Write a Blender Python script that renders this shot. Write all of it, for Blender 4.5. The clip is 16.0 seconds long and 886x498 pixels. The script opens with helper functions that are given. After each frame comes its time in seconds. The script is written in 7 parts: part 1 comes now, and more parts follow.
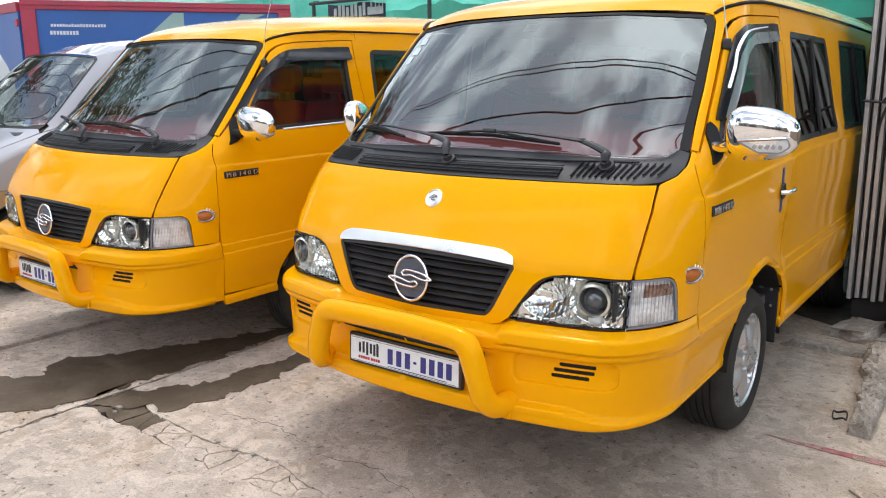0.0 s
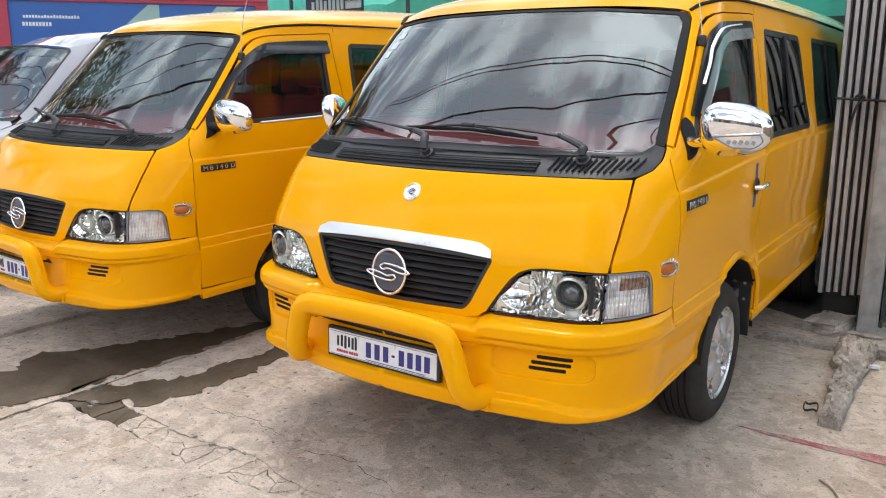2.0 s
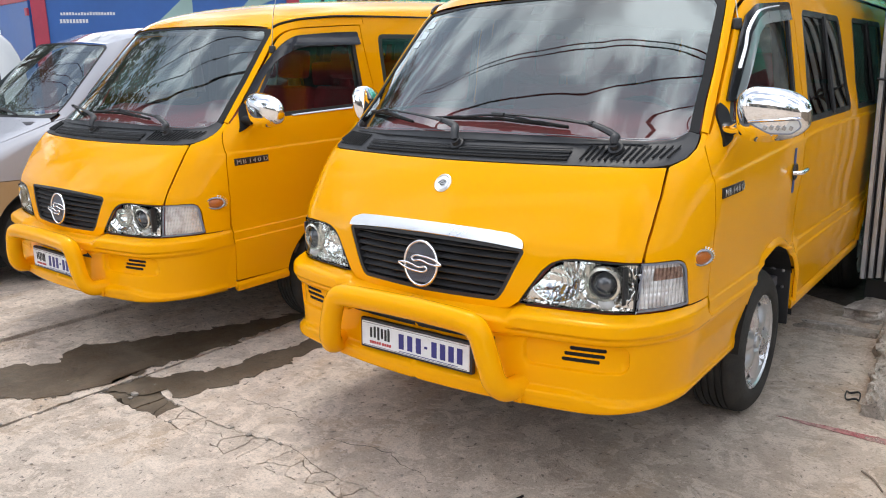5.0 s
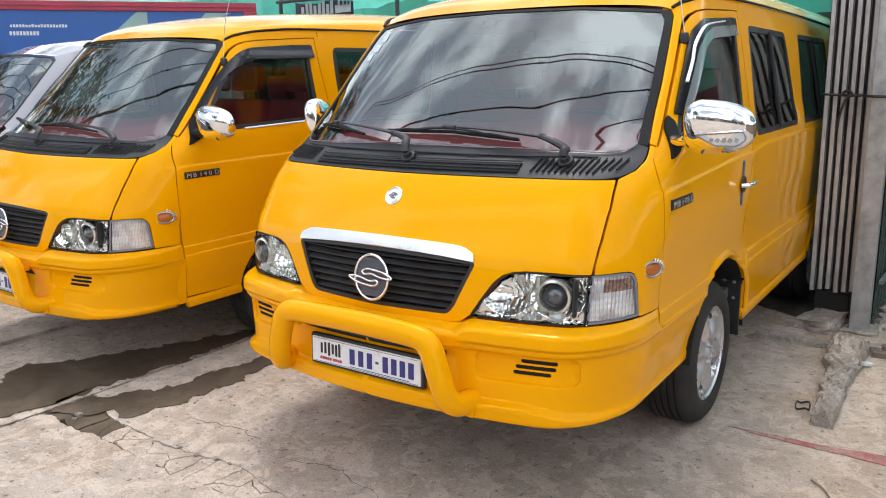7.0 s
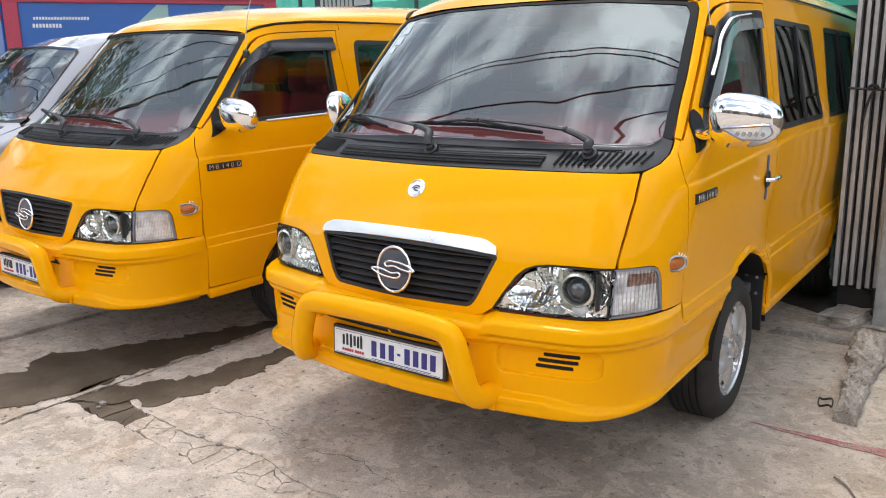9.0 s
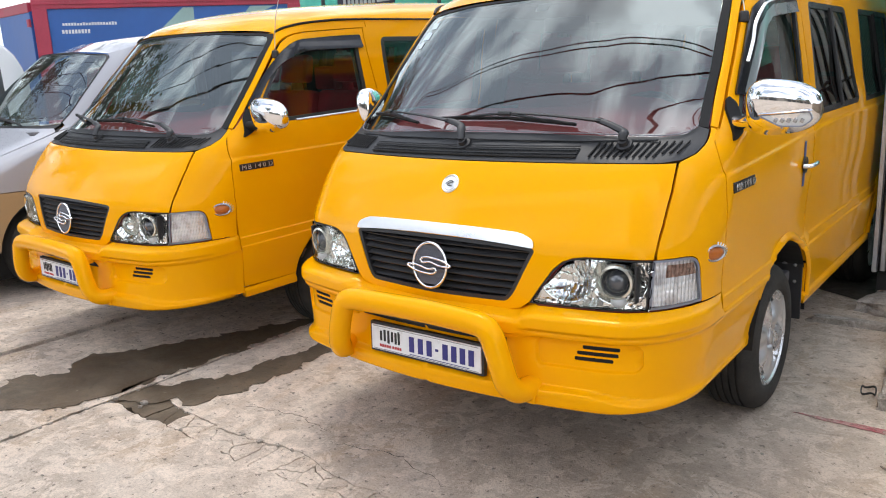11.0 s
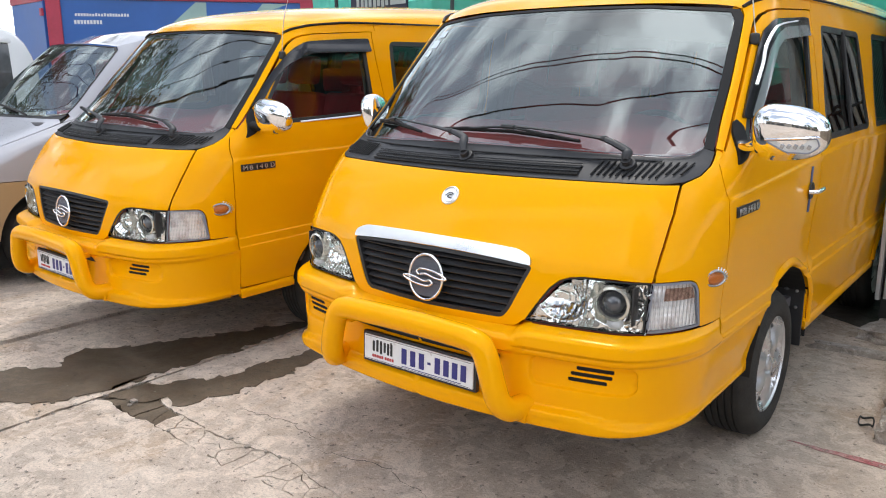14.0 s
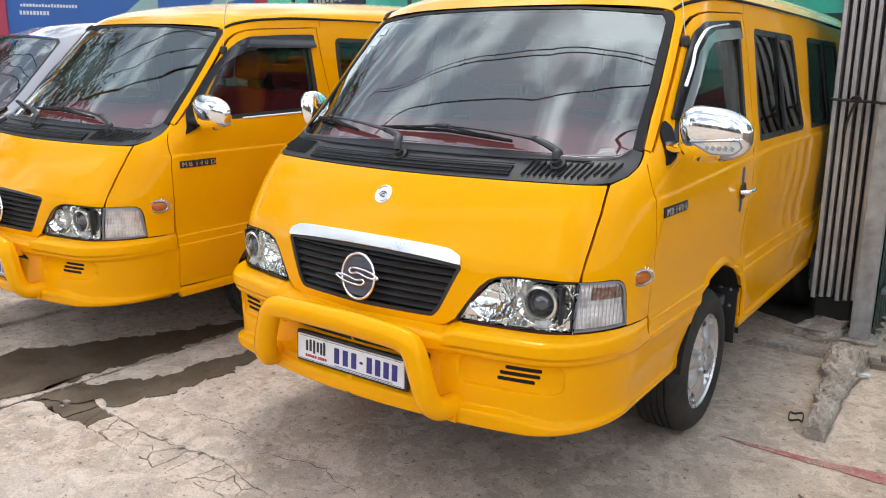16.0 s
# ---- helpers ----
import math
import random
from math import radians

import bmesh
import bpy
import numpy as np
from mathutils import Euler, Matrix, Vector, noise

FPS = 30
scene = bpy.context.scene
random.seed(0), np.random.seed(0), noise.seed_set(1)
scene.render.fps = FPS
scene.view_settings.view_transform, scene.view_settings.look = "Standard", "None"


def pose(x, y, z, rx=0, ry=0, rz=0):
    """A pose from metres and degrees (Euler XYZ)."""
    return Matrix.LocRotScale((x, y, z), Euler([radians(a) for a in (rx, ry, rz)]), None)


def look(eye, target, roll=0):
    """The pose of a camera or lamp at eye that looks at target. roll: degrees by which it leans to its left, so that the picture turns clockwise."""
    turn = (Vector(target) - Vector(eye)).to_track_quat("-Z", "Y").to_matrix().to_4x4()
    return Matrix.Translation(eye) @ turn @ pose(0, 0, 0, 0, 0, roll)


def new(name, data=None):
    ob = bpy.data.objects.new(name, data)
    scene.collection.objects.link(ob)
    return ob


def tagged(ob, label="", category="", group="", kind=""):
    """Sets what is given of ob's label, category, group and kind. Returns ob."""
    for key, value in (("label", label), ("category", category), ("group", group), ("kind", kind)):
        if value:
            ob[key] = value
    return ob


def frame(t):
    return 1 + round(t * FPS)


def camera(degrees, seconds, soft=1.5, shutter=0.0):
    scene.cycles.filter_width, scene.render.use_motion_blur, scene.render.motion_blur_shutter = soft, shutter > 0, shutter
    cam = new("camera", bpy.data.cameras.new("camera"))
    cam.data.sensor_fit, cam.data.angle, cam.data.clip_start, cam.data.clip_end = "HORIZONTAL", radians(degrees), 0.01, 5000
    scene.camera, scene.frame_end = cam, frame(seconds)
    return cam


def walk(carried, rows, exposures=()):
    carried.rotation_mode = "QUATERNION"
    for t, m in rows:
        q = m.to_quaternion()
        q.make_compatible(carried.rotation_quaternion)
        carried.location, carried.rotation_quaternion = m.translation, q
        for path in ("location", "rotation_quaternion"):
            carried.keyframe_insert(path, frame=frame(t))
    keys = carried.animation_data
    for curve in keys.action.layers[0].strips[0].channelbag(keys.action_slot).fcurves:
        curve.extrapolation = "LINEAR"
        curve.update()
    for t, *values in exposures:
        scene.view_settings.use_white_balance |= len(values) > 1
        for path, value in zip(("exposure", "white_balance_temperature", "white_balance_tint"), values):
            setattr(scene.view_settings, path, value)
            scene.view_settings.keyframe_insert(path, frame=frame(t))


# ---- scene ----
# camera: seconds, place, yaw, pitch, lean to the right
cam = camera(59.12, 16.0, soft=1.05)
ROWS = [
    (0, 1.7989, -2.2101, 1.4859, 36.845, -12.088, 0.391),
    (0.5, 1.8035, -2.2174, 1.4872, 36.425, -12.051, 0.313),
    (1, 1.8066, -2.2291, 1.4838, 35.936, -12.175, 0.218),
    (1.5, 1.8110, -2.2238, 1.4811, 35.482, -12.296, 0.117),
    (2, 1.8057, -2.2208, 1.4825, 35.194, -12.438, -0.023),
    (2.5, 1.8078, -2.2100, 1.4847, 35.739, -12.499, 0.017),
    (3, 1.8103, -2.2168, 1.4886, 36.903, -12.553, 0.256),
    (3.2, 1.8116, -2.2293, 1.4887, 37.501, -12.532, 0.349),
    (5.3, 1.8052, -2.2041, 1.4934, 37.652, -13.305, 1.329),
    (5.5, 1.8028, -2.2029, 1.4949, 37.315, -13.207, 1.310),
    (6, 1.8066, -2.1947, 1.4827, 36.661, -12.825, 1.189),
    (6.5, 1.8141, -2.1753, 1.4779, 36.005, -12.433, 1.082),
    (7, 1.8278, -2.1596, 1.4782, 34.972, -12.229, 0.926),
    (7.5, 1.8179, -2.1525, 1.4750, 33.860, -12.167, 0.620),
    (8, 1.8175, -2.1615, 1.4761, 33.449, -12.223, 0.356),
    (8.5, 1.8191, -2.1626, 1.4767, 34.204, -12.407, 0.380),
    (9, 1.8100, -2.1760, 1.4756, 36.176, -12.677, 0.782),
    (9.2, 1.8036, -2.1764, 1.4755, 37.110, -12.831, 1.049),
    (11.3, 1.7819, -2.1977, 1.4849, 38.035, -13.114, 2.618),
    (11.5, 1.7844, -2.1949, 1.4928, 37.722, -13.165, 2.512),
    (12, 1.7850, -2.1987, 1.4797, 37.177, -12.766, 1.842),
    (12.5, 1.7850, -2.1975, 1.4850, 37.319, -12.750, 1.364),
    (13, 1.7652, -2.1879, 1.4992, 37.765, -12.864, 0.934),
    (13.5, 1.7133, -2.1792, 1.5030, 38.207, -12.807, 0.510),
    (14, 1.7765, -2.1465, 1.5034, 38.456, -12.794, 0.101),
    (14.5, 1.8240, -2.1175, 1.5199, 38.188, -12.932, -0.217),
    (15, 1.8479, -2.0873, 1.5109, 37.519, -12.931, -0.521),
    (15.5, 1.8601, -2.0820, 1.5142, 36.456, -13.074, -0.629),
    (16, 1.8630, -2.0736, 1.5127, 35.710, -13.047, -0.613),
]
LIFT = 0.068
walk(cam, [(t, pose(x, y, z + LIFT, 90 + p, 0, a) @ pose(0, 0, 0, 0, 0, -r)) for t, x, y, z, a, p, r in ROWS])

# ---- world, sun, exposure ----
SUN_DIR = Vector((-0.24, 0.27, 1.0)).normalized()
world = bpy.data.worlds.new("sky")
scene.world = world
world.use_nodes = True
wn, wl = world.node_tree.nodes, world.node_tree.links
wn.clear()
w_out = wn.new("ShaderNodeOutputWorld")
w_bg = wn.new("ShaderNodeBackground")
w_sky = wn.new("ShaderNodeTexSky")
w_sky.sky_type = "NISHITA"
w_sky.sun_disc = False
w_sky.sun_elevation = math.asin(SUN_DIR.z)
w_sky.sun_rotation = math.atan2(SUN_DIR.x, SUN_DIR.y)
w_sky.air_density, w_sky.dust_density = 1.2, 1.2
w_co = wn.new("ShaderNodeTexCoord")
w_map = wn.new("ShaderNodeMapping")
w_map.inputs["Scale"].default_value = (0.88, 2.028, 0.822)
w_map.inputs["Location"].default_value = (15.557, 12.762, -36.793)
w_noise = wn.new("ShaderNodeTexNoise")
w_noise.inputs["Scale"].default_value = 3.0
w_noise.inputs["Detail"].default_value = 6.0
w_noise.inputs["Roughness"].default_value = 0.55
w_noise.inputs["Distortion"].default_value = 0.0
w_ramp = wn.new("ShaderNodeValToRGB")
w_ramp.color_ramp.elements[0].position, w_ramp.color_ramp.elements[1].position = 0.45, 0.63
w_ramp.color_ramp.elements[0].color = (0.155, 0.155, 0.155, 1)
w_cloud = wn.new("ShaderNodeMix")
w_cloud.data_type = "RGBA"
w_cloud.inputs["B"].default_value = (25.5, 26.5, 28.5, 1)
wl.new(w_co.outputs["Generated"], w_map.inputs["Vector"])
wl.new(w_map.outputs["Vector"], w_noise.inputs["Vector"])
wl.new(w_noise.outputs["Fac"], w_ramp.inputs["Fac"])
wl.new(w_ramp.outputs["Color"], w_cloud.inputs["Factor"])
wl.new(w_sky.outputs["Color"], w_cloud.inputs["A"])
wl.new(w_cloud.outputs["Result"], w_bg.inputs["Color"])
wl.new(w_bg.outputs["Background"], w_out.inputs["Surface"])
w_bg.inputs["Strength"].default_value = 0.136
sun = new("sun", bpy.data.lights.new("sun", "SUN"))
sun.data.energy, sun.data.angle, sun.data.color = 1.7, radians(13), (1.0, 0.95, 0.88)
sun.matrix_world = look(SUN_DIR * 30, (0, 0, 0))
scene.view_settings.exposure = -0.38

# ---- materials ----


def node_mat(name):
    m = bpy.data.materials.new(name)
    m.use_nodes = True
    return m, m.node_tree.nodes, m.node_tree.links, m.node_tree.nodes["Principled BSDF"]


def coords(n, l, scale=(1, 1, 1)):
    c, mp = n.new("ShaderNodeTexCoord"), n.new("ShaderNodeMapping")
    mp.inputs["Scale"].default_value = scale
    l.new(c.outputs["Object"], mp.inputs["Vector"])
    return mp.outputs["Vector"]


def noise_node(n, l, vec, scale, detail=6.0, rough=0.55, dist=0.0):
    t = n.new("ShaderNodeTexNoise")
    t.inputs["Scale"].default_value, t.inputs["Detail"].default_value = scale, detail
    t.inputs["Roughness"].default_value, t.inputs["Distortion"].default_value = rough, dist
    l.new(vec, t.inputs["Vector"])
    return t.outputs["Fac"]


def ramp(n, l, fac, stops):
    r = n.new("ShaderNodeValToRGB")
    e = r.color_ramp.elements
    while len(e) < len(stops):
        e.new(0.5)
    for el, (p, c) in zip(e, stops):
        el.position = p
        el.color = (*c, 1) if len(c) == 3 else c
    l.new(fac, r.inputs["Fac"])
    return r.outputs["Color"]


def mix(n, l, fac, a, b, mode="MIX"):
    m = n.new("ShaderNodeMix")
    m.data_type, m.blend_type = "RGBA", mode
    for sock, v in ((m.inputs["Factor"], fac), (m.inputs["A"], a), (m.inputs["B"], b)):
        if isinstance(v, (int, float)):
            sock.default_value = v
        elif isinstance(v, tuple):
            sock.default_value = (*v, 1)
        else:
            l.new(v, sock)
    return m.outputs["Result"]


def bump(n, l, b, height, strength, dist=0.01, fine=None):
    k = n.new("ShaderNodeBump")
    if fine is not None:
        f = n.new("ShaderNodeBump")
        f.inputs["Strength"].default_value, f.inputs["Distance"].default_value = 0.45, 0.006
        l.new(fine, f.inputs["Height"])
        l.new(f.outputs["Normal"], k.inputs["Normal"])
    k.inputs["Strength"].default_value, k.inputs["Distance"].default_value = strength, dist
    l.new(height, k.inputs["Height"])
    l.new(k.outputs["Normal"], b.inputs["Normal"])


def varied(name, col, vary=0.15, rough=0.5, metal=0.0, scale=8.0, bump_s=0.0, bump_scale=120.0, rough_vary=0.1, coat=0.0, spec=0.5):
    """A surface with a large and a fine variation of its colour and gloss."""
    m, n, l, b = node_mat(name)
    v = coords(n, l)
    big = noise_node(n, l, v, scale, 5)
    fine = noise_node(n, l, v, scale * 14, 4)
    dark = tuple(c * (1 - vary) for c in col)
    light = tuple(min(1, c * (1 + vary)) for c in col)
    a = ramp(n, l, big, ((0.3, dark), (0.7, light)))
    f = ramp(n, l, fine, ((0.3, (1 - vary * 0.5,) * 3), (0.7, (1, 1, 1))))
    l.new(mix(n, l, 1.0, a, f, "MULTIPLY"), b.inputs["Base Color"])
    r = ramp(n, l, big, ((0.3, (max(0, rough - rough_vary),) * 3), (0.7, (min(1, rough + rough_vary),) * 3)))
    l.new(r, b.inputs["Roughness"])
    b.inputs["Metallic"].default_value = metal
    b.inputs["Specular IOR Level"].default_value = spec
    b.inputs["Coat Weight"].default_value = coat
    b.inputs["Coat Roughness"].default_value = 0.04
    if bump_s:
        bump(n, l, b, noise_node(n, l, v, bump_scale, 5), bump_s)
    return m


def glass_mat(name, tint, gloss=1.0, ior=1.5, rough=0.0):
    """A thin pane: tinted see-through with a clear reflection."""
    m, n, l, b = node_mat(name)
    n.remove(b)
    out = n["Material Output"]
    tr, gl, mx, fr = n.new("ShaderNodeBsdfTransparent"), n.new("ShaderNodeBsdfGlossy"), n.new("ShaderNodeMixShader"), n.new("ShaderNodeFresnel")
    tr.inputs["Color"].default_value = (*tint, 1)
    gl.inputs["Roughness"].default_value = rough
    gl.inputs["Color"].default_value = (gloss * 0.92, gloss, gloss * 0.97, 1)
    fr.inputs["IOR"].default_value = ior
    l.new(fr.outputs["Fac"], mx.inputs["Fac"])
    l.new(tr.outputs["BSDF"], mx.inputs[1])
    l.new(gl.outputs["BSDF"], mx.inputs[2])
    l.new(mx.outputs["Shader"], out.inputs["Surface"])
    return m


def ribbed(name, col, rough, metal, width, turn, depth, stain=0.0, low=0.55):
    """Moulded plastic with fine upright ribs and a few cross bands."""
    m, n, l, b = node_mat(name)
    c, mp, wv = n.new("ShaderNodeTexCoord"), n.new("ShaderNodeMapping"), n.new("ShaderNodeTexWave")
    mp.inputs["Rotation"].default_value = (0, 0, radians(turn))
    l.new(c.outputs["Object"], mp.inputs["Vector"])
    l.new(mp.outputs["Vector"], wv.inputs["Vector"])
    wv.bands_direction = "X"
    wv.inputs["Scale"].default_value = 2 * math.pi / 20 / width
    wv.inputs["Distortion"].default_value = 0.4
    z = n.new("ShaderNodeTexWave")
    z.bands_direction = "Z"
    z.inputs["Scale"].default_value = 2 * math.pi / 20 / 0.021
    z.inputs["Distortion"].default_value = 1.5
    l.new(c.outputs["Object"], z.inputs["Vector"])
    spots = noise_node(n, l, coords(n, l), 16, 4)
    dark = mix(n, l, ramp(n, l, spots, ((0.45, (0, 0, 0)), (0.6, (stain,) * 3))), col, (0.20, 0.11, 0.08))
    # shade between the ribs is also multiplied into the base colour
    shade = mix(n, l, 0.25, wv.outputs["Fac"], z.outputs["Fac"])
    l.new(mix(n, l, 1.0, dark, ramp(n, l, shade, ((0.10, (low,) * 3), (0.42, (1, 1, 1)))), "MULTIPLY"), b.inputs["Base Color"])
    b.inputs["Roughness"].default_value, b.inputs["Metallic"].default_value = rough, metal
    bump(n, l, b, shade, depth, 0.004)
    return m


def paint_mat(name, col, dust=0.12, tint=None):
    """Glossy car paint with a clear coat, faint dust and orange peel."""
    m, n, l, b = node_mat(name)
    v = coords(n, l)
    d = noise_node(n, l, v, 2.2, 7, 0.6)
    f = noise_node(n, l, v, 60, 4)
    mask = ramp(n, l, d, ((0.45, (0, 0, 0)), (0.75, (dust, dust, dust))))
    base = mix(n, l, mask, col, tuple(0.6 * c + 0.12 for c in col))
    l.new(base, b.inputs["Base Color"])
    l.new(ramp(n, l, f, ((0.3, (0.26,) * 3), (0.7, (0.34,) * 3))), b.inputs["Roughness"])
    b.inputs["Coat Weight"].default_value = 1.0
    b.inputs["Coat Roughness"].default_value = 0.035
    b.inputs["Coat IOR"].default_value = 1.38
    b.inputs["Specular IOR Level"].default_value = 0.15
    if tint:
        l.new(ramp(n, l, f, ((0.3, (0.06,) * 3), (0.7, (0.10,) * 3))), b.inputs["Roughness"])
        b.inputs["Coat Weight"].default_value = 0.0
        b.inputs["Specular IOR Level"].default_value = 0.5
        b.inputs["IOR"].default_value = 1.31
        b.inputs["Specular Tint"].default_value = (*tint, 1)
    return m


YELLOW = paint_mat("yellow_paint", (0.90, 0.397, 0.001), 0.03, (1.0, 0.85, 0.4))
SILVER = paint_mat("silver_paint", (0.40, 0.41, 0.45))
GOLD = paint_mat("beige_paint", (0.42, 0.30, 0.17))
WHITE_PAINT = paint_mat("white_paint", (0.72, 0.73, 0.74))
BLACK_PLASTIC = varied("black_plastic", (0.022, 0.022, 0.024), 0.3, 0.5, scale=9, bump_s=0.15, bump_scale=300)
GREY_PLASTIC = varied("grey_plastic", (0.026, 0.027, 0.030), 0.25, 0.46, scale=9, bump_s=0.12, bump_scale=300)
# near black: some dark parts, and openings whose shade is put into the colour
DARK = varied("near_black", (0.006, 0.006, 0.006), 0.2, 0.8)
RUBBER = varied("tyre_rubber", (0.030, 0.028, 0.025), 0.6, 0.82, scale=9, bump_s=0.3, bump_scale=160)
ALLOY = varied("alloy", (0.62, 0.63, 0.65), 0.08, 0.30, 0.75, scale=7)
CHROME = varied("chrome", (0.93, 0.93, 0.94), 0.03, 0.045, 1.0, rough_vary=0.02)
SATIN = varied("brushed_steel", (0.85, 0.85, 0.86), 0.06, 0.34, 1.0, scale=5)
GLASS_FRONT = glass_mat("windscreen_glass", (0.66, 0.76, 0.75), 1.0, 2.7)
GLASS_SIDE = glass_mat("side_glass", (0.86, 0.91, 0.88), 0.9, 1.5)
GLASS_DARK = glass_mat("privacy_glass", (0.20, 0.22, 0.22), 0.9, 1.7)
GLASS_MID = glass_mat("tinted_glass", (0.50, 0.56, 0.54), 0.9, 1.5)
LENS = glass_mat("lamp_lens", (0.96, 0.96, 0.96), 1.0, 1.35)
SMOKE = glass_mat("smoked_acrylic", (0.10, 0.10, 0.11), 1.0, 1.6)
AMBER = varied("amber_lens", (0.44, 0.12, 0.015), 0.2, 0.3)
SEAL = varied("rubber_seal", (0.010, 0.010, 0.011), 0.2, 0.6, spec=0.25)
RED_CLOTH = varied("red_cloth", (0.42, 0.035, 0.045), 0.3, 0.85, scale=5, bump_s=0.3, bump_scale=90)
GREY_TRIM = varied("grey_trim", (0.09, 0.09, 0.10), 0.2, 0.7, scale=6)
HEADLINER = varied("headliner", (0.42, 0.41, 0.38), 0.1, 0.9, scale=6)
PLATE_WHITE = varied("plate_white", (0.78, 0.79, 0.80), 0.05, 0.35, scale=20)
PLATE_BLUE = varied("plate_blue", (0.03, 0.03, 0.19), 0.1, 0.4)
PLATE_RED = varied("plate_red", (0.5, 0.03, 0.03), 0.1, 0.4)
BADGE_LETTER = varied("badge_letter", (0.55, 0.56, 0.58), 0.1, 0.3, 0.6)
TAPE_BLUE = varied("blue_tape", (0.05, 0.08, 0.22), 0.2, 0.5)

# ---- mesh helpers ----


def mesh_ob(name, verts, faces, mat, parent=None, label="", smooth=True, normals=None):
    me = bpy.data.meshes.new(name)
    me.from_pydata([tuple(v) for v in verts], [], faces)
    if smooth:
        me.polygons.foreach_set("use_smooth", [True] * len(me.polygons))
    me.materials.append(mat)
    me.update()
    if normals is not None:
        me.normals_split_custom_set([tuple(normals[k]) for f in faces for k in f])
    ob = new(name, me)
    if parent is not None:
        ob.parent = parent
    if label:
        tagged(ob, label)
    return ob


def part(name, bm, mat, parent=None, label="", smooth=False, sharp=None):
    me = bpy.data.meshes.new(name)
    bmesh.ops.recalc_face_normals(bm, faces=bm.faces[:])
    bm.to_mesh(me)
    bm.free()
    me.materials.append(mat)
    if smooth:
        me.polygons.foreach_set("use_smooth", [True] * len(me.polygons))
        me.set_sharp_from_angle(angle=radians(sharp or 38))
    ob = new(name, me)
    if parent is not None:
        ob.parent = parent
    if label:
        tagged(ob, label)
    return ob


def thing(name, label, category, group="", kind="", at=None):
    e = new(name)
    e.empty_display_size = 0.1
    if at is not None:
        e.matrix_basis = at
    return tagged(e, label, category, group, kind)


def add_box(bm, lo, hi, bevel=0.0, m=None, seg=2):
    c = [(a + b) / 2 for a, b in zip(lo, hi)]
    s = [abs(b - a) for a, b in zip(lo, hi)]
    r = bmesh.ops.create_cube(bm, size=1.0)
    vs = r["verts"]
    bmesh.ops.scale(bm, vec=s, verts=vs)
    bmesh.ops.translate(bm, vec=c, verts=vs)
    if bevel:
        es = list({e for v in vs for e in v.link_edges})
        g = bmesh.ops.bevel(bm, geom=es, offset=bevel, segments=seg, profile=0.7, affect="EDGES")
        vs = list({v for f in g["faces"] for v in f.verts} | {v for v in vs if v.is_valid})
    if m is not None:
        bmesh.ops.transform(bm, matrix=m, verts=vs)
    return vs


def box(lo, hi, bevel=0.0, m=None, seg=2):
    bm = bmesh.new()
    add_box(bm, lo, hi, bevel, m, seg)
    return bm


def smooth_path(pts, n=8):
    """Catmull-Rom through the points."""
    p = [Vector(q) for q in pts]
    p = [p[0] * 2 - p[1]] + p + [p[-1] * 2 - p[-2]]
    out = []
    for i in range(1, len(p) - 2):
        for j in range(n):
            t = j / n
            a, b, c, d = p[i - 1], p[i], p[i + 1], p[i + 2]
            out.append(0.5 * ((2 * b) + (c - a) * t + (2 * a - 5 * b + 4 * c - d) * t * t + (3 * b - a - 3 * c + d) * t ** 3))
    out.append(p[-2])
    return out


def tube(path, r, n=10, bm=None, flat=1.0):
    """A tube along the path; r: radius or one per point. flat squeezes its second axis."""
    bm = bm or bmesh.new()
    p = [Vector(q) for q in path]
    rs = r if isinstance(r, (list, tuple)) else [r] * len(p)
    rings, up = [], Vector((0.013, 0.017, 1))
    for i, q in enumerate(p):
        d = (p[min(i + 1, len(p) - 1)] - p[max(i - 1, 0)]).normalized()
        if abs(d.dot(up.normalized())) > 0.98:
            up = Vector((1, 0.02, 0.01))
        a = up.cross(d).normalized()
        b = d.cross(a).normalized()
        up = b
        rings.append([bm.verts.new(q + (a * math.cos(t) + b * (math.sin(t) * flat)) * rs[i]) for t in (2 * math.pi * k / n for k in range(n))])
    for s, e in zip(rings, rings[1:]):
        for k in range(n):
            bm.faces.new((s[k], s[(k + 1) % n], e[(k + 1) % n], e[k]))
    bm.faces.new(rings[0][::-1])
    bm.faces.new(rings[-1])
    return bm


def lathe(profile, n=40, axis="X", bm=None):
    """Turns (radius, along) points round an axis."""
    bm = bm or bmesh.new()
    rings = []
    for r, a in profile:
        ring = []
        for k in range(n):
            t = 2 * math.pi * k / n
            c, s = r * math.cos(t), r * math.sin(t)
            ring.append(bm.verts.new((a, c, s) if axis == "X" else (c, a, s) if axis == "Y" else (c, s, a)))
        rings.append(ring)
    for s, e in zip(rings, rings[1:]):
        for k in range(n):
            bm.faces.new((s[k], s[(k + 1) % n], e[(k + 1) % n], e[k]))
    return bm


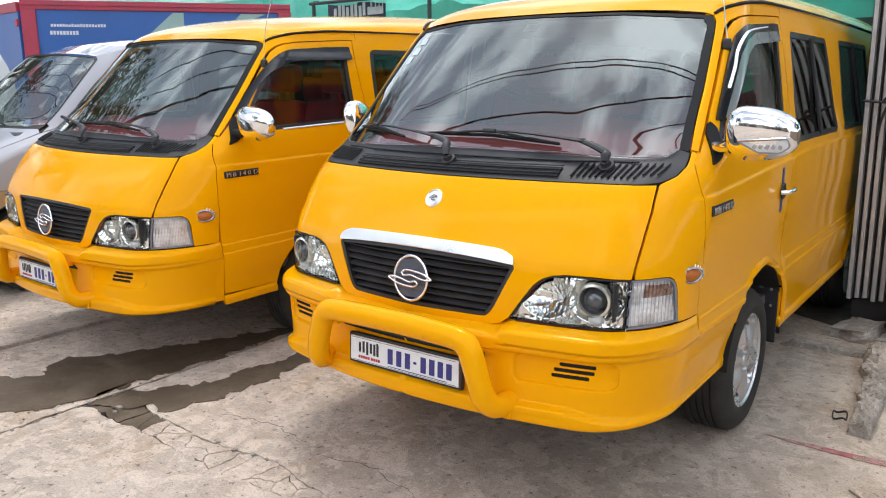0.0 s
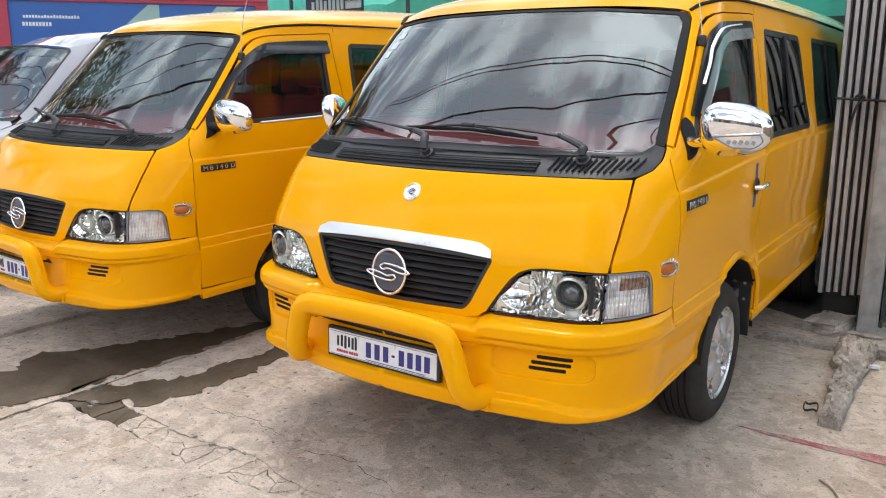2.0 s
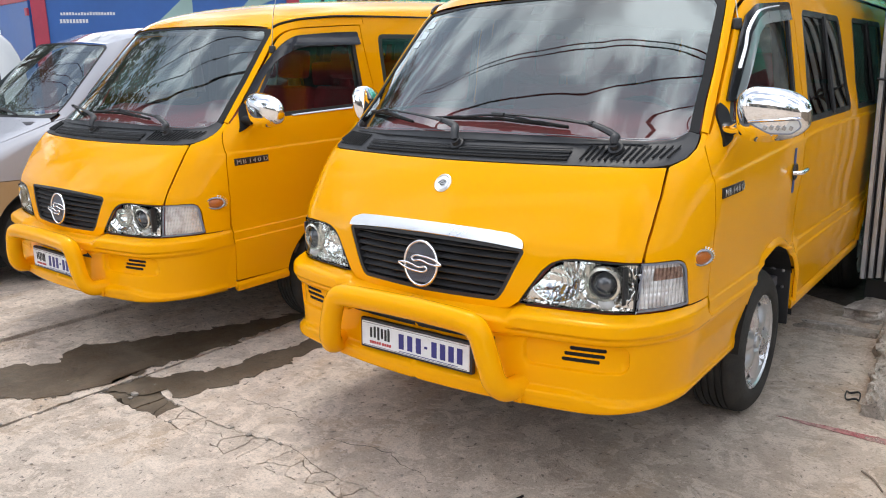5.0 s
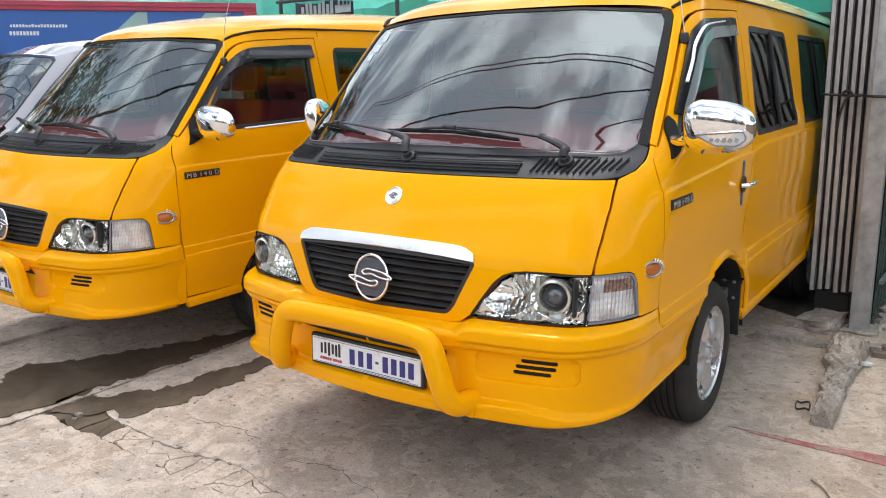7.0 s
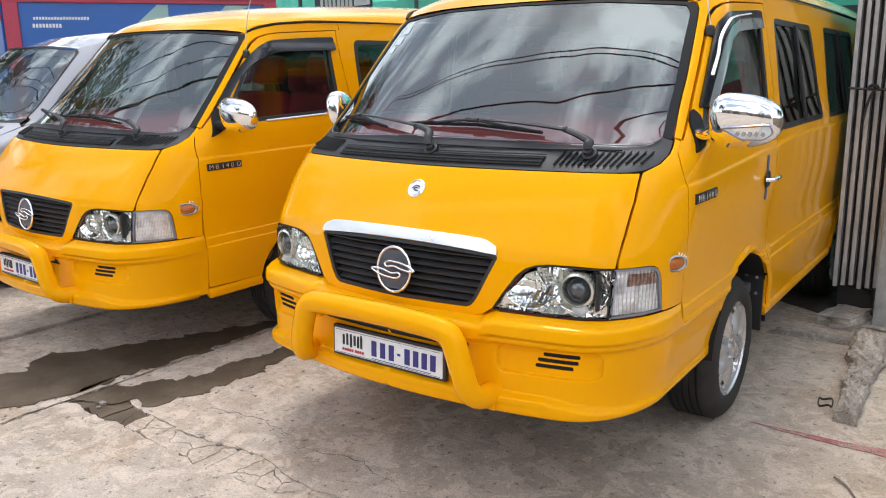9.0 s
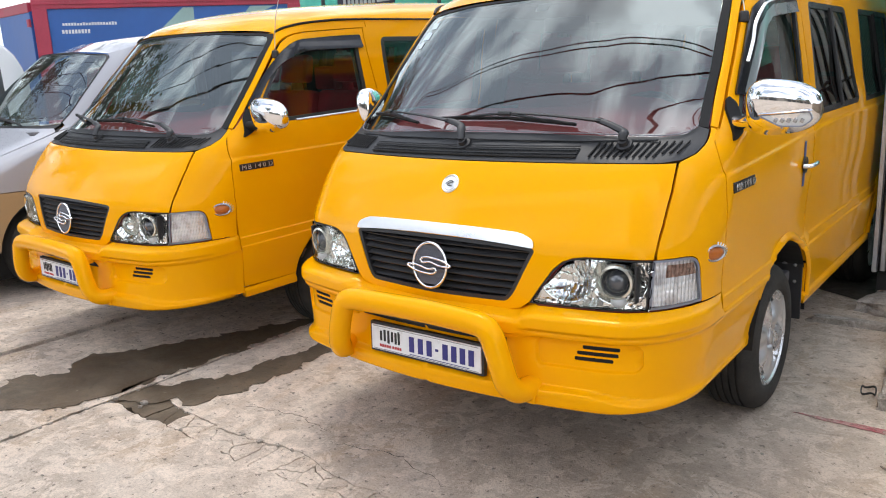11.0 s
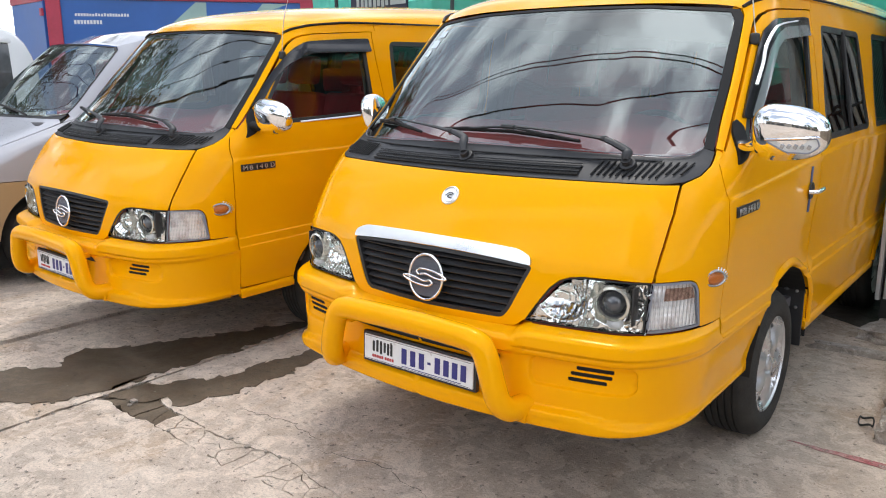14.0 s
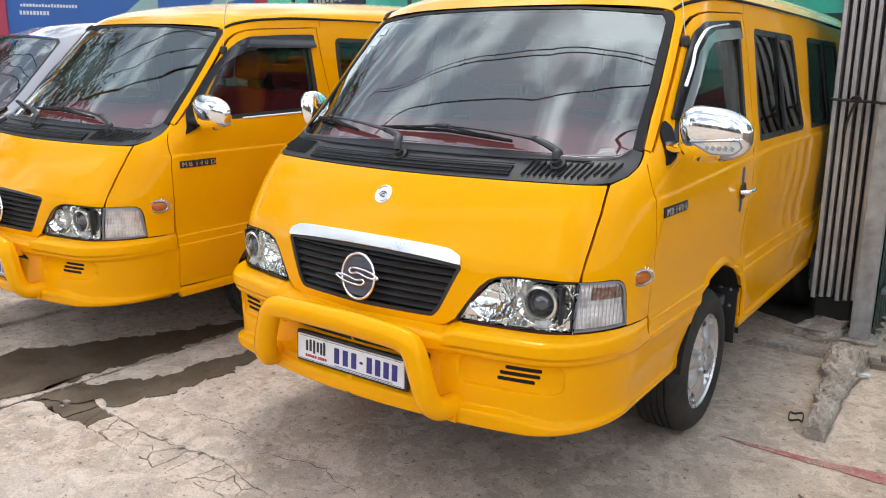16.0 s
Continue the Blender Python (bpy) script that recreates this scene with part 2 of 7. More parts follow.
def interp(x, xs, ys):
    """Smooth monotone interpolation of a short table."""
    if x <= xs[0]:
        return ys[0] + (x - xs[0]) * (ys[1] - ys[0]) / (xs[1] - xs[0])
    if x >= xs[-1]:
        return ys[-1] + (x - xs[-1]) * (ys[-1] - ys[-2]) / (xs[-1] - xs[-2])
    i = max(k for k in range(len(xs) - 1) if xs[k] <= x)

    def slope(j):
        if j == 0 or j == len(xs) - 1:
            k = 0 if j == 0 else j - 1
            return (ys[k + 1] - ys[k]) / (xs[k + 1] - xs[k])
        a = (ys[j] - ys[j - 1]) / (xs[j] - xs[j - 1])
        b = (ys[j + 1] - ys[j]) / (xs[j + 1] - xs[j])
        return 0.0 if a * b <= 0 else 2 * a * b / (a + b)
    h = xs[i + 1] - xs[i]
    t = (x - xs[i]) / h
    return ((2 * t ** 3 - 3 * t * t + 1) * ys[i] + (t ** 3 - 2 * t * t + t) * h * slope(i)
            + (-2 * t ** 3 + 3 * t * t) * ys[i + 1] + (t ** 3 - t * t) * h * slope(i + 1))


def step01(x):
    x = min(1.0, max(0.0, x))
    return x * x * (3 - 2 * x)


def inside(poly, x, y):
    hit, j = False, len(poly) - 1
    for i in range(len(poly)):
        (xi, yi), (xj, yj) = poly[i], poly[j]
        if (yi > y) != (yj > y) and x < (xj - xi) * (y - yi) / (yj - yi) + xi:
            hit = not hit
        j = i
    return hit


def rounded(poly, radii, seg=5):
    """Rounds the corners of a flat polygon; radii: one for all, or one per corner."""
    out, n = [], len(poly)
    for i, p in enumerate(poly):
        r = radii[i] if isinstance(radii, (list, tuple)) else radii
        a, b, c = Vector(poly[i - 1]), Vector(p), Vector(poly[(i + 1) % n])
        if r <= 0:
            out.append((b.x, b.y))
            continue
        da, dc = (a - b), (c - b)
        k = min(r, da.length * 0.45, dc.length * 0.45)
        s, e = b + da.normalized() * k, b + dc.normalized() * k
        for j in range(seg + 1):
            t = j / seg
            q = s * (1 - t) ** 2 + b * 2 * t * (1 - t) + e * t * t
            out.append((q.x, q.y))
    return out


def grown(poly, d):
    """Moves every edge of a flat polygon outwards by d (inwards where d is negative)."""
    area = sum(poly[i - 1][0] * p[1] - p[0] * poly[i - 1][1] for i, p in enumerate(poly))
    s = 1 if area > 0 else -1
    out, n = [], len(poly)
    for i, p in enumerate(poly):
        a, b, c = Vector(poly[i - 1]), Vector(p), Vector(poly[(i + 1) % n])
        e1, e2 = (b - a), (c - b)
        if e1.length < 1e-6 or e2.length < 1e-6:
            out.append((b.x, b.y))
            continue
        n1 = Vector((e1.y, -e1.x)).normalized() * s
        n2 = Vector((e2.y, -e2.x)).normalized() * s
        m = n1 + n2
        m = m / max(0.35, m.length_squared / 2) if m.length > 1e-6 else n1
        q = b + m * d
        out.append((q.x, q.y))
    return out


def sheet(name, fn, poly, mat, parent, holes=(), lines=(), step=0.05, off=0.0, depth=0.012, flip=1, label="", skirt_holes=True, both=False):
    """A formed panel: a flat outline in the two coordinates of the surface fn(a, b), with turned-in edges of the given depth.
    flip -1 mirrors it to the other side of the vehicle; both: the outline's mirror image in the first coordinate is joined on."""
    def dense(ring, closed=True):
        out, n = [], len(ring)
        for i in range(n if closed else n - 1):
            (a, b), (c, d) = ring[i], ring[(i + 1) % n]
            k = max(1, int(math.ceil(math.hypot(c - a, d - b) / step)))
            out += [(a + (c - a) * j / k, b + (d - b) * j / k) for j in range(k)]
        if not closed:
            out.append(ring[-1])
        return out
    rings = [dense(poly)] + [dense(h) for h in holes]
    pts, edges = [], []
    for r in rings:
        s = len(pts)
        pts += r
        edges += [(s + i, s + (i + 1) % len(r)) for i in range(len(r))]
    def ok(x, y):
        return inside(rings[0], x, y) and not any(inside(h, x, y) for h in rings[1:])
    fixed = list(pts)
    for ln in lines:
        prev = None
        for q in dense(ln, False):
            if ok(*q) and min((q[0] - p[0]) ** 2 + (q[1] - p[1]) ** 2 for p in fixed) > 1e-5:
                pts.append(q)
                if prev is not None:
                    edges.append((prev, len(pts) - 1))
                prev = len(pts) - 1
            else:
                prev = None
    xs, ys = [p[0] for p in rings[0]], [p[1] for p in rings[0]]
    nx, ny = int((max(xs) - min(xs)) / step), int((max(ys) - min(ys)) / step)
    arr = np.array(pts)
    extra = []
    for i in range(nx + 1):
        for j in range(ny + 1):
            q = (min(xs) + (i + 0.5 * (j % 2) + 0.25) * step, min(ys) + (j + 0.5) * step)
            if ((arr - q) ** 2).sum(1).min() > (0.45 * step) ** 2 and ok(*q):
                extra.append(q)
    pts = pts + extra
    from_cdt = mathutils.geometry.delaunay_2d_cdt([Vector(p) for p in pts], edges, [], 0, 1e-6)
    vs, tris = from_cdt[0], [f for f in from_cdt[2]]
    tris = [f for f in tris if ok(sum(vs[k].x for k in f) / 3, sum(vs[k].y for k in f) / 3)]
    used = sorted({k for f in tris for k in f})
    idx = {k: i for i, k in enumerate(used)}
    def place(a, b, o):
        e = 0.002
        p = Vector(fn(a, b))
        du, dv = Vector(fn(a + e, b)) - Vector(fn(a - e, b)), Vector(fn(a, b + e)) - Vector(fn(a, b - e))
        nrm = du.cross(dv)
        nrm = nrm.normalized() if nrm.length > 1e-12 else Vector((0, -1, 0))
        return p + nrm * o, nrm
    V, N, F = [], [], []
    for k in used:
        p, nrm = place(vs[k].x, vs[k].y, off)
        V.append(p)
        N.append(nrm)
    F = [tuple(idx[k] for k in f) for f in tris]
    if depth:
        cnt = {}
        for f in F:
            for a, b in ((f[0], f[1]), (f[1], f[2]), (f[2], f[0])):
                cnt[(min(a, b), max(a, b))] = cnt.get((min(a, b), max(a, b)), 0) + 1
        rim = [(a, b) for f in F for a, b in ((f[0], f[1]), (f[1], f[2]), (f[2], f[0])) if cnt[(min(a, b), max(a, b))] == 1]
        if both:
            rim = [(a, b) for a, b in rim if abs(V[a].x) > 1e-4 or abs(V[b].x) > 1e-4]
        lo = {}
        for a, b in rim:
            for q in (a, b):
                if q not in lo:
                    lo[q] = (len(V), len(V) + 1)
                    V += [V[q], V[q] - N[q] * depth]
                    N += [N[q], N[q]]
        for a, b in rim:
            F.append((lo[b][0], lo[a][0], lo[a][1], lo[b][1]))
            t = V[a] - V[b]
            s = t.cross(N[a])
            s = s.normalized() if s.length > 1e-9 else N[a]
            for q in (a, b):
                for k in lo[q]:
                    N[k] = -s
    if both:
        n = len(V)
        V = V + [Vector((-v.x, v.y, v.z)) for v in V]
        N = N + [Vector((-v.x, v.y, v.z)) for v in N]
        F = F + [tuple(k + n for k in f[::-1]) for f in F]
    elif flip < 0:
        V = [Vector((-v.x, v.y, v.z)) for v in V]
        N = [Vector((-v.x, v.y, v.z)) for v in N]
        F = [f[::-1] for f in F]
    # join coincident corners, keeping the shading of each face
    where, keep, seen = [], [], {}
    for q in V:
        k = (round(q.x, 5), round(q.y, 5), round(q.z, 5))
        if k not in seen:
            seen[k] = len(keep)
            keep.append(q)
        where.append(seen[k])
    FF, LN = [], []
    for f in F:
        g_ = tuple(where[k] for k in f)
        if len(set(g_)) == len(g_):
            FF.append(g_)
            LN += [tuple(N[k]) for k in f]
    ob = mesh_ob(name, keep, FF, mat, parent, label, True)
    ob.data.normals_split_custom_set(LN)
    return ob


def lettering(name, text, size, mat, m, parent=None, depth=0.002, label=""):
    cu = bpy.data.curves.new(name, "FONT")
    cu.body, cu.size, cu.extrude = text, size, depth
    cu.align_x, cu.align_y = "CENTER", "CENTER"
    tmp = bpy.data.objects.new(name, cu)
    scene.collection.objects.link(tmp)
    me = bpy.data.meshes.new_from_object(tmp.evaluated_get(bpy.context.evaluated_depsgraph_get()))
    bpy.data.objects.remove(tmp)
    me.materials.clear()
    me.materials.append(mat)
    ob = new(name, me)
    ob.matrix_basis = m
    if parent is not None:
        ob.parent = parent
    if label:
        tagged(ob, label)
    return ob

# ---- the yellow van ----
import mathutils

BOW, CORNER_X, CORNER_Y = 0.15, 0.22, 0.30


class Skin:
    """The outline of a vehicle at each height: a bowed front, rounded corners and straight sides.
    Coordinates on it: a runs from the middle of the front round the corner and back along the side, b is the height."""

    def __init__(self, front, width, relief=None, bow=BOW, cx=CORNER_X, cy=CORNER_Y, flat=False):
        self.front, self.width, self.relief, self.bow, self.cx, self.deep = front, width, relief, bow, cx, cy
        self.flat = flat

    def cy(self, z):
        return interp(z, (0.3, 1.2, 1.75, 1.85), (1.0, 1.0, 0.63, 0.63)) * self.deep

    def depth(self, x, z):
        """How far the corner falls back at x; at glass height the bend starts further in and stays flat."""
        w, c = self.width(z), self.cy(z)
        u = min(1.0, max(0.0, (x - w + self.cx) / self.cx))
        d = c * (1 - math.sqrt(1 - u * u))
        if self.flat and z > 1.137 and w - 0.48 < x < w - 0.06:
            ue = (self.cx - 0.06) / self.cx
            e = c * (1 - math.sqrt(1 - ue * ue)) * ((x - w + 0.48) / 0.42) ** 2
            d += (e - d) * step01((z - 1.137) / 0.09)
        return d

    def __call__(self, a, z):
        s = -1 if a < 0 else 1
        a = abs(a)
        w, f = self.width(z), self.front(z)
        if a <= 0.65:
            x = a * (w - self.cx) / 0.65
            c = self.depth(x, z)
        elif a <= 1.05:
            p = (a - 0.65) / 0.4 * math.pi / 2
            x = w - self.cx + self.cx * math.sin(p)
            c = self.depth(x, z)
        else:
            x, c = w, self.cy(z) + a - 1.05
        y = f + self.bow * (x / w) ** 2 + c
        if self.relief:
            x += self.relief(y, z) * step01((a - 0.8) / 0.25)
        return Vector((s * x, y, z))

    def at_x(self, x, z):
        w = self.width(z)
        if x <= w - self.cx:
            return (x * 0.65 / (w - self.cx), z)
        return (0.65 + 0.4 * math.asin(min(1, (x - w + self.cx) / self.cx)) / (math.pi / 2), z)

    def at_y(self, y, z):
        y1 = self.front(z) + self.bow + self.cy(z)
        if y >= y1:
            return (1.05 + y - y1, z)
        lo, hi = 0.0, 1.05
        for _ in range(40):
            m = (lo + hi) / 2
            w = self.width(z)
            if m <= 0.65:
                x = m * (w - self.cx) / 0.65
            else:
                p = (m - 0.65) / 0.4 * math.pi / 2
                x = w - self.cx + self.cx * math.sin(p)
            c = self.depth(x, z)
            if self.front(z) + self.bow * (x / w) ** 2 + c < y:
                lo = m
            else:
                hi = m
        return (lo, z)


def van_front(z):
    return interp(z, (0.60, 0.70, 0.854, 0.95, 1.052, 1.134, 1.215, 1.241, 1.45, 1.755, 1.80), (-0.004, 0.0, 0.016, 0.066, 0.136, 0.212, 0.318, 0.346, 0.556, 0.860, 0.904))


def van_width(z):
    return interp(z, (0.25, 0.36, 0.60, 1.0, 1.1, 1.19, 1.34, 1.5, 1.64, 1.72, 1.82), (0.895, 0.908, 0.914, 0.917, 0.918, 0.915, 0.885, 0.862, 0.84, 0.822, 0.795))


def bumper_front(z):
    return interp(z, (0.304, 0.316, 0.326, 0.337, 0.351, 0.361, 0.369, 0.566, 0.574, 0.588, 0.596, 0.604, 0.64, 0.655, 0.668), (0.03, -0.030, -0.067, -0.082, -0.080, -0.060, -0.050, -0.041, -0.058, -0.062, -0.058, -0.074, -0.071, -0.052, -0.006))


def bumper_width(z):
    return interp(z, (0.304, 0.316, 0.326, 0.337, 0.351, 0.363, 0.373, 0.5, 0.572, 0.59, 0.64, 0.668), (0.85, 0.870, 0.890, 0.904, 0.908, 0.904, 0.903, 0.917, 0.924, 0.932, 0.931, 0.912))


ARCH_Y, ARCH_Z, ARCH_R, REAR_Y, HUB_Z = 1.26, 0.295, 0.40, 3.64, 0.257


def arch_shift(cy, a):
    """The front arch leans back a little over its wheel."""
    return 0.055 * (1 - step01((a - 2.0) / 1.0)) if cy == ARCH_Y else 0.0


def arc(cy, r, a0, a1, n=14):
    return [(cy + arch_shift(cy, radians(a0 + (a1 - a0) * i / n)) + r * math.cos(radians(a0 + (a1 - a0) * i / n)), ARCH_Z + r * math.sin(radians(a0 + (a1 - a0) * i / n))) for i in range(n + 1)]


def wheel(parent, x, y, side, turn=0.0):
    """A road wheel: tyre with grooves, alloy rim with six windows, hub cap."""
    w = new("wheel")
    w.parent = parent
    w.matrix_basis = pose(x, y, HUB_Z, 0, 0, turn + (0 if side > 0 else 180))
    R = 0.326
    prof = [(0.212, 0.0), (0.222, 0.012), (0.25, 0.016), (0.285, 0.010), (0.308, -0.006), (0.320, -0.022)]
    for k in range(5):
        c = -0.034 - k * 0.030
        prof += [(R - 0.0005 * (k - 2) ** 2, c), (R, c - 0.014), (R - 0.009, c - 0.016), (R - 0.009, c - 0.022), (R, c - 0.024)]
    prof += [(0.320, -0.19), (0.28, -0.212), (0.23, -0.212), (0.212, -0.20)]
    part("tyre", lathe(prof, 56), RUBBER, w, "black worn rubber tyre", True, 50)
    part("rim", lathe([(0.206, -0.195), (0.190, -0.14), (0.188, -0.03), (0.197, -0.008), (0.205, 0.004), (0.213, 0.003), (0.214, -0.01)], 56), ALLOY, w, "silver alloy rim", True, 40)
    # face with six broad spokes, dished between them, a small window at the foot of each dish
    holes = []
    for k in range(6):
        t0 = 2 * math.pi * k / 6 + 0.25
        h = []
        for j in range(16):
            q = 2 * math.pi * j / 16
            rr, tt = 0.163 + 0.020 * math.cos(q), 0.20 * math.sin(q) * (1 + 0.3 * math.cos(q))
            h.append((rr * math.cos(t0 + tt), rr * math.sin(t0 + tt)))
        holes.append(h)
    ring = [(0.199 * math.cos(2 * math.pi * j / 48), 0.199 * math.sin(2 * math.pi * j / 48)) for j in range(48)]

    def face(a, b):
        r, t = math.hypot(a, b), math.atan2(b, a)
        dish = (0.5 + 0.5 * math.cos(6 * (t - 0.25))) ** 1.5 * step01((r - 0.055) / 0.06) * (1 - step01((r - 0.178) / 0.018))
        return (-0.004 - 0.030 * dish - 0.016 * step01((0.062 - r) / 0.012) + 0.008 * math.exp(-((r - 0.10) / 0.04) ** 2), a, b)
    sheet("rim_face", face, ring, ALLOY, w, holes, (), 0.011, 0, 0.018)
    part("hub_cap", lathe([(0.001, 0.006), (0.022, 0.005), (0.029, 0.0), (0.031, -0.012)], 28), ALLOY, w, "", True)
    for k in range(5):
        t = 2 * math.pi * k / 5 + 0.4
        bm = lathe([(0.0005, 0.004), (0.008, 0.003), (0.0095, -0.012)], 8)
        bmesh.ops.translate(bm, vec=(-0.016, 0.052 * math.cos(t), 0.052 * math.sin(t)), verts=bm.verts[:])
        part("wheel_nut", bm, SATIN, w)
    # near-black disc added so that the rim windows look shaded
    part("brake_drum", lathe([(0.001, -0.055), (0.184, -0.055), (0.185, -0.10)], 32), DARK, w)
    return w


def front_seat(van, x, y, scale=1.0):
    """A red cloth seat with a headrest on two posts."""
    e = new("front_seat")
    e.parent = van
    e.matrix_basis = pose(x, y, 0.0)
    part("cushion", box((-0.25, -0.25, 0.62), (0.25, 0.27, 0.80), 0.06, None, 3), RED_CLOTH, e, "", True)
    part("backrest", box((-0.25, -0.06, 0), (0.25, 0.09, 0.66), 0.055, pose(0, 0.27, 0.72, -14), 3), RED_CLOTH, e, "", True)
    part("headrest", box((-0.14, -0.05, 0), (0.14, 0.05, 0.20), 0.05, pose(0, 0.45, 1.42, -10), 3), RED_CLOTH, e, "", True)
    return e


def van(at, label, opts):
    v = thing("van", label, "van", "yellow vans", "", at)
    rise, flat_y = opts["rise"], 2.05

    def crease(y):
        return 1.092 + rise * (min(y, flat_y) - 0.45)

    def relief(y, z):
        q = step01((y - 0.35) / 0.2)
        return q * (0.011 * step01((crease(y) - z) / 0.022) * step01((z - 0.7) / 0.25) + 0.010 * step01((0.655 - z) / 0.012) + 0.009 * step01((0.606 - z) / 0.012) * step01((z - 0.40) / 0.12))

    S = Skin(van_front, van_width, relief, flat=True)
    B = Skin(bumper_front, bumper_width)
    F, Y = S.at_x, S.at_y

    def side_lines(y0, y1):
        out = []
        for fn in (lambda y: crease(y) + 0.001, lambda y: crease(y) - 0.011, lambda y: crease(y) - 0.023, lambda y: 0.656, lambda y: 0.648, lambda y: 0.642, lambda y: 0.607, lambda y: 0.600, lambda y: 0.593):
            out.append([Y(y0 + (y1 - y0) * i / 12, fn(y0 + (y1 - y0) * i / 12)) for i in range(13)])
        return out

    # hood, with the cut-out for the grille
    top = [F(0.0, 1.131), F(0.25, 1.132), F(0.5, 1.133), F(0.70, 1.134), F(0.793, 1.134)]
    seam = [F(0.803, 1.05), F(0.803, 0.95), F(0.798, 0.842)]
    lamp_top = [F(0.70, 0.848), F(0.60, 0.847), F(0.555, 0.841), F(0.517, 0.826), F(0.486, 0.798), F(0.446, 0.74), F(0.405, 0.676)]
    low = [F(0.37, 0.650), F(0.30, 0.641), F(0.0, 0.636)]
    gr = rounded([F(0.0, 0.661), F(0.318, 0.668), F(0.345, 0.700), F(0.418, 0.855), F(0.40, 0.866), F(0.30, 0.8717), F(0.20, 0.8758), F(0.10, 0.8782), F(0.0, 0.879)], [0, 0.03, 0.05, 0.02, 0.03, 0, 0, 0, 0], 4)
    sheet("hood", S, top + seam + lamp_top + low + gr, YELLOW, v, (), (), 0.035, 0, 0.02, both=True)

    # grille: recessed back, frame, slats
    grille = part("grille", bmesh.new(), BLACK_PLASTIC, v)
    sheet("back_panel", S, [(a * 1.0, b) for a, b in grown(gr, -0.002)], DARK, grille, (), (), 0.05, -0.045, 0, both=True)
    g_in = grown(gr, -0.014)
    g_in[0], g_in[-1] = (0.0, gr[0][1] + 0.014), (0.0, gr[-1][1] - 0.014)
    for a, b, n in ((gr, g_in, "frame"),):
        ring = a + g_in[::-1]
        sheet(n, S, ring, BLACK_PLASTIC, grille, (), (), 0.03, -0.004, 0.03, both=True)
    n_sl = opts["slats"]
    for i in range(n_sl):
        z0 = 0.678 + (0.862 - 0.678) * (i + 0.15) / n_sl
        z1 = z0 + 0.84 * (0.862 - 0.678) / n_sl
        xe = 0.322 + (z0 - 0.68) * 0.47
        vs, fs, m = [], [], 18
        prof = [(z0, -0.030), (z0 + 0.004, -0.014), (z0 + 0.008, -0.012), (z1 - 0.006, -0.024), (z1, -0.032)]
        for j in range(m + 1):
            x = -xe + 2 * xe * j / m
            a = S.at_x(abs(x), z0)[0] * (1 if x >= 0 else -1)
            for z, o in prof:
                p = S(a, z)
                vs.append((p.x, p.y - o, p.z))
        q = len(prof)
        for j in range(m):
            for k in range(q - 1):
                fs.append((j * q + k, (j + 1) * q + k, (j + 1) * q + k + 1, j * q + k + 1))
        mesh_ob("slat", vs, fs, BLACK_PLASTIC, grille, "", False)
    if opts["strip"]:
        st = rounded([F(0.0, 0.880), F(0.1, 0.879), F(0.2, 0.876), F(0.3, 0.871), F(0.414, 0.862), F(0.408, 0.888), F(0.36, 0.908), F(0.27, 0.9125), F(0.18, 0.915), F(0.09, 0.9165), F(0.0, 0.917)], [0, 0, 0, 0, 0.006, 0.02, 0.03, 0, 0, 0, 0], 4)
        sheet("chrome_strip", S, st, SATIN, v, (), (), 0.03, 0.008, 0.008, label="bright polished steel strip over the grille", both=True)
    # round emblem: ring with mesh ground and two swept blades
    emb = part("emblem", bmesh.new(), CHROME, v)
    c = Vector((0, 0.004 - 0.004, 0.768))
    lean = math.degrees(math.atan2(0.018, 0.17))
    em = pose(c.x, c.y - 0.012, c.z, -lean)
    ring = [(0.078 * math.cos(t), 0, 0.084 * math.sin(t)) for t in (2 * math.pi * k / 40 for k in range(41))]
    o = part("ring", tube(ring, 0.0056, 8), CHROME, emb, "chrome ring", True, 60)
    o.matrix_basis = em
    bm = bmesh.new()
    for i in range(-9, 10):
        for s in (-1, 1):
            h = []
            for k in range(-10, 11):
                x, z = i * 0.009 + s * k * 0.004, k * 0.0072
                if (x / 0.077) ** 2 + (z / 0.083) ** 2 < 1:
                    h.append((x, 0.004, z))
            if len(h) > 1:
                tube([h[0], h[-1]], 0.0013, 4, bm)
    o = part("mesh_ground", bm, LAMP_RIM, emb, "dark wire mesh")
    o.matrix_basis = em
    for s in (1, -1):
        leaf = [(0.055 - 0.082, 0.016), (0.055 - 0.06, 0.028), (0.055 - 0.01, 0.026), (0.055 + 0.03, 0.018), (0.055 + 0.058, 0.004), (0.055 + 0.03, 0.000), (0.055 - 0.005, 0.004), (0.055 - 0.04, 0.012), (0.055 - 0.07, 0.006)]
        pts = smooth_path([(s * (x - 0.012), -0.008, s * (z + 0.002)) for x, z in leaf] + [(s * (leaf[0][0] - 0.012), -0.008, s * (leaf[0][1] + 0.002))], 5)
        o = part("blade", tube(pts, 0.0042, 8), CHROME, emb, "swept chrome blade", True, 60)
        o.matrix_basis = em
    if opts["badge"]:
        p = S(0, 1.052)
        e = new("hood_badge")
        e.parent = v
        e.matrix_basis = pose(p.x, p.y - 0.001, p.z, -33)
        part("disc", lathe([(0.0005, -0.004), (0.026, -0.0045), (0.029, -0.002), (0.034, -0.006), (0.038, -0.003), (0.0385, 0.004)], 40, "Y"), SATIN, e, "steel disc badge", True, 30)
        part("inlay", tube(smooth_path([(-0.016, -0.008, -0.004), (0.0, -0.008, 0.010), (0.016, -0.008, 0.006), (0.0, -0.008, -0.002), (-0.004, -0.008, -0.010), (0.014, -0.008, -0.010)], 5), 0.0016, 6), GREY_PLASTIC, e)

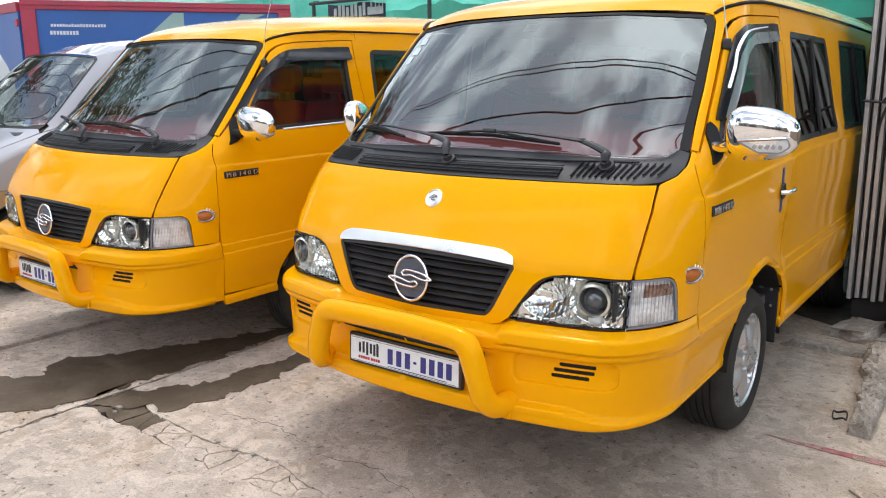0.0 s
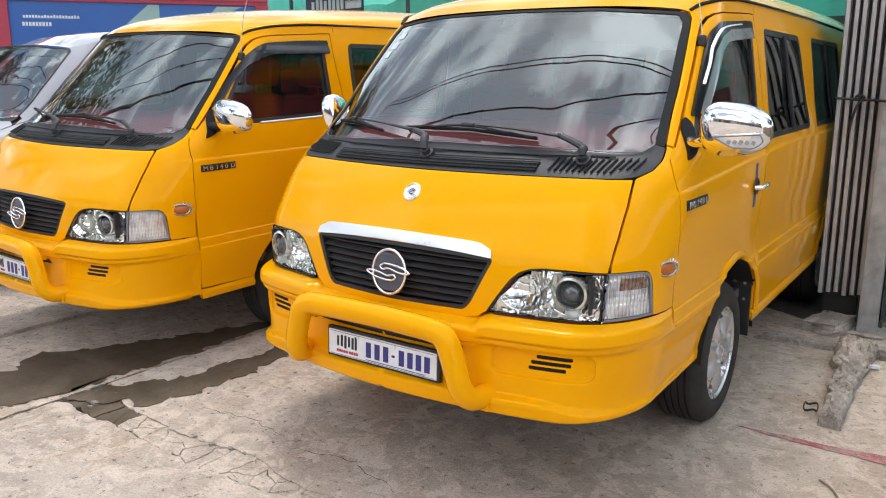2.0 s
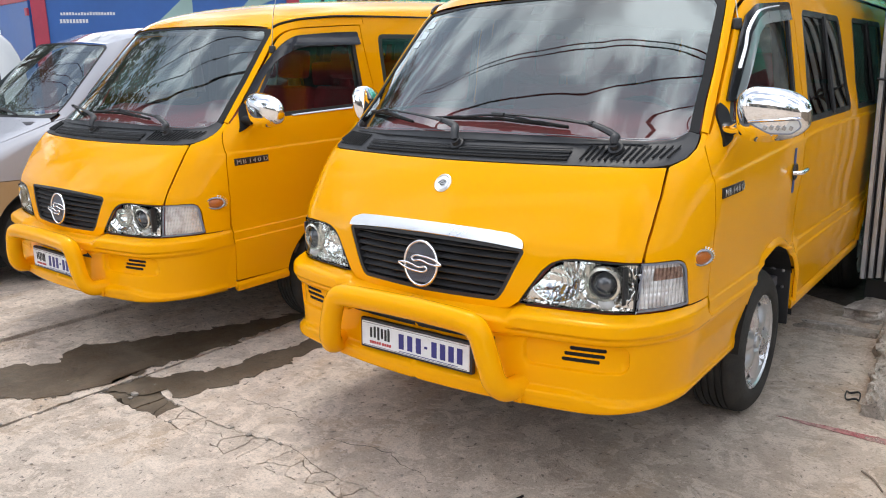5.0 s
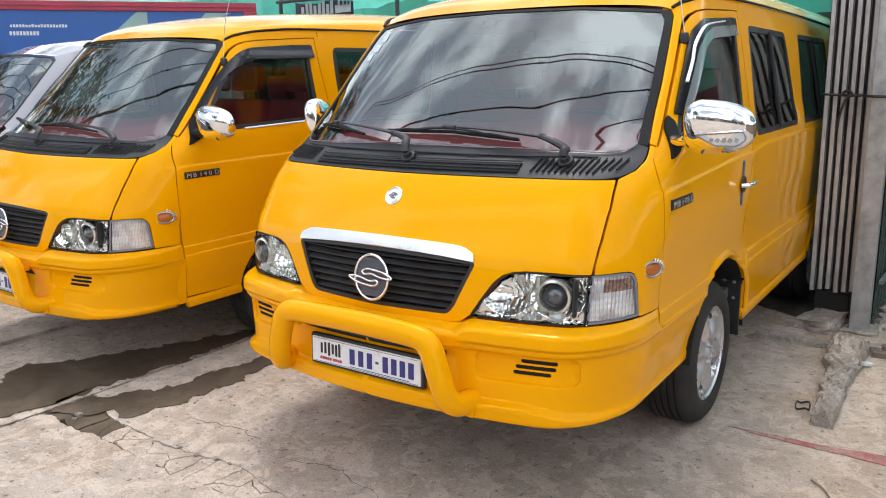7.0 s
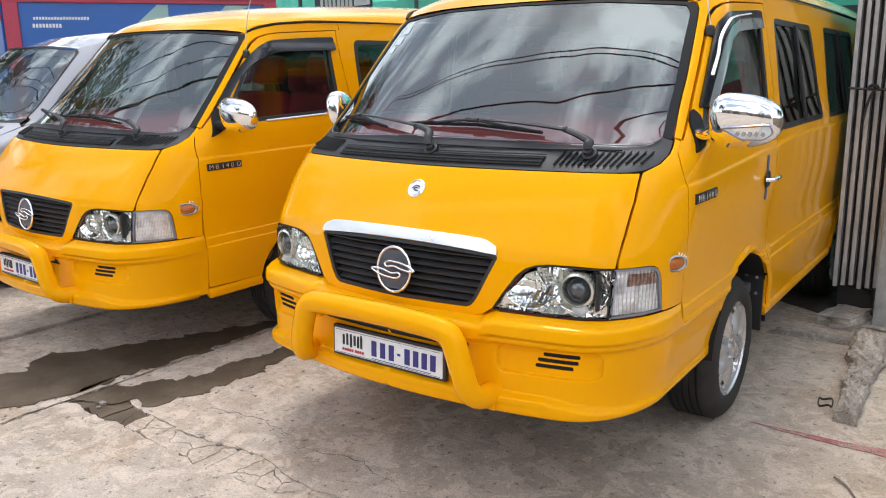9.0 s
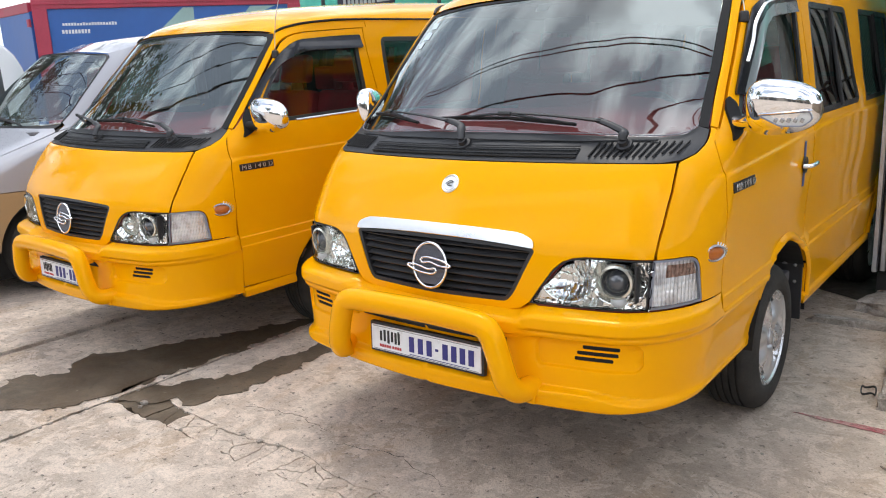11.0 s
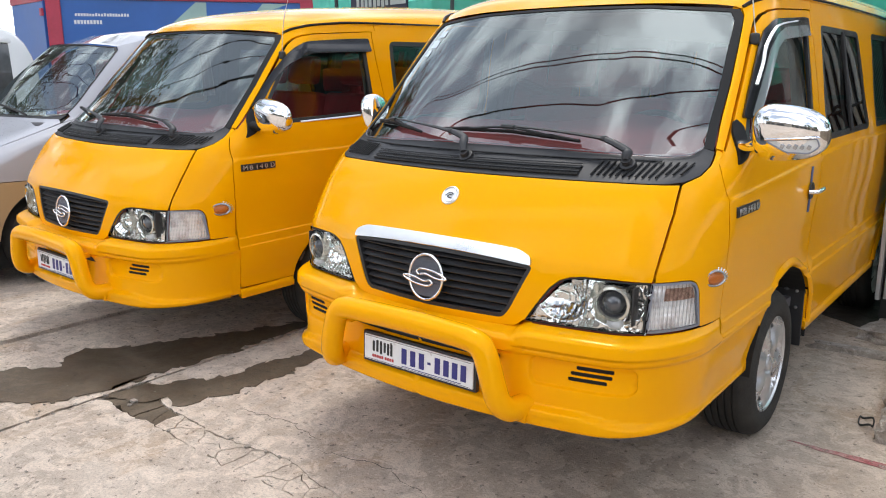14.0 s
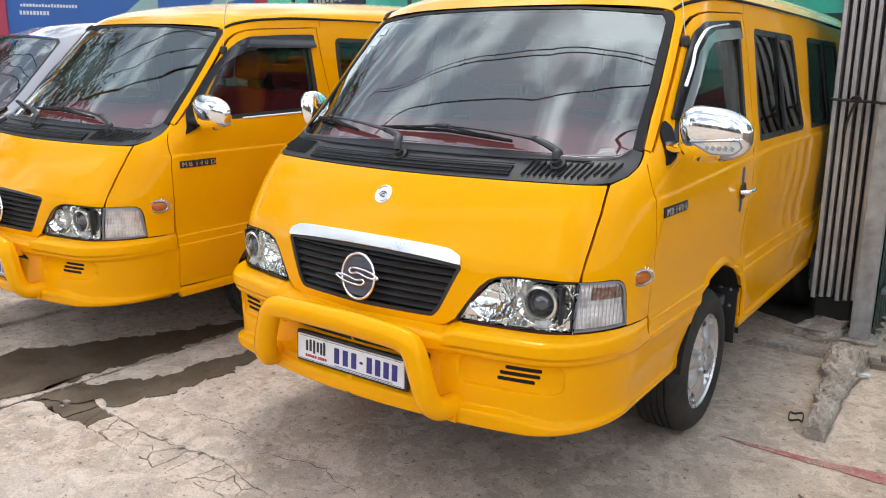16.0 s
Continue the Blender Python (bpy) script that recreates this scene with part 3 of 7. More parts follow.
    for s in (1, -1):
        headlamp(v, S, F, Y, s, opts)
        sides(v, S, F, Y, s, opts, crease, side_lines)

    # bumper with vents, lower lip
    bumper(v, B, opts)
    # cowl, windscreen surround and glass
    glass = [F(0.0, 1.232), F(0.3, 1.229), F(0.55, 1.221), F(0.70, 1.215), F(0.77, 1.222), F(0.798, 1.246), F(0.771, 1.42), F(0.741, 1.60), F(0.724, 1.700), F(0.702, 1.728), F(0.4, 1.752), F(0.0, 1.758)]
    cowl = [F(0.0, 1.137), F(0.3, 1.138), F(0.6, 1.139), F(0.755, 1.140), F(0.80, 1.146), F(0.828, 1.163), F(0.838, 1.19), F(0.832, 1.234)] + glass[:6][::-1]
    cw = sheet("cowl", S, cowl, GREY_PLASTIC, v, (), (), 0.04, -0.004, 0.03, label="grey-black plastic cowl with louvres", both=True)
    edge = [F(0.828, 1.238), F(0.795, 1.45), F(0.765, 1.627), F(0.747, 1.712), F(0.728, 1.738), F(0.4, 1.762), F(0.0, 1.768)]
    sheet("windscreen_surround", S, edge + glass[:4:-1], SEAL, v, (), (), 0.04, -0.003, 0.02, both=True)
    w = sheet("windscreen", S, glass, GLASS_FRONT, v, (), (), 0.025, -0.006, 0, label="tinted windscreen reflecting the sky", both=True)
    w.visible_shadow = False
    if opts["badge"]:
        for x0, x1, z0, z1 in ((-0.665, -0.615, 1.665, 1.695), (-0.69, -0.63, 1.615, 1.650), (-0.70, -0.655, 1.575, 1.605)):
            pts = [(S.at_x(-x, z)[0], z) for x, z in ((x1, z0), (x0, z0), (x0, z1), (x1, z1))]
            sheet("sticker", S, pts, STICKER, w, (), (), 0.03, -0.004, 0, -1, "pale blue and white paper sticker")
        sheet("mirror_mount", S, [F(0.0, 1.705), F(0.03, 1.705), F(0.03, 1.738), F(0.0, 1.738)], GREY_PLASTIC, w, (), (), 0.03, -0.012, 0, both=True)
    # louvres of the cowl: fine centre grids and slanted side slots, their shade drawn as near-black tubes
    def slot(name, x0, z0, x1, z1, r, mat, off=0.002):
        pa = []
        for k in range(7):
            x, z = x0 + (x1 - x0) * k / 6, z0 + (z1 - z0) * k / 6
            p = S(S.at_x(abs(x), z)[0] * (1 if x >= 0 else -1), z)
            pa.append((p.x, p.y - off * 0.7, p.z + off * 0.7))
        return part(name, tube(pa, r, 6), mat, cw)
    for k in range(3):
        z = 1.154 + k * 0.0115
        slot("louvre", -0.52, z - 0.004, 0.455, z, 0.0050, DARK, 0.0)
        slot("louvre_bar", -0.52, z + 0.004, 0.455, z + 0.008, 0.0026, GREY_PLASTIC, 0.003)
    bm = bmesh.new()
    for k in range(64):
        x = -0.512 + 0.96 * k / 63
        pa = [S(S.at_x(abs(x + d), z)[0] * (1 if x + d >= 0 else -1), z) + Vector((0, -0.002, 0.002)) for d, z in ((-0.002, 1.150), (0.003, 1.180))]
        tube(pa, 0.0016, 4, bm)
    part("louvre_ribs", bm, GREY_PLASTIC, cw)
    for x0, step_, n in ((-0.575, -0.0175, 13), (0.505, 0.0215, 14)):
        for k in range(n):
            x = x0 + step_ * k
            slot("side_louvre", x - 0.004, 1.155 + 0.010 * (abs(x) > 0.74), x + 0.010, 1.198, 0.0034, DARK, 0.001)
    slot("cowl_lip", -0.70, 1.204, 0.70, 1.202, 0.0035, GREY_PLASTIC, 0.002)
    rim_ = smooth_path([S(*q) + Vector((0, -0.003, 0.003)) for q in glass[:6]], 4)
    for s in (1, -1):
        part("windscreen_trim", tube([(s * p.x, p.y, p.z) for p in rim_], 0.0020, 5), LAMP_RIM, cw, "thin grey trim", True)
    wipers(v, S)
    roof(v, S)
    bull_bar(v)
    plate(v, opts)
    interior(v)
    for y, turn in ((ARCH_Y, opts["steer"]), (REAR_Y, 0)):
        for s in (1, -1):
            wheel(v, s * 0.893, y, s, turn)
            bm = bmesh.new()
            rows = [[bm.verts.new((x, y + arch_shift(y, radians(t)) + 0.388 * math.cos(radians(t)), ARCH_Z + 0.388 * math.sin(radians(t)))) for t in range(-4, 177, 6)] for x in (s * 0.922, s * 0.56)]
            for k in range(len(rows[0]) - 1):
                bm.faces.new((rows[0][k], rows[0][k + 1], rows[1][k + 1], rows[1][k]))
            bm.faces.new(rows[1])
            part("wheel_well", bm, DARK, v)
    # underbody
    part("underbody", box((-0.70, 0.50, 0.30), (0.70, 4.7, 0.42), 0.03), DARK, v)
    part("tail", box((-0.90, 4.80, 0.36), (0.90, 4.86, 1.15), 0.03), YELLOW, v)
    part("tailgate_top", box((-0.77, 4.80, 1.74), (0.77, 4.86, 1.82), 0.02), YELLOW, v)
    part("rear_window", box((-0.77, 4.82, 1.15), (0.77, 4.828, 1.74)), GLASS_SIDE, v).visible_shadow = False
    return v


def headlamp(v, S, F, Y, s, opts):
    """Headlamp with projector and reflector, and the corner lamp beside it."""
    out = rounded([F(0.405, 0.6725), F(0.449, 0.741), F(0.489, 0.798), F(0.519, 0.8245), F(0.556, 0.8395), F(0.60, 0.8455), F(0.795, 0.840), F(0.790, 0.673)], [0.008, 0.02, 0.02, 0.02, 0.02, 0.02, 0.006, 0.006], 3)
    inn = grown(out, -0.0042)
    h = part("headlamp", bmesh.new(), BLACK_PLASTIC, v)
    sheet("rim", S, out, BLACK_PLASTIC, h, (inn,), (), 0.03, 0.001, 0.006, s)
    sheet("lens", S, inn, LENS, h, (), (), 0.03, 0.003, 0, s).visible_shadow = False

    def bowl(a, z):
        """Two dished mirrors cut into slanted facets, with flutes along the top."""
        p = S(a, z)
        cu, cv = p.x / 0.022 + 0.25 * math.sin(z * 40), z / 0.034 + 0.3 * math.sin(p.x * 24)
        iu, iv = math.floor(cu), math.floor(cv)
        d = min(math.hypot(p.x - 0.53, (z - 0.762) * 1.15), math.hypot(p.x - 0.70, (z - 0.768) * 1.15))
        q = 0.056 - 0.044 * min(1.0, (d / 0.088) ** 2)
        q += (cu - iu - 0.5) * 0.0058 * math.sin(iu * 12.9 + iv * 78.2) + (cv - iv - 0.5) * 0.0074 * math.sin(iu * 37.1 + iv * 9.7)
        q += 0.0018 * math.sin(p.x * 420) * step01((z - 0.79) / 0.012)
        return Vector((p.x, p.y + q, p.z))
    sheet("reflector", bowl, inn, REFLECTOR, h, (), (), 0.0045, 0, -0.016, s, "faceted chrome reflector")
    # dark housing behind the projector, upright divider, lower trim
    p = S(S.at_x(0.70, 0.77)[0], 0.77)
    part("divider", box((s * 0.632, p.y - 0.006, 0.79), (s * 0.648, p.y + 0.03, 0.832), 0.004), BEZEL, h)
    part("lamp_trim", box((s * 0.756, p.y + 0.016, 0.70), (s * 0.764, p.y + 0.05, 0.826), 0.003), BLACK_PLASTIC, h)
    for x, z, r, dp in ((0.695, 0.768, 0.058, 0.0), (0.55, 0.765, 0.048, 0.02)):
        p = S(S.at_x(x, z)[0], z)
        if opts["clear"] or x > 0.6:
            m = pose(s * p.x, p.y + 0.010 + dp * 0.3, p.z, 0, 0, s * 9)
            o = part("projector_ring", lathe([(r * 0.80, 0.0), (r * 0.86, -0.012), (r, -0.010), (r * 1.06, 0.012)], 36, "Y"), BEZEL, h, "pale bezel ring", True, 30)
            o.matrix_basis = m
            if x > 0.6:
                o = part("projector", lathe([(0.0005, -0.016), (r * 0.35, -0.013), (r * 0.6, -0.003), (r * 0.72, 0.012), (r * 0.84, 0.004)], 32, "Y"), PROJECTOR, h, "dark glass projector", True, 60)
            else:
                o = part("bulb_cup", lathe([(0.0005, 0.03), (r * 0.5, 0.024), (r * 0.8, 0.0)], 32, "Y"), REFLECTOR, h, "", True, 60)
            o.matrix_basis = m
    p = S(S.at_x(0.70, 0.695)[0], 0.695)
    o = part("bulb_shield", lathe([(0.0005, -0.02), (0.024, -0.014), (0.034, 0.004), (0.035, 0.02)], 24, "Y"), PLATE_WHITE, h, "", True, 60)
    o.matrix_basis = pose(s * 0.70, p.y + 0.016, 0.700) @ Matrix.Diagonal((0.8, 0.6, 0.6, 1))
    # corner lamp
    co = rounded([F(0.793, 0.674), F(0.798, 0.839), Y(0.316, 0.836), Y(0.334, 0.675)], [0.005, 0.006, 0.045, 0.012], 6)
    ci = grown(co, -0.008)
    h2 = part("corner_lamp", bmesh.new(), GREY_PLASTIC, v)
    sheet("rim", S, co, LAMP_RIM, h2, (ci,), (), 0.025, 0.002, 0.008, s)
    sheet("lens", S, ci, LENS, h2, (), (), 0.02, 0.004, 0, s).visible_shadow = False

    def ribs(a, z):
        """Upright flutes crossed by a few shallow steps."""
        p = S(a, z)
        q = 0.014 - (0.0050 if opts["led"] else 0.0022) * abs(math.sin(a * 240)) - (0.0016 if opts["led"] else 0.0004) * abs(math.sin(z * 150))
        return Vector((p.x - 0.5 * q, p.y + 0.8 * q, p.z))
    sheet("ribbed_insert", ribs, ci, LAMP_INNER, h2, (), (), 0.0034, 0, 0, s, "clear ribbed insert")
    if opts["led"]:
        band = rounded([F(0.830, 0.776), F(0.832, 0.818), Y(0.296, 0.814), Y(0.306, 0.774)], 0.006, 3)
        sheet("amber_band", lambda a, z: ribs(a, z) + Vector((0.001, -0.002, 0)), band, BULB_AMBER, h2, (), (), 0.0034, 0, 0, s, "brownish amber bulb seen through the flutes")
    # oval side marker with a chrome fringe
    p = S(Y(0.402, 0.826)[0], 0.826)
    e = new("side_marker")
    e.parent = v
    e.matrix_basis = pose(s * (p.x + 0.001), p.y, p.z, 0, 0, 62 if s > 0 else -62) @ Matrix.Diagonal((1.0, 1.0, 0.97, 1) if opts["led"] else (1.15, 1.1, 1.1, 1))
    bm = lathe([(0.0005, -0.014), (0.012, -0.0125), (0.021, -0.007), (0.0235, 0.002)], 28, "Y")
    bmesh.ops.scale(bm, vec=(1.75, 1, 1), verts=bm.verts[:])
    part("lens", bm, AMBER, e, "amber lens", True, 60)
    bm = lathe([(0.0225, -0.006), (0.026, -0.010), (0.030, -0.007), (0.031, 0.003)], 28, "Y")
    bmesh.ops.scale(bm, vec=(1.6, 1, 1), verts=bm.verts[:])
    part("bezel", bm, GREY_LAMP, e, "dull chrome bezel", True, 60)
    for k in range(8):
        t = radians(-38 + k * 15 + 8)
        a = Vector((s * 0.046 * math.cos(t), -0.004, 0.030 * math.sin(t)))
        part("lash", tube([a, a * 1.26 + Vector((0, 0.004, 0.002))], 0.0022, 5), SATIN, e)


def relief_of(fn, y, z):
    return fn(y, z) if fn else 0.0


def sides(v, S, F, Y, s, opts, crease, side_lines):
    v_relief = S.relief
    # front fender between hood and door
    fender = [F(0.800, 1.136), F(0.810, 1.05), F(0.810, 0.95), F(0.806, 0.841), Y(0.26, 0.8405), Y(0.292, 0.837), Y(0.310, 0.826), Y(0.322, 0.805), Y(0.328, 0.78), Y(0.337, 0.672), Y(0.484, 0.669), Y(0.493, 0.85), Y(0.500, 1.08), Y(0.522, 1.192), F(0.862, 1.218), F(0.850, 1.232), F(0.836, 1.238), F(0.843, 1.19), F(0.833, 1.160)]
    sheet("fender", S, fender, YELLOW, v, (), side_lines(0.34, 0.49)[:3], 0.02, 0, 0.02, s)
    seam_up = [Y(0.5245, 1.197), Y(0.67, 1.325), Y(0.828, 1.50), Y(0.957, 1.645), Y(1.0, 1.688), Y(1.045, 1.717), Y(1.10, 1.735), Y(1.18, 1.745), Y(1.61, 1.766)]
    pillar = [F(0.832, 1.243), F(0.798, 1.45), F(0.768, 1.627), F(0.750, 1.712), F(0.734, 1.737), F(0.745, 1.752), F(0.775, 1.772), Y(1.19, 1.789), Y(1.35, 1.802), Y(1.57, 1.812), Y(1.70, 1.815), Y(1.70, 1.766)] + seam_up[::-1] + [F(0.866, 1.222), F(0.853, 1.237)]
    sheet("windscreen_pillar", S, pillar, YELLOW, v, (), (), 0.035, 0, 0.02, s)
    # front door
    bottom = [(0.4985, 0.372), (0.70, 0.366)] + arc(ARCH_Y, ARCH_R, 170, 20) if opts["low_door"] else [(0.490, 0.584)] + arc(ARCH_Y, ARCH_R, 134, 20)
    shell = [Y(*q) for q in bottom] + [Y(1.655, 0.45), Y(1.664, 1.0), Y(1.664, 1.761), Y(1.61, 1.760), Y(1.185, 1.739), Y(1.108, 1.729), Y(1.055, 1.711), Y(1.008, 1.681), Y(0.967, 1.640), Y(0.838, 1.495), Y(0.68, 1.320), Y(0.527, 1.194), Y(0.5045, 1.08), Y(0.4975, 0.85), Y(0.4985 if opts["low_door"] else 0.490, 0.67)]
    win = rounded([Y(0.675, 1.243), Y(1.60, 1.262), Y(1.60, 1.715), Y(1.15, 1.697), Y(1.05, 1.665), Y(0.93, 1.565)], [0.01, 0.03, 0.03, 0.05, 0.04, 0.03], 4)
    if opts["low_door"]:
        sheet("door_jamb", S, [Y(0.44, 0.335), Y(0.4945, 0.335), Y(0.4945, 0.668), Y(0.44, 0.668)], YELLOW, v, (), (), 0.03, -0.006, 0, s)
    door = sheet("front_door", S, shell, YELLOW, v, (win,), side_lines(0.5, 1.66), 0.03, 0, 0.03, s)
    seal_in = grown(win, -0.022)
    sheet("window_seal", S, grown(win, 0.004), BLACK_PLASTIC, door, (seal_in,), (), 0.04, -0.002, 0.015, s)
    g = sheet("window_pane", S, grown(seal_in, 0.004), GLASS_SIDE, door, (), (), 0.06, -0.010, 0, s)
    g.visible_shadow = False
    sheet("inner_trim", S, shell, GREY_TRIM, door, (grown(win, -0.03),), (), 0.09, -0.035, 0, s)
    tr = [Vector(S(*Y(0.98 + 0.62 * k / 6, 1.245 + 0.0205 * (0.98 + 0.62 * k / 6 - 0.675)))) for k in range(7)]
    part("sill_trim", tube([(s * (p.x + 0.004), p.y, p.z) for p in tr], 0.006, 6), SATIN, door, "bright trim under the window", True)
    # smoked visor over the window
    if opts["bright_visor"]:
        vis = [Y(0.722, 1.342), Y(0.812, 1.446), Y(0.938, 1.591), Y(1.012, 1.66), Y(1.10, 1.700), Y(1.51, 1.726), Y(1.575, 1.725), Y(1.57, 1.652), Y(1.29, 1.636), Y(1.155, 1.624), Y(1.07, 1.587), Y(0.94, 1.459), Y(0.81, 1.338)]
        band = [Y(0.77, 1.345), Y(0.88, 1.459), Y(1.0, 1.586), Y(1.083, 1.641), Y(1.196, 1.672), Y(1.54, 1.695), Y(1.57, 1.652), Y(1.29, 1.634), Y(1.155, 1.622), Y(1.07, 1.585), Y(0.94, 1.457), Y(0.815, 1.342)]
        line = [Y(0.845, 1.456), Y(0.92, 1.533), Y(0.97, 1.593), Y(1.055, 1.655), Y(1.135, 1.681), Y(1.37, 1.704)]
        lift = lambda a, b: S(a, b) + Vector((0.012, 0, 0))
        vs_ = sheet("visor", lift, rounded(vis, 0.012, 3), VISOR_DARK, door, (), (), 0.03, 0.002, 0.010, s, "smoked visor with a bright strip")
        sheet("clear_lip", lift, rounded(band, 0.008, 3), VISOR_GREY, vs_, (), (), 0.03, 0.0045, 0.003, s, "pale clear lip of the visor")
        # the highlight along the visor, modelled as a bright strip
        pts = smooth_path([S(a, b) + Vector((0.016, 0, 0)) for a, b in line], 5)
        part("bright_edge", tube([(s * p.x, p.y, p.z) for p in pts], 0.0085, 6, None, 0.35), SATIN, vs_, "bright strip drawn for the highlight on the visor", True, 60)
    else:
        vis = [Y(0.685, 1.349), Y(0.85, 1.528), Y(1.0, 1.652), Y(1.11, 1.698), Y(1.42, 1.717), Y(1.625, 1.722), Y(1.622, 1.642), Y(1.145, 1.634), Y(1.04, 1.606), Y(0.95, 1.568), Y(0.85, 1.485), Y(0.735, 1.352)]
        sheet("visor", lambda a, b: S(a, b) + Vector((0.006 + 0.014 * step01((1.70 - b) / 0.06), 0, 0)), rounded(vis, [0.01, 0.08, 0.08, 0.08, 0.06, 0.02, 0.02, 0.06, 0.06, 0.06, 0.06, 0.01], 6), VISOR_DARK, door, (), (), 0.02, 0.004, 0.006, s, "dark smoked visor")
    # handle
    p = S(*Y(1.50, 0.995))
    hd = new("door_handle")
    hd.parent = door
    hd.matrix_basis = pose(s * (p.x + 0.004), p.y, p.z)
    part("grip", tube(smooth_path([(0.006 * s, -0.055, 0.0), (0.036 * s, -0.04, 0.002), (0.042 * s, 0.02, 0.008), (0.030 * s, 0.066, 0.006)], 5), 0.013, 8, None, 0.8), CHROME, hd, "chrome grip", True, 60)
    part("cup", lathe([(0.0005, 0.001), (0.03, 0.002), (0.036, 0.006), (0.038, 0.0)], 24), BLACK_PLASTIC, hd, "", True)
    if opts["tape"] and s > 0:
        for z0, z1 in ((1.03, 1.10), (0.90, 0.968)):
            sheet("blue_tape", S, [Y(1.485, z0), Y(1.515, z0), Y(1.515, z1), Y(1.485, z1)], TAPE_BLUE, door, (), (), 0.03, 0.003, 0.002, s, "strip of blue tape")
    # mirror
    mirror(door, S, Y, s, opts)
    # badge with the model letters
    if s > 0:
        pl = [Y(0.538, 1.012), Y(0.766, 1.012), Y(0.766, 1.049), Y(0.538, 1.049)]
        bd = sheet("model_badge", S, pl, BLACK_PLASTIC, door, (), (), 0.04, 0.004, 0.004, s, "black badge with pale letters")
        for ch, yc in (("M", 0.561), ("B", 0.597), ("1", 0.636), ("4", 0.665), ("0", 0.698), ("D", 0.742)):
            p0, c, p1 = S(*Y(yc - 0.01, 1.03)), S(*Y(yc, 1.03)), S(*Y(yc + 0.01, 1.03))
            d = (p1 - p0).normalized()
            m = Matrix.Translation(c + Vector((d.y, -d.x, 0)) * 0.0095) @ Matrix(((d.x, 0, d.y, 0), (d.y, 0, -d.x, 0), (0, 1, 0, 0), (0, 0, 0, 1)))
            lettering("letter", ch, 0.036, BADGE_LETTER, m @ Matrix.Diagonal((1.2, 1, 1, 1)), bd, 0.0015)
    # rear body side with windows
    rear = [Y(q[0], q[1]) for q in [(1.672, 0.366), (REAR_Y - 0.38, 0.366)] + arc(REAR_Y, ARCH_R, 173, 7) + [(4.84, 0.366), (4.84, 1.79)]] + [Y(3.5, 1.812), Y(1.706, 1.815), Y(1.706, 1.770), Y(1.672, 1.764), Y(1.672, 1.0)]
    wins = [rounded([Y(a, 1.192), Y(b, 1.198), Y(b - 0.12 * (b < 2.8), 1.705), Y(a + 0.05, 1.708)], 0.05, 5) for a, b in ((1.765, 2.72), (2.89, 3.86), (4.02, 4.66))]
    body = sheet("body_side", S, rear, YELLOW, v, wins, side_lines(1.70, 4.8), 0.06, 0, 0.03, s)
    sheet("inner_trim", S, rear, GREY_TRIM, body, [grown(q, -0.035) for q in wins], (), 0.12, -0.035, 0, s)
    for wn_ in wins:
        wi = grown(wn_, -0.028)
        sheet("window_seal", S, grown(wn_, 0.003), BLACK_PLASTIC, body, (wi,), (), 0.06, -0.001, 0.012, s)
        g = sheet("window_pane", S, grown(wi, 0.004), GLASS_MID if opts["clear"] else GLASS_DARK, body, (), (), 0.08, -0.006, 0, s, "dark tinted side window")
        g.visible_shadow = False
    for y in (2.27, 3.40):
        p0, p1 = S(*Y(y, 1.21)), S(*Y(y - 0.04, 1.69))
        part("window_bar", tube([(s * (p.x + 0.002), p.y, p.z) for p in (p0, p0.lerp(p1, 0.5), p1)], 0.012, 6), BLACK_PLASTIC, body)
    # sill and wheel-arch lips
    def sill(a, z):
        p = S(a, 0.36)
        q = (0.362 - z) / 0.11
        return Vector((p.x + 0.012 * step01(q * 5) - 0.03 * max(0, q - 0.3), p.y, z))
    for y0, y1 in (((0.492, 0.862),) if opts["low_door"] else ()) + ((1.66, REAR_Y - 0.40),):
        a0, a1 = Y(y0, 0.36)[0], Y(y1, 0.36)[0]
        sheet("sill_panel", sill, [(a0, 0.310), (a1, 0.310), (a1, 0.362), (a0, 0.362)], YELLOW, v, (), [[(a0, 0.352), (a1, 0.352)], [(a0, 0.34), (a1, 0.34)]], 0.05, 0, 0.03, s)
    for cy in (ARCH_Y, REAR_Y):
        def lip(r, t, cy=cy):
            q = (r - 0.384) / 0.042
            a = t / 0.4
            f = step01((math.degrees(a) - 100) / 42) if cy == ARCH_Y else 0.0
            y, z = cy + arch_shift(cy, a) + r * math.cos(a), ARCH_Z + r * math.sin(a)
            return Vector((van_width(max(0.3, z)) + relief_of(v_relief, y, z) + 0.002 + 0.018 * math.sin(math.pi * min(1, 0.06 + 0.94 * q)) * (1 - f) - 0.014 * f, y, z))
        sheet("arch_lip", lip, [(0.384, 0.045), (0.426, 0.045), (0.426, 1.02 if cy == ARCH_Y and not opts["low_door"] else 1.20), (0.384, 1.02 if cy == ARCH_Y and not opts["low_door"] else 1.20)], YELLOW, v, (), (), 0.0145, 0, 0.009, s)
    flap = part("mud_flap", box((s * 0.66, 1.640, 0.235), (s * 0.917, 1.652, 0.56), 0.004), BLACK_PLASTIC, v, "black rubber mud flap")
    for z in (0.42, 0.50):
        o = part("bolt", lathe([(0.0005, -0.004), (0.007, -0.003), (0.008, 0.0)], 10, "Y"), SATIN, flap)
        o.matrix_basis = pose(s * 0.885, 1.640, z)
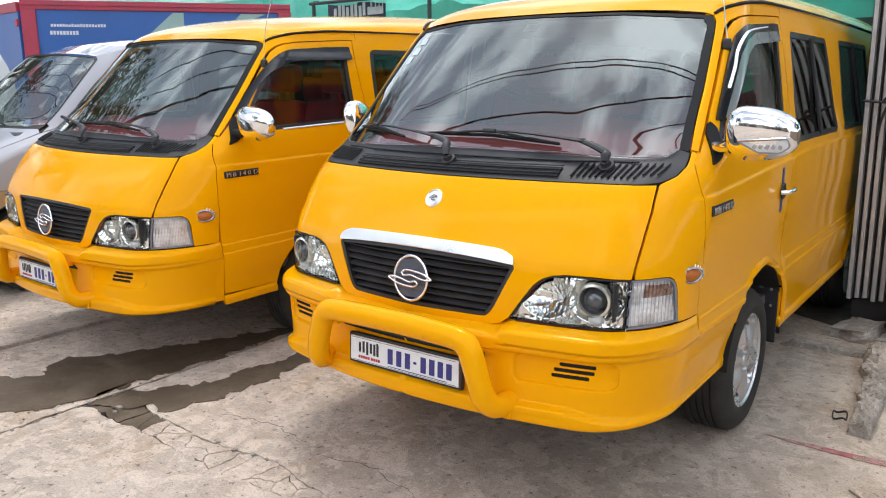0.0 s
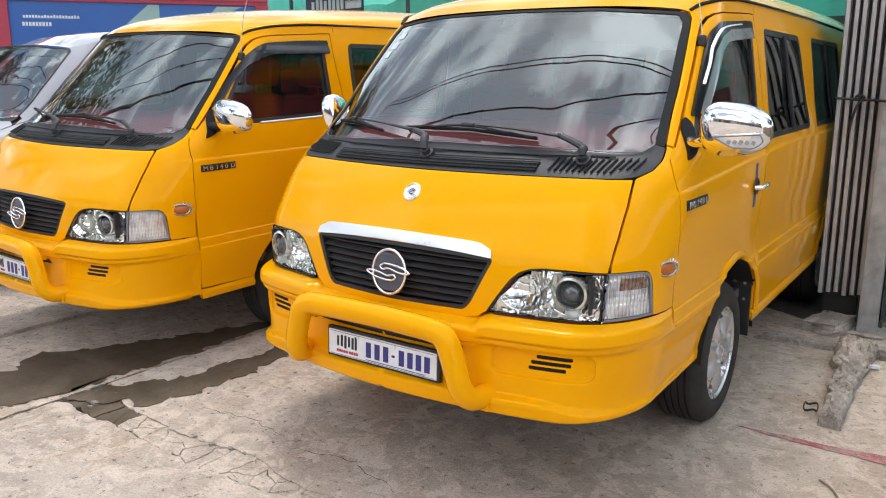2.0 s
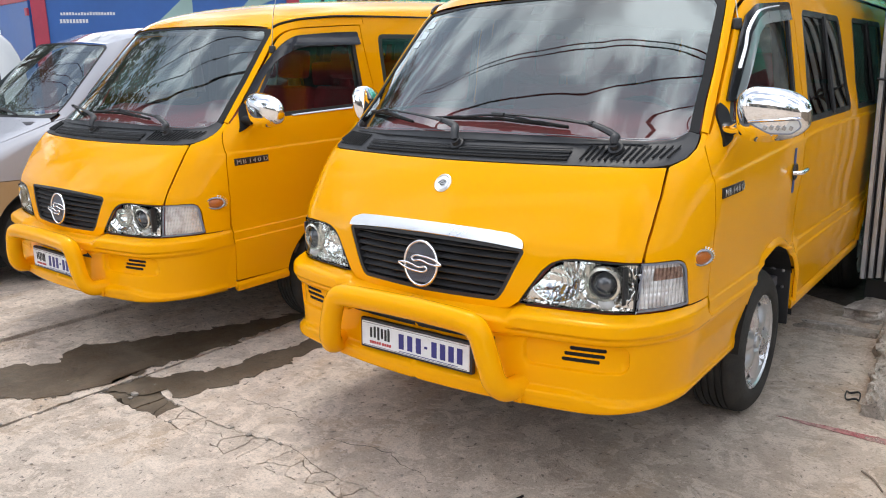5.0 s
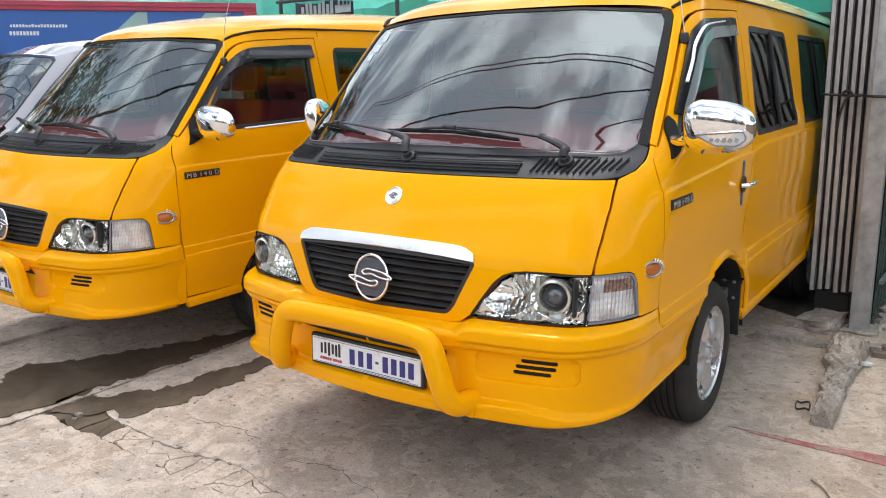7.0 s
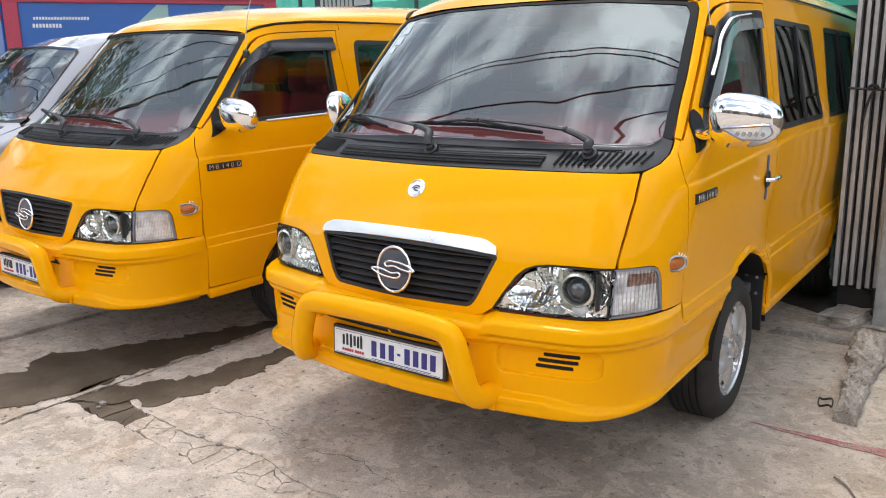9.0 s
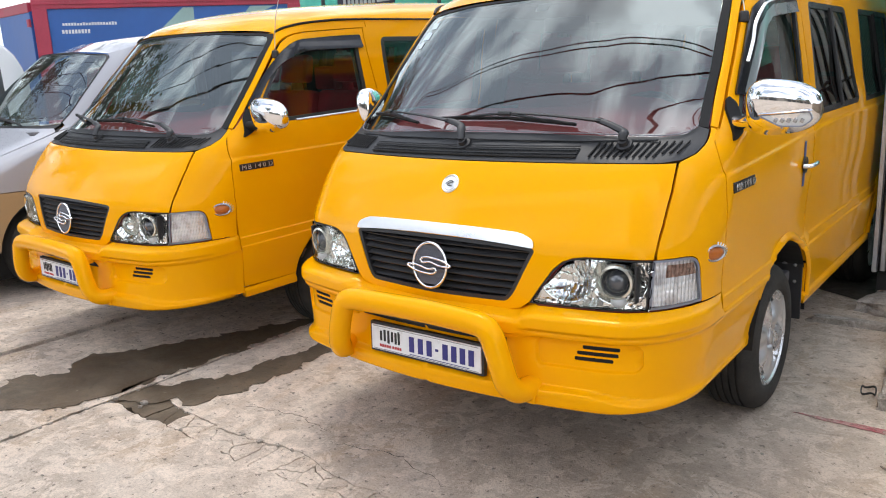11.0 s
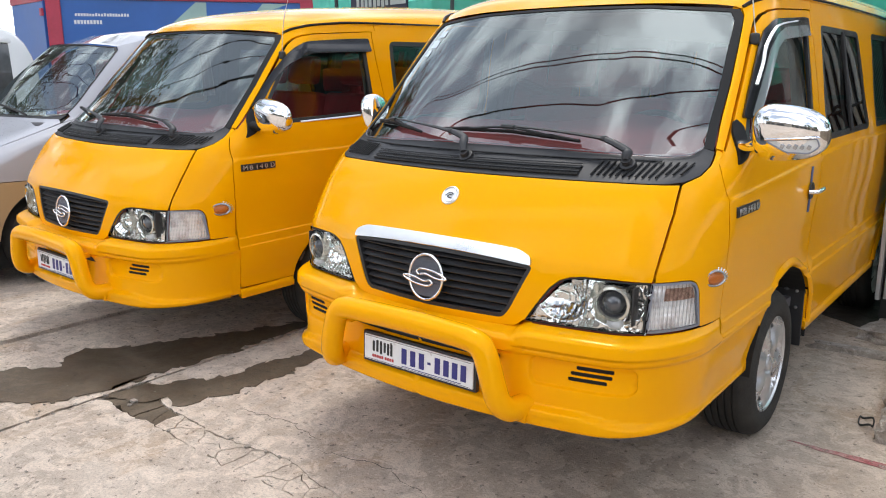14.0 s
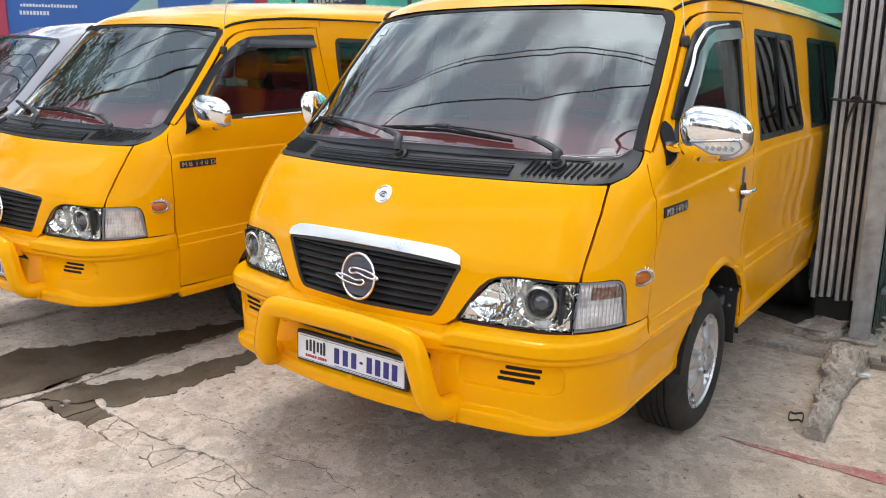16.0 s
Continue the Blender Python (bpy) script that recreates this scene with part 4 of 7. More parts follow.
    # panel under the gutter where roof and pillar meet, then the drip rail
    sheet("gutter", S, [F(0.70, 1.732), F(0.745, 1.738), F(0.78, 1.755), Y(1.19, 1.780), Y(1.40, 1.795), Y(1.40, 1.812), Y(1.19, 1.806), F(0.74, 1.792), F(0.70, 1.785)], YELLOW, v, (), (), 0.03, -0.010, 0, s)
    rail = smooth_path([S(*q) for q in [F(0.732, 1.744), F(0.752, 1.765), F(0.778, 1.781), Y(1.19, 1.793), Y(1.35, 1.806), Y(1.57, 1.816), Y(2.4, 1.820), Y(3.5, 1.816), Y(4.8, 1.794)]], 4)
    part("drip_rail", tube([(s * (p.x + 0.002), p.y, p.z) for p in rail], 0.008, 6), SEAL, v, "dark drip rail", True)
    # aerial on the pillar
    if s > 0:
        p = S(F(0.806, 1.623)[0], 1.623)
        a = new("aerial")
        a.parent = v
        a.matrix_basis = pose(0.803, p.y, 1.623)
        part("base", box((-0.017, -0.018, -0.024), (0.017, 0.020, 0.020), 0.015, pose(0.006, -0.006, 0, 0, 0, 30), 4), BLACK_PLASTIC, a, "", True, 70)
        part("collar", lathe([(0.011, 0.0), (0.013, 0.008), (0.007, 0.022)], 14), CHROME, a, "", True)
        part("rod", tube(smooth_path([(0.014, -0.012, 0.0), (0.0, -0.02, 0.09), (-0.02, -0.01, 0.26), (-0.005, 0.06, 0.50), (0.06, 0.16, 0.78)] if opts["led"] else [(0.014, -0.012, 0.0), (0.022, -0.01, 0.10), (0.05, 0.0, 0.25), (0.12, 0.05, 0.50), (0.22, 0.12, 0.78)], 6), 0.0022, 6), SATIN, a, "thin steel rod", True)


def mirror(door, S, Y, s, opts):
    if s < 0 and not opts["led"]:
        return
    mi = new("wing_mirror")
    mi.parent = door
    fold = s < 0
    ox = 0.0 if opts["led"] or fold else 0.04
    tri = [Y(0.60, 1.180), Y(0.675, 1.21), Y(0.712, 1.31), Y(0.69, 1.338), Y(0.645, 1.29)]
    sheet("base", S, rounded(tri, 0.015, 3), SEAL, mi, (), (), 0.03, 0.010, 0.012, s, "black triangular base")
    bm = bmesh.new()
    tube(smooth_path([(s * 0.88, 0.70, 1.26), (s * 0.92, 0.72, 1.26), (s * 0.94, 0.74, 1.27)] if fold else [(s * 0.885, 0.665, 1.246), (s * (0.935 + ox), 0.640 + ox * 0.7, 1.248), (s * (1.01 + ox), 0.622 + ox, 1.274)], 5), [0.033] * 4 + [0.036, 0.039, 0.043, 0.048, 0.052, 0.055, 0.058], 18, bm, 0.75)
    part("arm", bm, CHROME if opts["led"] or fold else SEAL, mi, "chrome arm" if opts["led"] or fold else "black arm", True, 60)
    bm = bmesh.new()
    bmesh.ops.create_uvsphere(bm, u_segments=36, v_segments=22, radius=1.0)
    for q in bm.verts:
        x, y, z = q.co
        k = 2.7
        n_ = (abs(x) ** k + abs(y) ** k + abs(z) ** k) ** (1 / k)
        x, y, z = x / n_, y / n_, z / n_
        hx = 0.132 * (1 - 0.10 * (x < 0) * abs(x))
        q.co = Vector((x * hx, (y * 0.062) if y < 0 else y * 0.045, z * (0.092 - 0.016 * x)))
    part("housing", bm, CHROME, mi, "mirror-bright chrome housing", True, 60)
    h = mi.children[-1]
    h.matrix_basis = (pose(s * 0.955, 0.76, 1.302, 8, 0, s * 66) if fold else pose(s * (1.055 + ox), 0.60 + ox, 1.304, 8, 0, s * -8)) @ Matrix.Diagonal((s * (1.0 if opts["led"] or fold else 1.2), 1, 1, 1))
    bm = bmesh.new()
    add_box(bm, (-0.07, 0.0, -0.045), (0.07, 0.004, 0.04), 0.0018)
    o = part("mirror_glass", bm, CHROME, mi, "", True)
    o.matrix_basis = pose(s * 0.955, 0.765, 1.302, 8, 0, s * 66) if fold else pose(s * (1.055 + ox), 0.640 + ox, 1.304, 8, 0, s * -8)
    if fold:
        return
    if opts["led"]:
        bm = bmesh.new()
        shape = rounded([(-0.050, -0.016), (0.112, -0.002), (0.119, -0.030), (0.092, -0.050), (0.020, -0.050)], 0.010, 3)
        a, b = [bm.verts.new((x, -0.064 + 0.9 * max(0, abs(x) - 0.05) ** 2 * 4, z)) for x, z in shape], [bm.verts.new((x, -0.03, z)) for x, z in shape]
        bm.faces.new(a)
        for k in range(len(a)):
            bm.faces.new((a[k], a[(k + 1) % len(a)], b[(k + 1) % len(a)], b[k]))
        o = part("indicator_frame", tube([(x, -0.0655 + 0.9 * max(0, abs(x) - 0.05) ** 2 * 4, z) for x, z in shape + shape[:1]], 0.0026, 6), LAMP_RIM, mi, "dark frame round the indicator", True)
        o.matrix_basis = h.matrix_basis
        o = part("indicator", bm, LENS_SOLID, mi, "clear ribbed indicator strip", True)
        o.matrix_basis = h.matrix_basis
        for k in range(5):
            o = part("indicator_cell", box((-0.008, -0.003, -0.007), (0.004, 0.003, 0.006), 0.002, pose(0.008 + 0.021 * k, -0.0625 + 0.002 * (k > 2) + 0.004 * (k > 3), -0.032, 0, 25, 0)), GREY_LAMP, mi)
            o.matrix_basis = h.matrix_basis
        bm = tube(smooth_path([(x, -0.0645 + 3.6 * max(0, abs(x) - 0.05) ** 2, z + 0.006) for x, z in ((-0.052, -0.018), (0.02, -0.012), (0.09, -0.006), (0.118, -0.006))], 4), 0.0035, 6)
        o = part("indicator_trim", bm, CHROME, mi, "", True)
        o.matrix_basis = h.matrix_basis
    else:
        for r in (0.030, 0.016):
            o = part("moulding", tube([(r * math.cos(t), 0, r * math.sin(t)) for t in (2 * math.pi * k / 24 for k in range(25))], 0.003, 6), CHROME, mi, "", True)
            o.matrix_basis = pose(s * (1.075 + ox), 0.545 + ox, 1.288, 10, 0, s * -14)


def bumper(v, B, opts):
    """The moulded bumper with three slots a side and a lower lip."""
    X, Yb = B.at_x, B.at_y

    def rise(y):
        """The lower lip climbs along the side towards the arch."""
        return 0.010 * min(1.0, max(0.0, (y - 0.10) / 0.75)) if not opts["low_door"] else 0.0

    def skin(a, z):
        x = abs(B(a, z).x)
        qx, qz = abs(x - 0.62) - 0.1425, abs(z - 0.517) - 0.0185
        d = math.hypot(max(qx, 0), max(qz, 0)) + min(max(qx, qz), 0) - 0.03
        p = B(a, z + 0.026 * step01((0.43 - x) / 0.05) * step01((z - 0.52) / 0.04) - rise(B(a, z).y) * step01((0.56 - z) / 0.1))
        # the lower lip is deeper across the front than at the sides
        w = 1 - step01((x - 0.60) / 0.26)
        p = B(a, z + (p.z - z) - 0.034 * w * step01((z - 0.325) / 0.05) * (1 - step01((z - 0.425) / 0.07))) if w > 0 else p
        # shallow pocket round the slots
        k = step01((0.004 - d) / 0.008) * 0.017 if x < 0.86 else 0.0
        return Vector((p.x, p.y + k, z))
    end = opts["bumper_end"]
    top = [X(0.0, 0.640), X(0.30, 0.643), X(0.372, 0.652), X(0.405, 0.668), X(0.785, 0.668), Yb(0.335, 0.667)]
    poly = top + ([Yb(0.490, 0.664), Yb(0.493, 0.585)] if opts["low_door"] else [Yb(0.482, 0.664), Yb(0.486, 0.594)]) + [Yb(a, b) for a, b in end] + [Yb(0.30, 0.315 + rise(0.28)), Yb(0.18, 0.315 + rise(0.15)), X(0.80, 0.315), X(0.5, 0.315), X(0.0, 0.315)]
    holes = []
    for z, x0, x1 in ((0.502, 0.577, 0.706), (0.523, 0.585, 0.722), (0.544, 0.604, 0.727)):
        holes.append(rounded([X(x0, z - 0.0076), X(x1, z - 0.0070), X(x1, z + 0.0076), X(x0, z + 0.0070)], 0.0070, 4))
    lines = []
    for z in (0.321, 0.326, 0.331, 0.337, 0.344, 0.351, 0.357, 0.363, 0.368, 0.373, 0.382, 0.390, 0.398, 0.406, 0.414, 0.425, 0.562, 0.567, 0.573, 0.58, 0.59, 0.597, 0.602, 0.61, 0.625, 0.64, 0.65, 0.658, 0.664):
        lines.append([X(0.02, z), X(0.3, z), X(0.6, z), X(0.8, z), Yb(0.28, z + rise(0.28) * (z < 0.4)), Yb(0.47, z + rise(0.47) * (z < 0.4))] + ([Yb(0.84, z + rise(0.84) * (z < 0.4))] if z < 0.58 and not opts["low_door"] else []))
    pocket = rounded([X(0.4475, 0.4685), X(0.7925, 0.4685), X(0.7925, 0.5655), X(0.4475, 0.5655)], 0.035, 6)
    for d in (-0.005, -0.0015, 0.0015, 0.005):
        q = grown(pocket, d)
        lines.append(q + q[:1])
    b = sheet("bumper", skin, poly, YELLOW, v, holes, lines, 0.03, 0, 0.004, both=True)
    # no real hollow: a near-black sheet on the bumper paints the recess's shade
    gap = sheet("air_intake", skin, [X(0.0, 0.530), X(0.34, 0.530), X(0.35, 0.556), X(0.34, 0.562), X(0.0, 0.562)], DARK, b, (), (), 0.05, 0.002, 0, both=True, label="air intake above the plate, its shade drawn as a near-black sheet")
    for z in (0.540, 0.552):
        pa = []
        for k in range(13):
            x = -0.335 + 0.67 * k / 12
            p = skin(X(abs(x), z)[0] * (1 if x >= 0 else -1), z)
            pa.append((p.x, p.y - 0.004, p.z))
        part("intake_bar", tube(pa, 0.0028, 5), BLACK_PLASTIC, gap)
    for s in (1, -1):
        sheet("vent_backing", B, [X(0.555, 0.480), X(0.760, 0.480), X(0.760, 0.565), X(0.555, 0.565)], DARK, b, (), (), 0.02, -0.0235, 0, s)


def bull_bar(v):
    path = [(0.445, 0.03, 0.385), (0.422, -0.07, 0.384), (0.402, -0.112, 0.417), (0.387, -0.125, 0.475), (0.368, -0.128, 0.54), (0.345, -0.130, 0.595), (0.30, -0.130, 0.622)]
    full = path + [(0.15, -0.132, 0.630), (0.0, -0.133, 0.632), (-0.15, -0.132, 0.630)] + [(-x, y, z) for x, y, z in path[::-1]]
    bar = part("bull_bar", tube(smooth_path(full, 6), 0.043, 16), YELLOW, v, "yellow painted tubular front bar", True, 70)
    for s in (1, -1):
        part("foot_plate", box((s * 0.415, -0.055, 0.338), (s * 0.470, -0.049, 0.392), 0.002, pose(0, 0, 0)), YELLOW, bar)
        part("bracket", box((s * 0.30, -0.105, 0.555), (s * 0.33, 0.0, 0.585), 0.006), YELLOW, bar)


def plate(v, opts):
    pl = new("number_plate")
    pl.parent = v
    pl.matrix_basis = pose(0, -0.064, 0.4625, -2)
    part("frame", box((-0.273, -0.004, -0.061), (0.273, 0.018, 0.061), 0.008), BLACK_PLASTIC, pl, "black plastic frame", True)
    part("plate", box((-0.262, -0.009, -0.050), (0.262, 0.0, 0.050), 0.004), PLATE_WHITE, pl, "white enamel plate")
    def bar_at(n, x, z, w, h, m):
        part(n, box((x - w / 2, -0.0115, z - h / 2), (x + w / 2, -0.008, z + h / 2), 0.0015), m, pl)
    for k, x in enumerate((-0.212, -0.193, -0.174, -0.155, -0.137, -0.121)):
        bar_at("script_bar", x, 0.009 + 0.003 * (k % 2), 0.010, 0.040 + 0.006 * (k % 3), BLACK_PLASTIC)
    for k, x in enumerate((-0.215, -0.203, -0.191, -0.179, -0.167, -0.150, -0.138, -0.126, -0.114)):
        bar_at("red_bar", x, -0.030, 0.0085, 0.011, PLATE_RED)
    bar_at("underline", 0.072, -0.040, 0.28, 0.0022, PLATE_BLUE)
    for z in (0.0455, -0.0455):
        bar_at("border_line", 0.0, z, 0.505, 0.0016, GREY_LAMP)
    for k, x in enumerate((-0.035, 0.008, 0.05, 0.086, 0.125, 0.165, 0.204, 0.243)):
        bar_at("number_bar", x * 1.0 - 0.022, 0.0, 0.014 if k == 3 else 0.024, 0.009 if k == 3 else 0.060, PLATE_BLUE)
    for x in (-0.11, 0.07):
        o = part("screw", lathe([(0.0005, -0.004), (0.006, -0.003), (0.0075, 0.0)], 12, "Y"), PLATE_WHITE, pl)
        o.matrix_basis = pose(x, -0.009, 0.036)
    part("plate_bracket", box((-0.20, 0.015, -0.03), (0.20, 0.05, 0.03), 0.004), DARK, pl)
    part("grab_recess", box((-0.30, 0.03, 0.08), (0.30, 0.06, 0.12), 0.008), DARK, pl)


def wipers(v, S):
    """Two arms with an angled knuckle, each carrying a bridged blade."""
    def on(x, z, o):
        p = S(S.at_x(abs(x), z)[0] * (1 if x >= 0 else -1), z)
        return p + Vector((0, -0.66, 0.75)) * o
    for pv, elbow, knee, mid, tip, end in (
            ((-0.030, 1.183), (-0.060, 1.222), (-0.136, 1.240), (-0.535, 1.281), (-0.70, 1.284), (-0.34, 1.258)),
            ((0.605, 1.187), (0.602, 1.204), (0.503, 1.240), (0.107, 1.278), (-0.215, 1.276), (0.40, 1.256))):
        w = new("wiper")
        w.parent = v
        part("pivot", tube([on(*pv, -0.01), on(*pv, 0.012), on(*pv, 0.014), on(*pv, 0.030)], [0.030, 0.028, 0.019, 0.017], 14), BLACK_PLASTIC, w, "", True, 30)
        a, e, k, m_ = on(*pv, 0.030), on(*elbow, 0.042), on(*knee, 0.045), on(*mid, 0.030)
        path = smooth_path([a, a.lerp(e, 0.5) + Vector((0, -0.004, 0.006)), e, e.lerp(k, 0.5) + Vector((0, -0.002, 0.004)), k], 4)
        part("knuckle", tube(path, [0.014 + 0.003 * math.sin(math.pi * q / 16) for q in range(17)], 8, None, 0.7), GREY_PLASTIC, w, "", True, 50)
        part("arm", tube([k.lerp(m_, t) + Vector((0, -0.004, 0.005)) * math.sin(math.pi * t) for t in (0, 0.25, 0.5, 0.75, 1.0)], [0.0145, 0.0125, 0.0105, 0.009, 0.008], 8, None, 0.5), BLACK_PLASTIC, w, "", True, 40)
        part("hinge_cap", tube([k.lerp(m_, -0.02), k.lerp(m_, 0.015)], 0.0165, 8, None, 0.65), BLACK_PLASTIC, w, "", True, 40)
        def along(t, o):
            q = [mid[i] + (tip[i] - mid[i]) * t if t > 0 else mid[i] + (end[i] - mid[i]) * -t for i in (0, 1)]
            return on(q[0], q[1] - 0.004, o)
        ts = [-1 + 0.2 * i for i in range(11)]
        part("rubber_blade", tube([along(t, 0.006) for t in ts], 0.0055, 6), DARK, w)
        part("spine", tube([along(t, 0.013) for t in ts], 0.0038, 6), BLACK_PLASTIC, w)
        part("bridge", tube([along(t, 0.032 - 0.018 * abs(t / 0.6) ** 1.6) for t in (-0.6, -0.4, -0.2, 0, 0.2, 0.4, 0.6)], 0.0072, 6, None, 0.75), BLACK_PLASTIC, w)
        for c in (-0.62, 0.62):
            part("claw", tube([along(max(-0.99, min(0.99, c + d)), 0.021 - 0.008 * abs(d / 0.3)) for d in (-0.3, -0.15, 0, 0.15, 0.3)], 0.0052, 6, None, 0.75), BLACK_PLASTIC, w)
        part("clip", tube([along(-0.09, 0.034), along(0.09, 0.034)], 0.0115, 8, None, 0.8), BLACK_PLASTIC, w, "", True, 40)


def roof(v, S):
    n, m = 30, 34
    verts, faces = [], []
    ds = [0.0, 0.012, 0.04, 0.08, 0.14, 0.22, 0.32, 0.45] + [0.45 + 3.5 * (k + 1) / (m - 8) for k in range(m - 8)]
    for d in ds:
        zc = interp(d, (0, 0.12, 0.3, 0.7, 1.8, 2.6, 3.5, 3.95), (1.771, 1.828, 1.876, 1.925, 1.978, 1.986, 1.98, 1.93))
        zg = interp(d, (0, 0.1, 0.2, 0.4, 1.5, 3.0, 3.95), (1.738, 1.762, 1.784, 1.799, 1.813, 1.808, 1.786))
        xr = interp(d, (0, 0.1, 0.2, 0.4, 1.0, 4.0), (0.729, 0.776, 0.796, 0.803, 0.804, 0.804))
        for j in range(n + 1):
            sx = -1 + 2 * j / n
            sx = math.copysign(1 - (1 - abs(sx)) ** 1.35, sx) if abs(sx) > 0 else 0
            x = xr * sx
            hump = max(0.0, 1 - abs(sx) ** 2.9) ** 0.52
            z = zg + (zc - zg) * hump
            z0 = 1.738 + 0.033 * hump
            y0 = S(S.at_x(0.729 * abs(sx), z0)[0], z0).y
            y0c = S(0, 1.771).y
            y = y0c + d + (y0 - y0c) * max(0, 1 - d / 1.4) ** 1.5
            verts.append((x, y, z))
    for i in range(len(ds) - 1):
        for j in range(n):
            a = i * (n + 1) + j
            faces.append((a, a + 1, a + n + 2, a + n + 1))
    mesh_ob("roof", verts, faces, YELLOW, v)
    part("headliner", box((-0.74, 1.05, 1.735), (0.74, 4.7, 1.76), 0.01), HEADLINER, v)


def interior(v):
    part("cabin_floor", box((-0.86, 0.42, 0.42), (0.86, 4.75, 0.47), 0.01), GREY_TRIM, v)
    bm = bmesh.new()
    prof = [(0.38, 1.165), (0.62, 1.215), (0.84, 1.275), (0.91, 1.285), (0.95, 1.25), (0.95, 1.05), (0.90, 0.8), (0.85, 0.5), (0.40, 0.5)]
    rings = []
    for i in range(17):
        x = -0.78 + 1.56 * i / 16
        bow = 0.15 * (x / 0.9) ** 2
        hump = 0.05 * math.exp(-((x - 0.36) / 0.2) ** 2)
        rings.append([bm.verts.new((x, y + bow * (y < 0.5), z + hump * (0.7 < y < 0.94))) for y, z in prof])
    for a, b in zip(rings, rings[1:]):
        for k in range(len(prof)):
            bm.faces.new((a[k], a[(k + 1) % len(prof)], b[(k + 1) % len(prof)], b[k]))
    part("dashboard", bm, DASH, v, "dashboard under a dark red cover", True, 45)
    bm = tube([(0.36 + 0.19 * math.cos(t), 0.19 * math.sin(t) * 0.55 + 1.04, 0.19 * math.sin(t) * 0.83 + 1.17) for t in (2 * math.pi * k / 28 for k in range(29))], 0.014, 8)
    part("steering_wheel", bm, BLACK_PLASTIC, v, "", True)
    for x in (0.43, -0.13, -0.50):
        front_seat(v, x, 1.45)
    for y in (2.35, 3.15, 3.95):
        b = new("bench_seat")
        b.parent = v
        part("cushion", box((-0.75, y - 0.25, 0.60), (0.6, y + 0.25, 0.76), 0.05, None, 3), RED_CLOTH, b, "", True)
        part("backrest", box((-0.75, y + 0.2, 0.70), (0.6, y + 0.33, 1.30), 0.05, None, 3), RED_CLOTH, b, "", True)
        for x in (-0.55, -0.1, 0.38):
            part("headrest", box((x - 0.13, y + 0.22, 1.33), (x + 0.13, y + 0.32, 1.52), 0.045, None, 3), RED_CLOTH, b, "", True)
    for s in (1, -1):
        part("side_trim", box((s * 0.845, 1.72, 0.45), (s * 0.86, 4.75, 1.16), 0.005), GREY_TRIM, v)
    for s in (1, -1):
        for y in (1.69, 2.80, 3.94):
            part("inner_pillar", tube([(s * (van_width(z) - 0.075), y - 0.02, z) for z in (0.5, 1.0, 1.2, 1.4, 1.6, 1.74)], 0.035, 8), GREY_TRIM, v)
    part("rear_wall", box((-0.80, 4.70, 0.5), (0.80, 4.74, 1.15), 0.01), GREY_TRIM, v)
    part("interior_mirror", box((-0.11, 1.03, 1.62), (0.11, 1.05, 1.68), 0.01), BLACK_PLASTIC, v, "", True)


STICKER = varied("sticker", (0.55, 0.66, 0.72), 0.15, 0.5, scale=40)
PROJECTOR = varied("projector_glass", (0.05, 0.055, 0.065), 0.2, 0.06, spec=0.8, coat=1.0)
BEZEL = varied("lamp_bezel", (0.70, 0.69, 0.62), 0.06, 0.18, 0.75, scale=20)
LAMP_RIM = varied("lamp_rim", (0.20, 0.21, 0.25), 0.1, 0.35)
LAMP_INNER = ribbed("lamp_insert", (0.93, 0.93, 0.95), 0.12, 0.55, 0.0075, -45, 0.3, 0.35, 0.75)
LENS_SOLID = varied("clear_plastic", (0.62, 0.63, 0.62), 0.1, 0.08, coat=1.0)
BULB_AMBER = varied("bulb_amber", (0.36, 0.22, 0.17), 0.5, 0.2, 0.3, scale=60)
GREY_LAMP = varied("lamp_cell", (0.42, 0.42, 0.42), 0.1, 0.2, 0.5)
VISOR_GREY = varied("grey_acrylic", (0.20, 0.225, 0.23), 0.1, 0.14, coat=0.6)
VISOR_DARK = varied("dark_acrylic", (0.014, 0.014, 0.017), 0.1, 0.10, spec=0.5)
REFLECTOR = varied("reflector", (0.90, 0.90, 0.88), 0.06, 0.10, 0.92, scale=20, rough_vary=0.04)
DASH = varied("dash_cover", (0.44, 0.07, 0.085), 0.3, 0.75, scale=6, bump_s=0.2)

van1 = van(pose(0, 0, LIFT), "glossy yellow van with a bright strip over its grille", {
    "rise": 0.045, "slats": 7, "strip": True, "badge": True, "clear": False, "bright_visor": True, "tape": True, "led": True, "steer": 0,
    "low_door": False,
    "bumper_end": [(0.70, 0.594), (1.02, 0.594), (0.952, 0.52), (0.892, 0.44), (0.876, 0.395), (0.870, 0.355), (0.850, 0.328), (0.72, 0.324), (0.52, 0.320)]})
van2 = van(pose(-2.6216, -0.0503, LIFT - 0.028, 0.746, 0.641, -1.124), "glossy yellow van with a plain black grille beside its twin", {
    "rise": 0.0, "slats": 7, "strip": False, "badge": False, "clear": True, "bright_visor": False, "tape": False, "led": False, "steer": 0,
    "low_door": True,
    "bumper_end": [(0.494, 0.36), (0.494, 0.306)]})

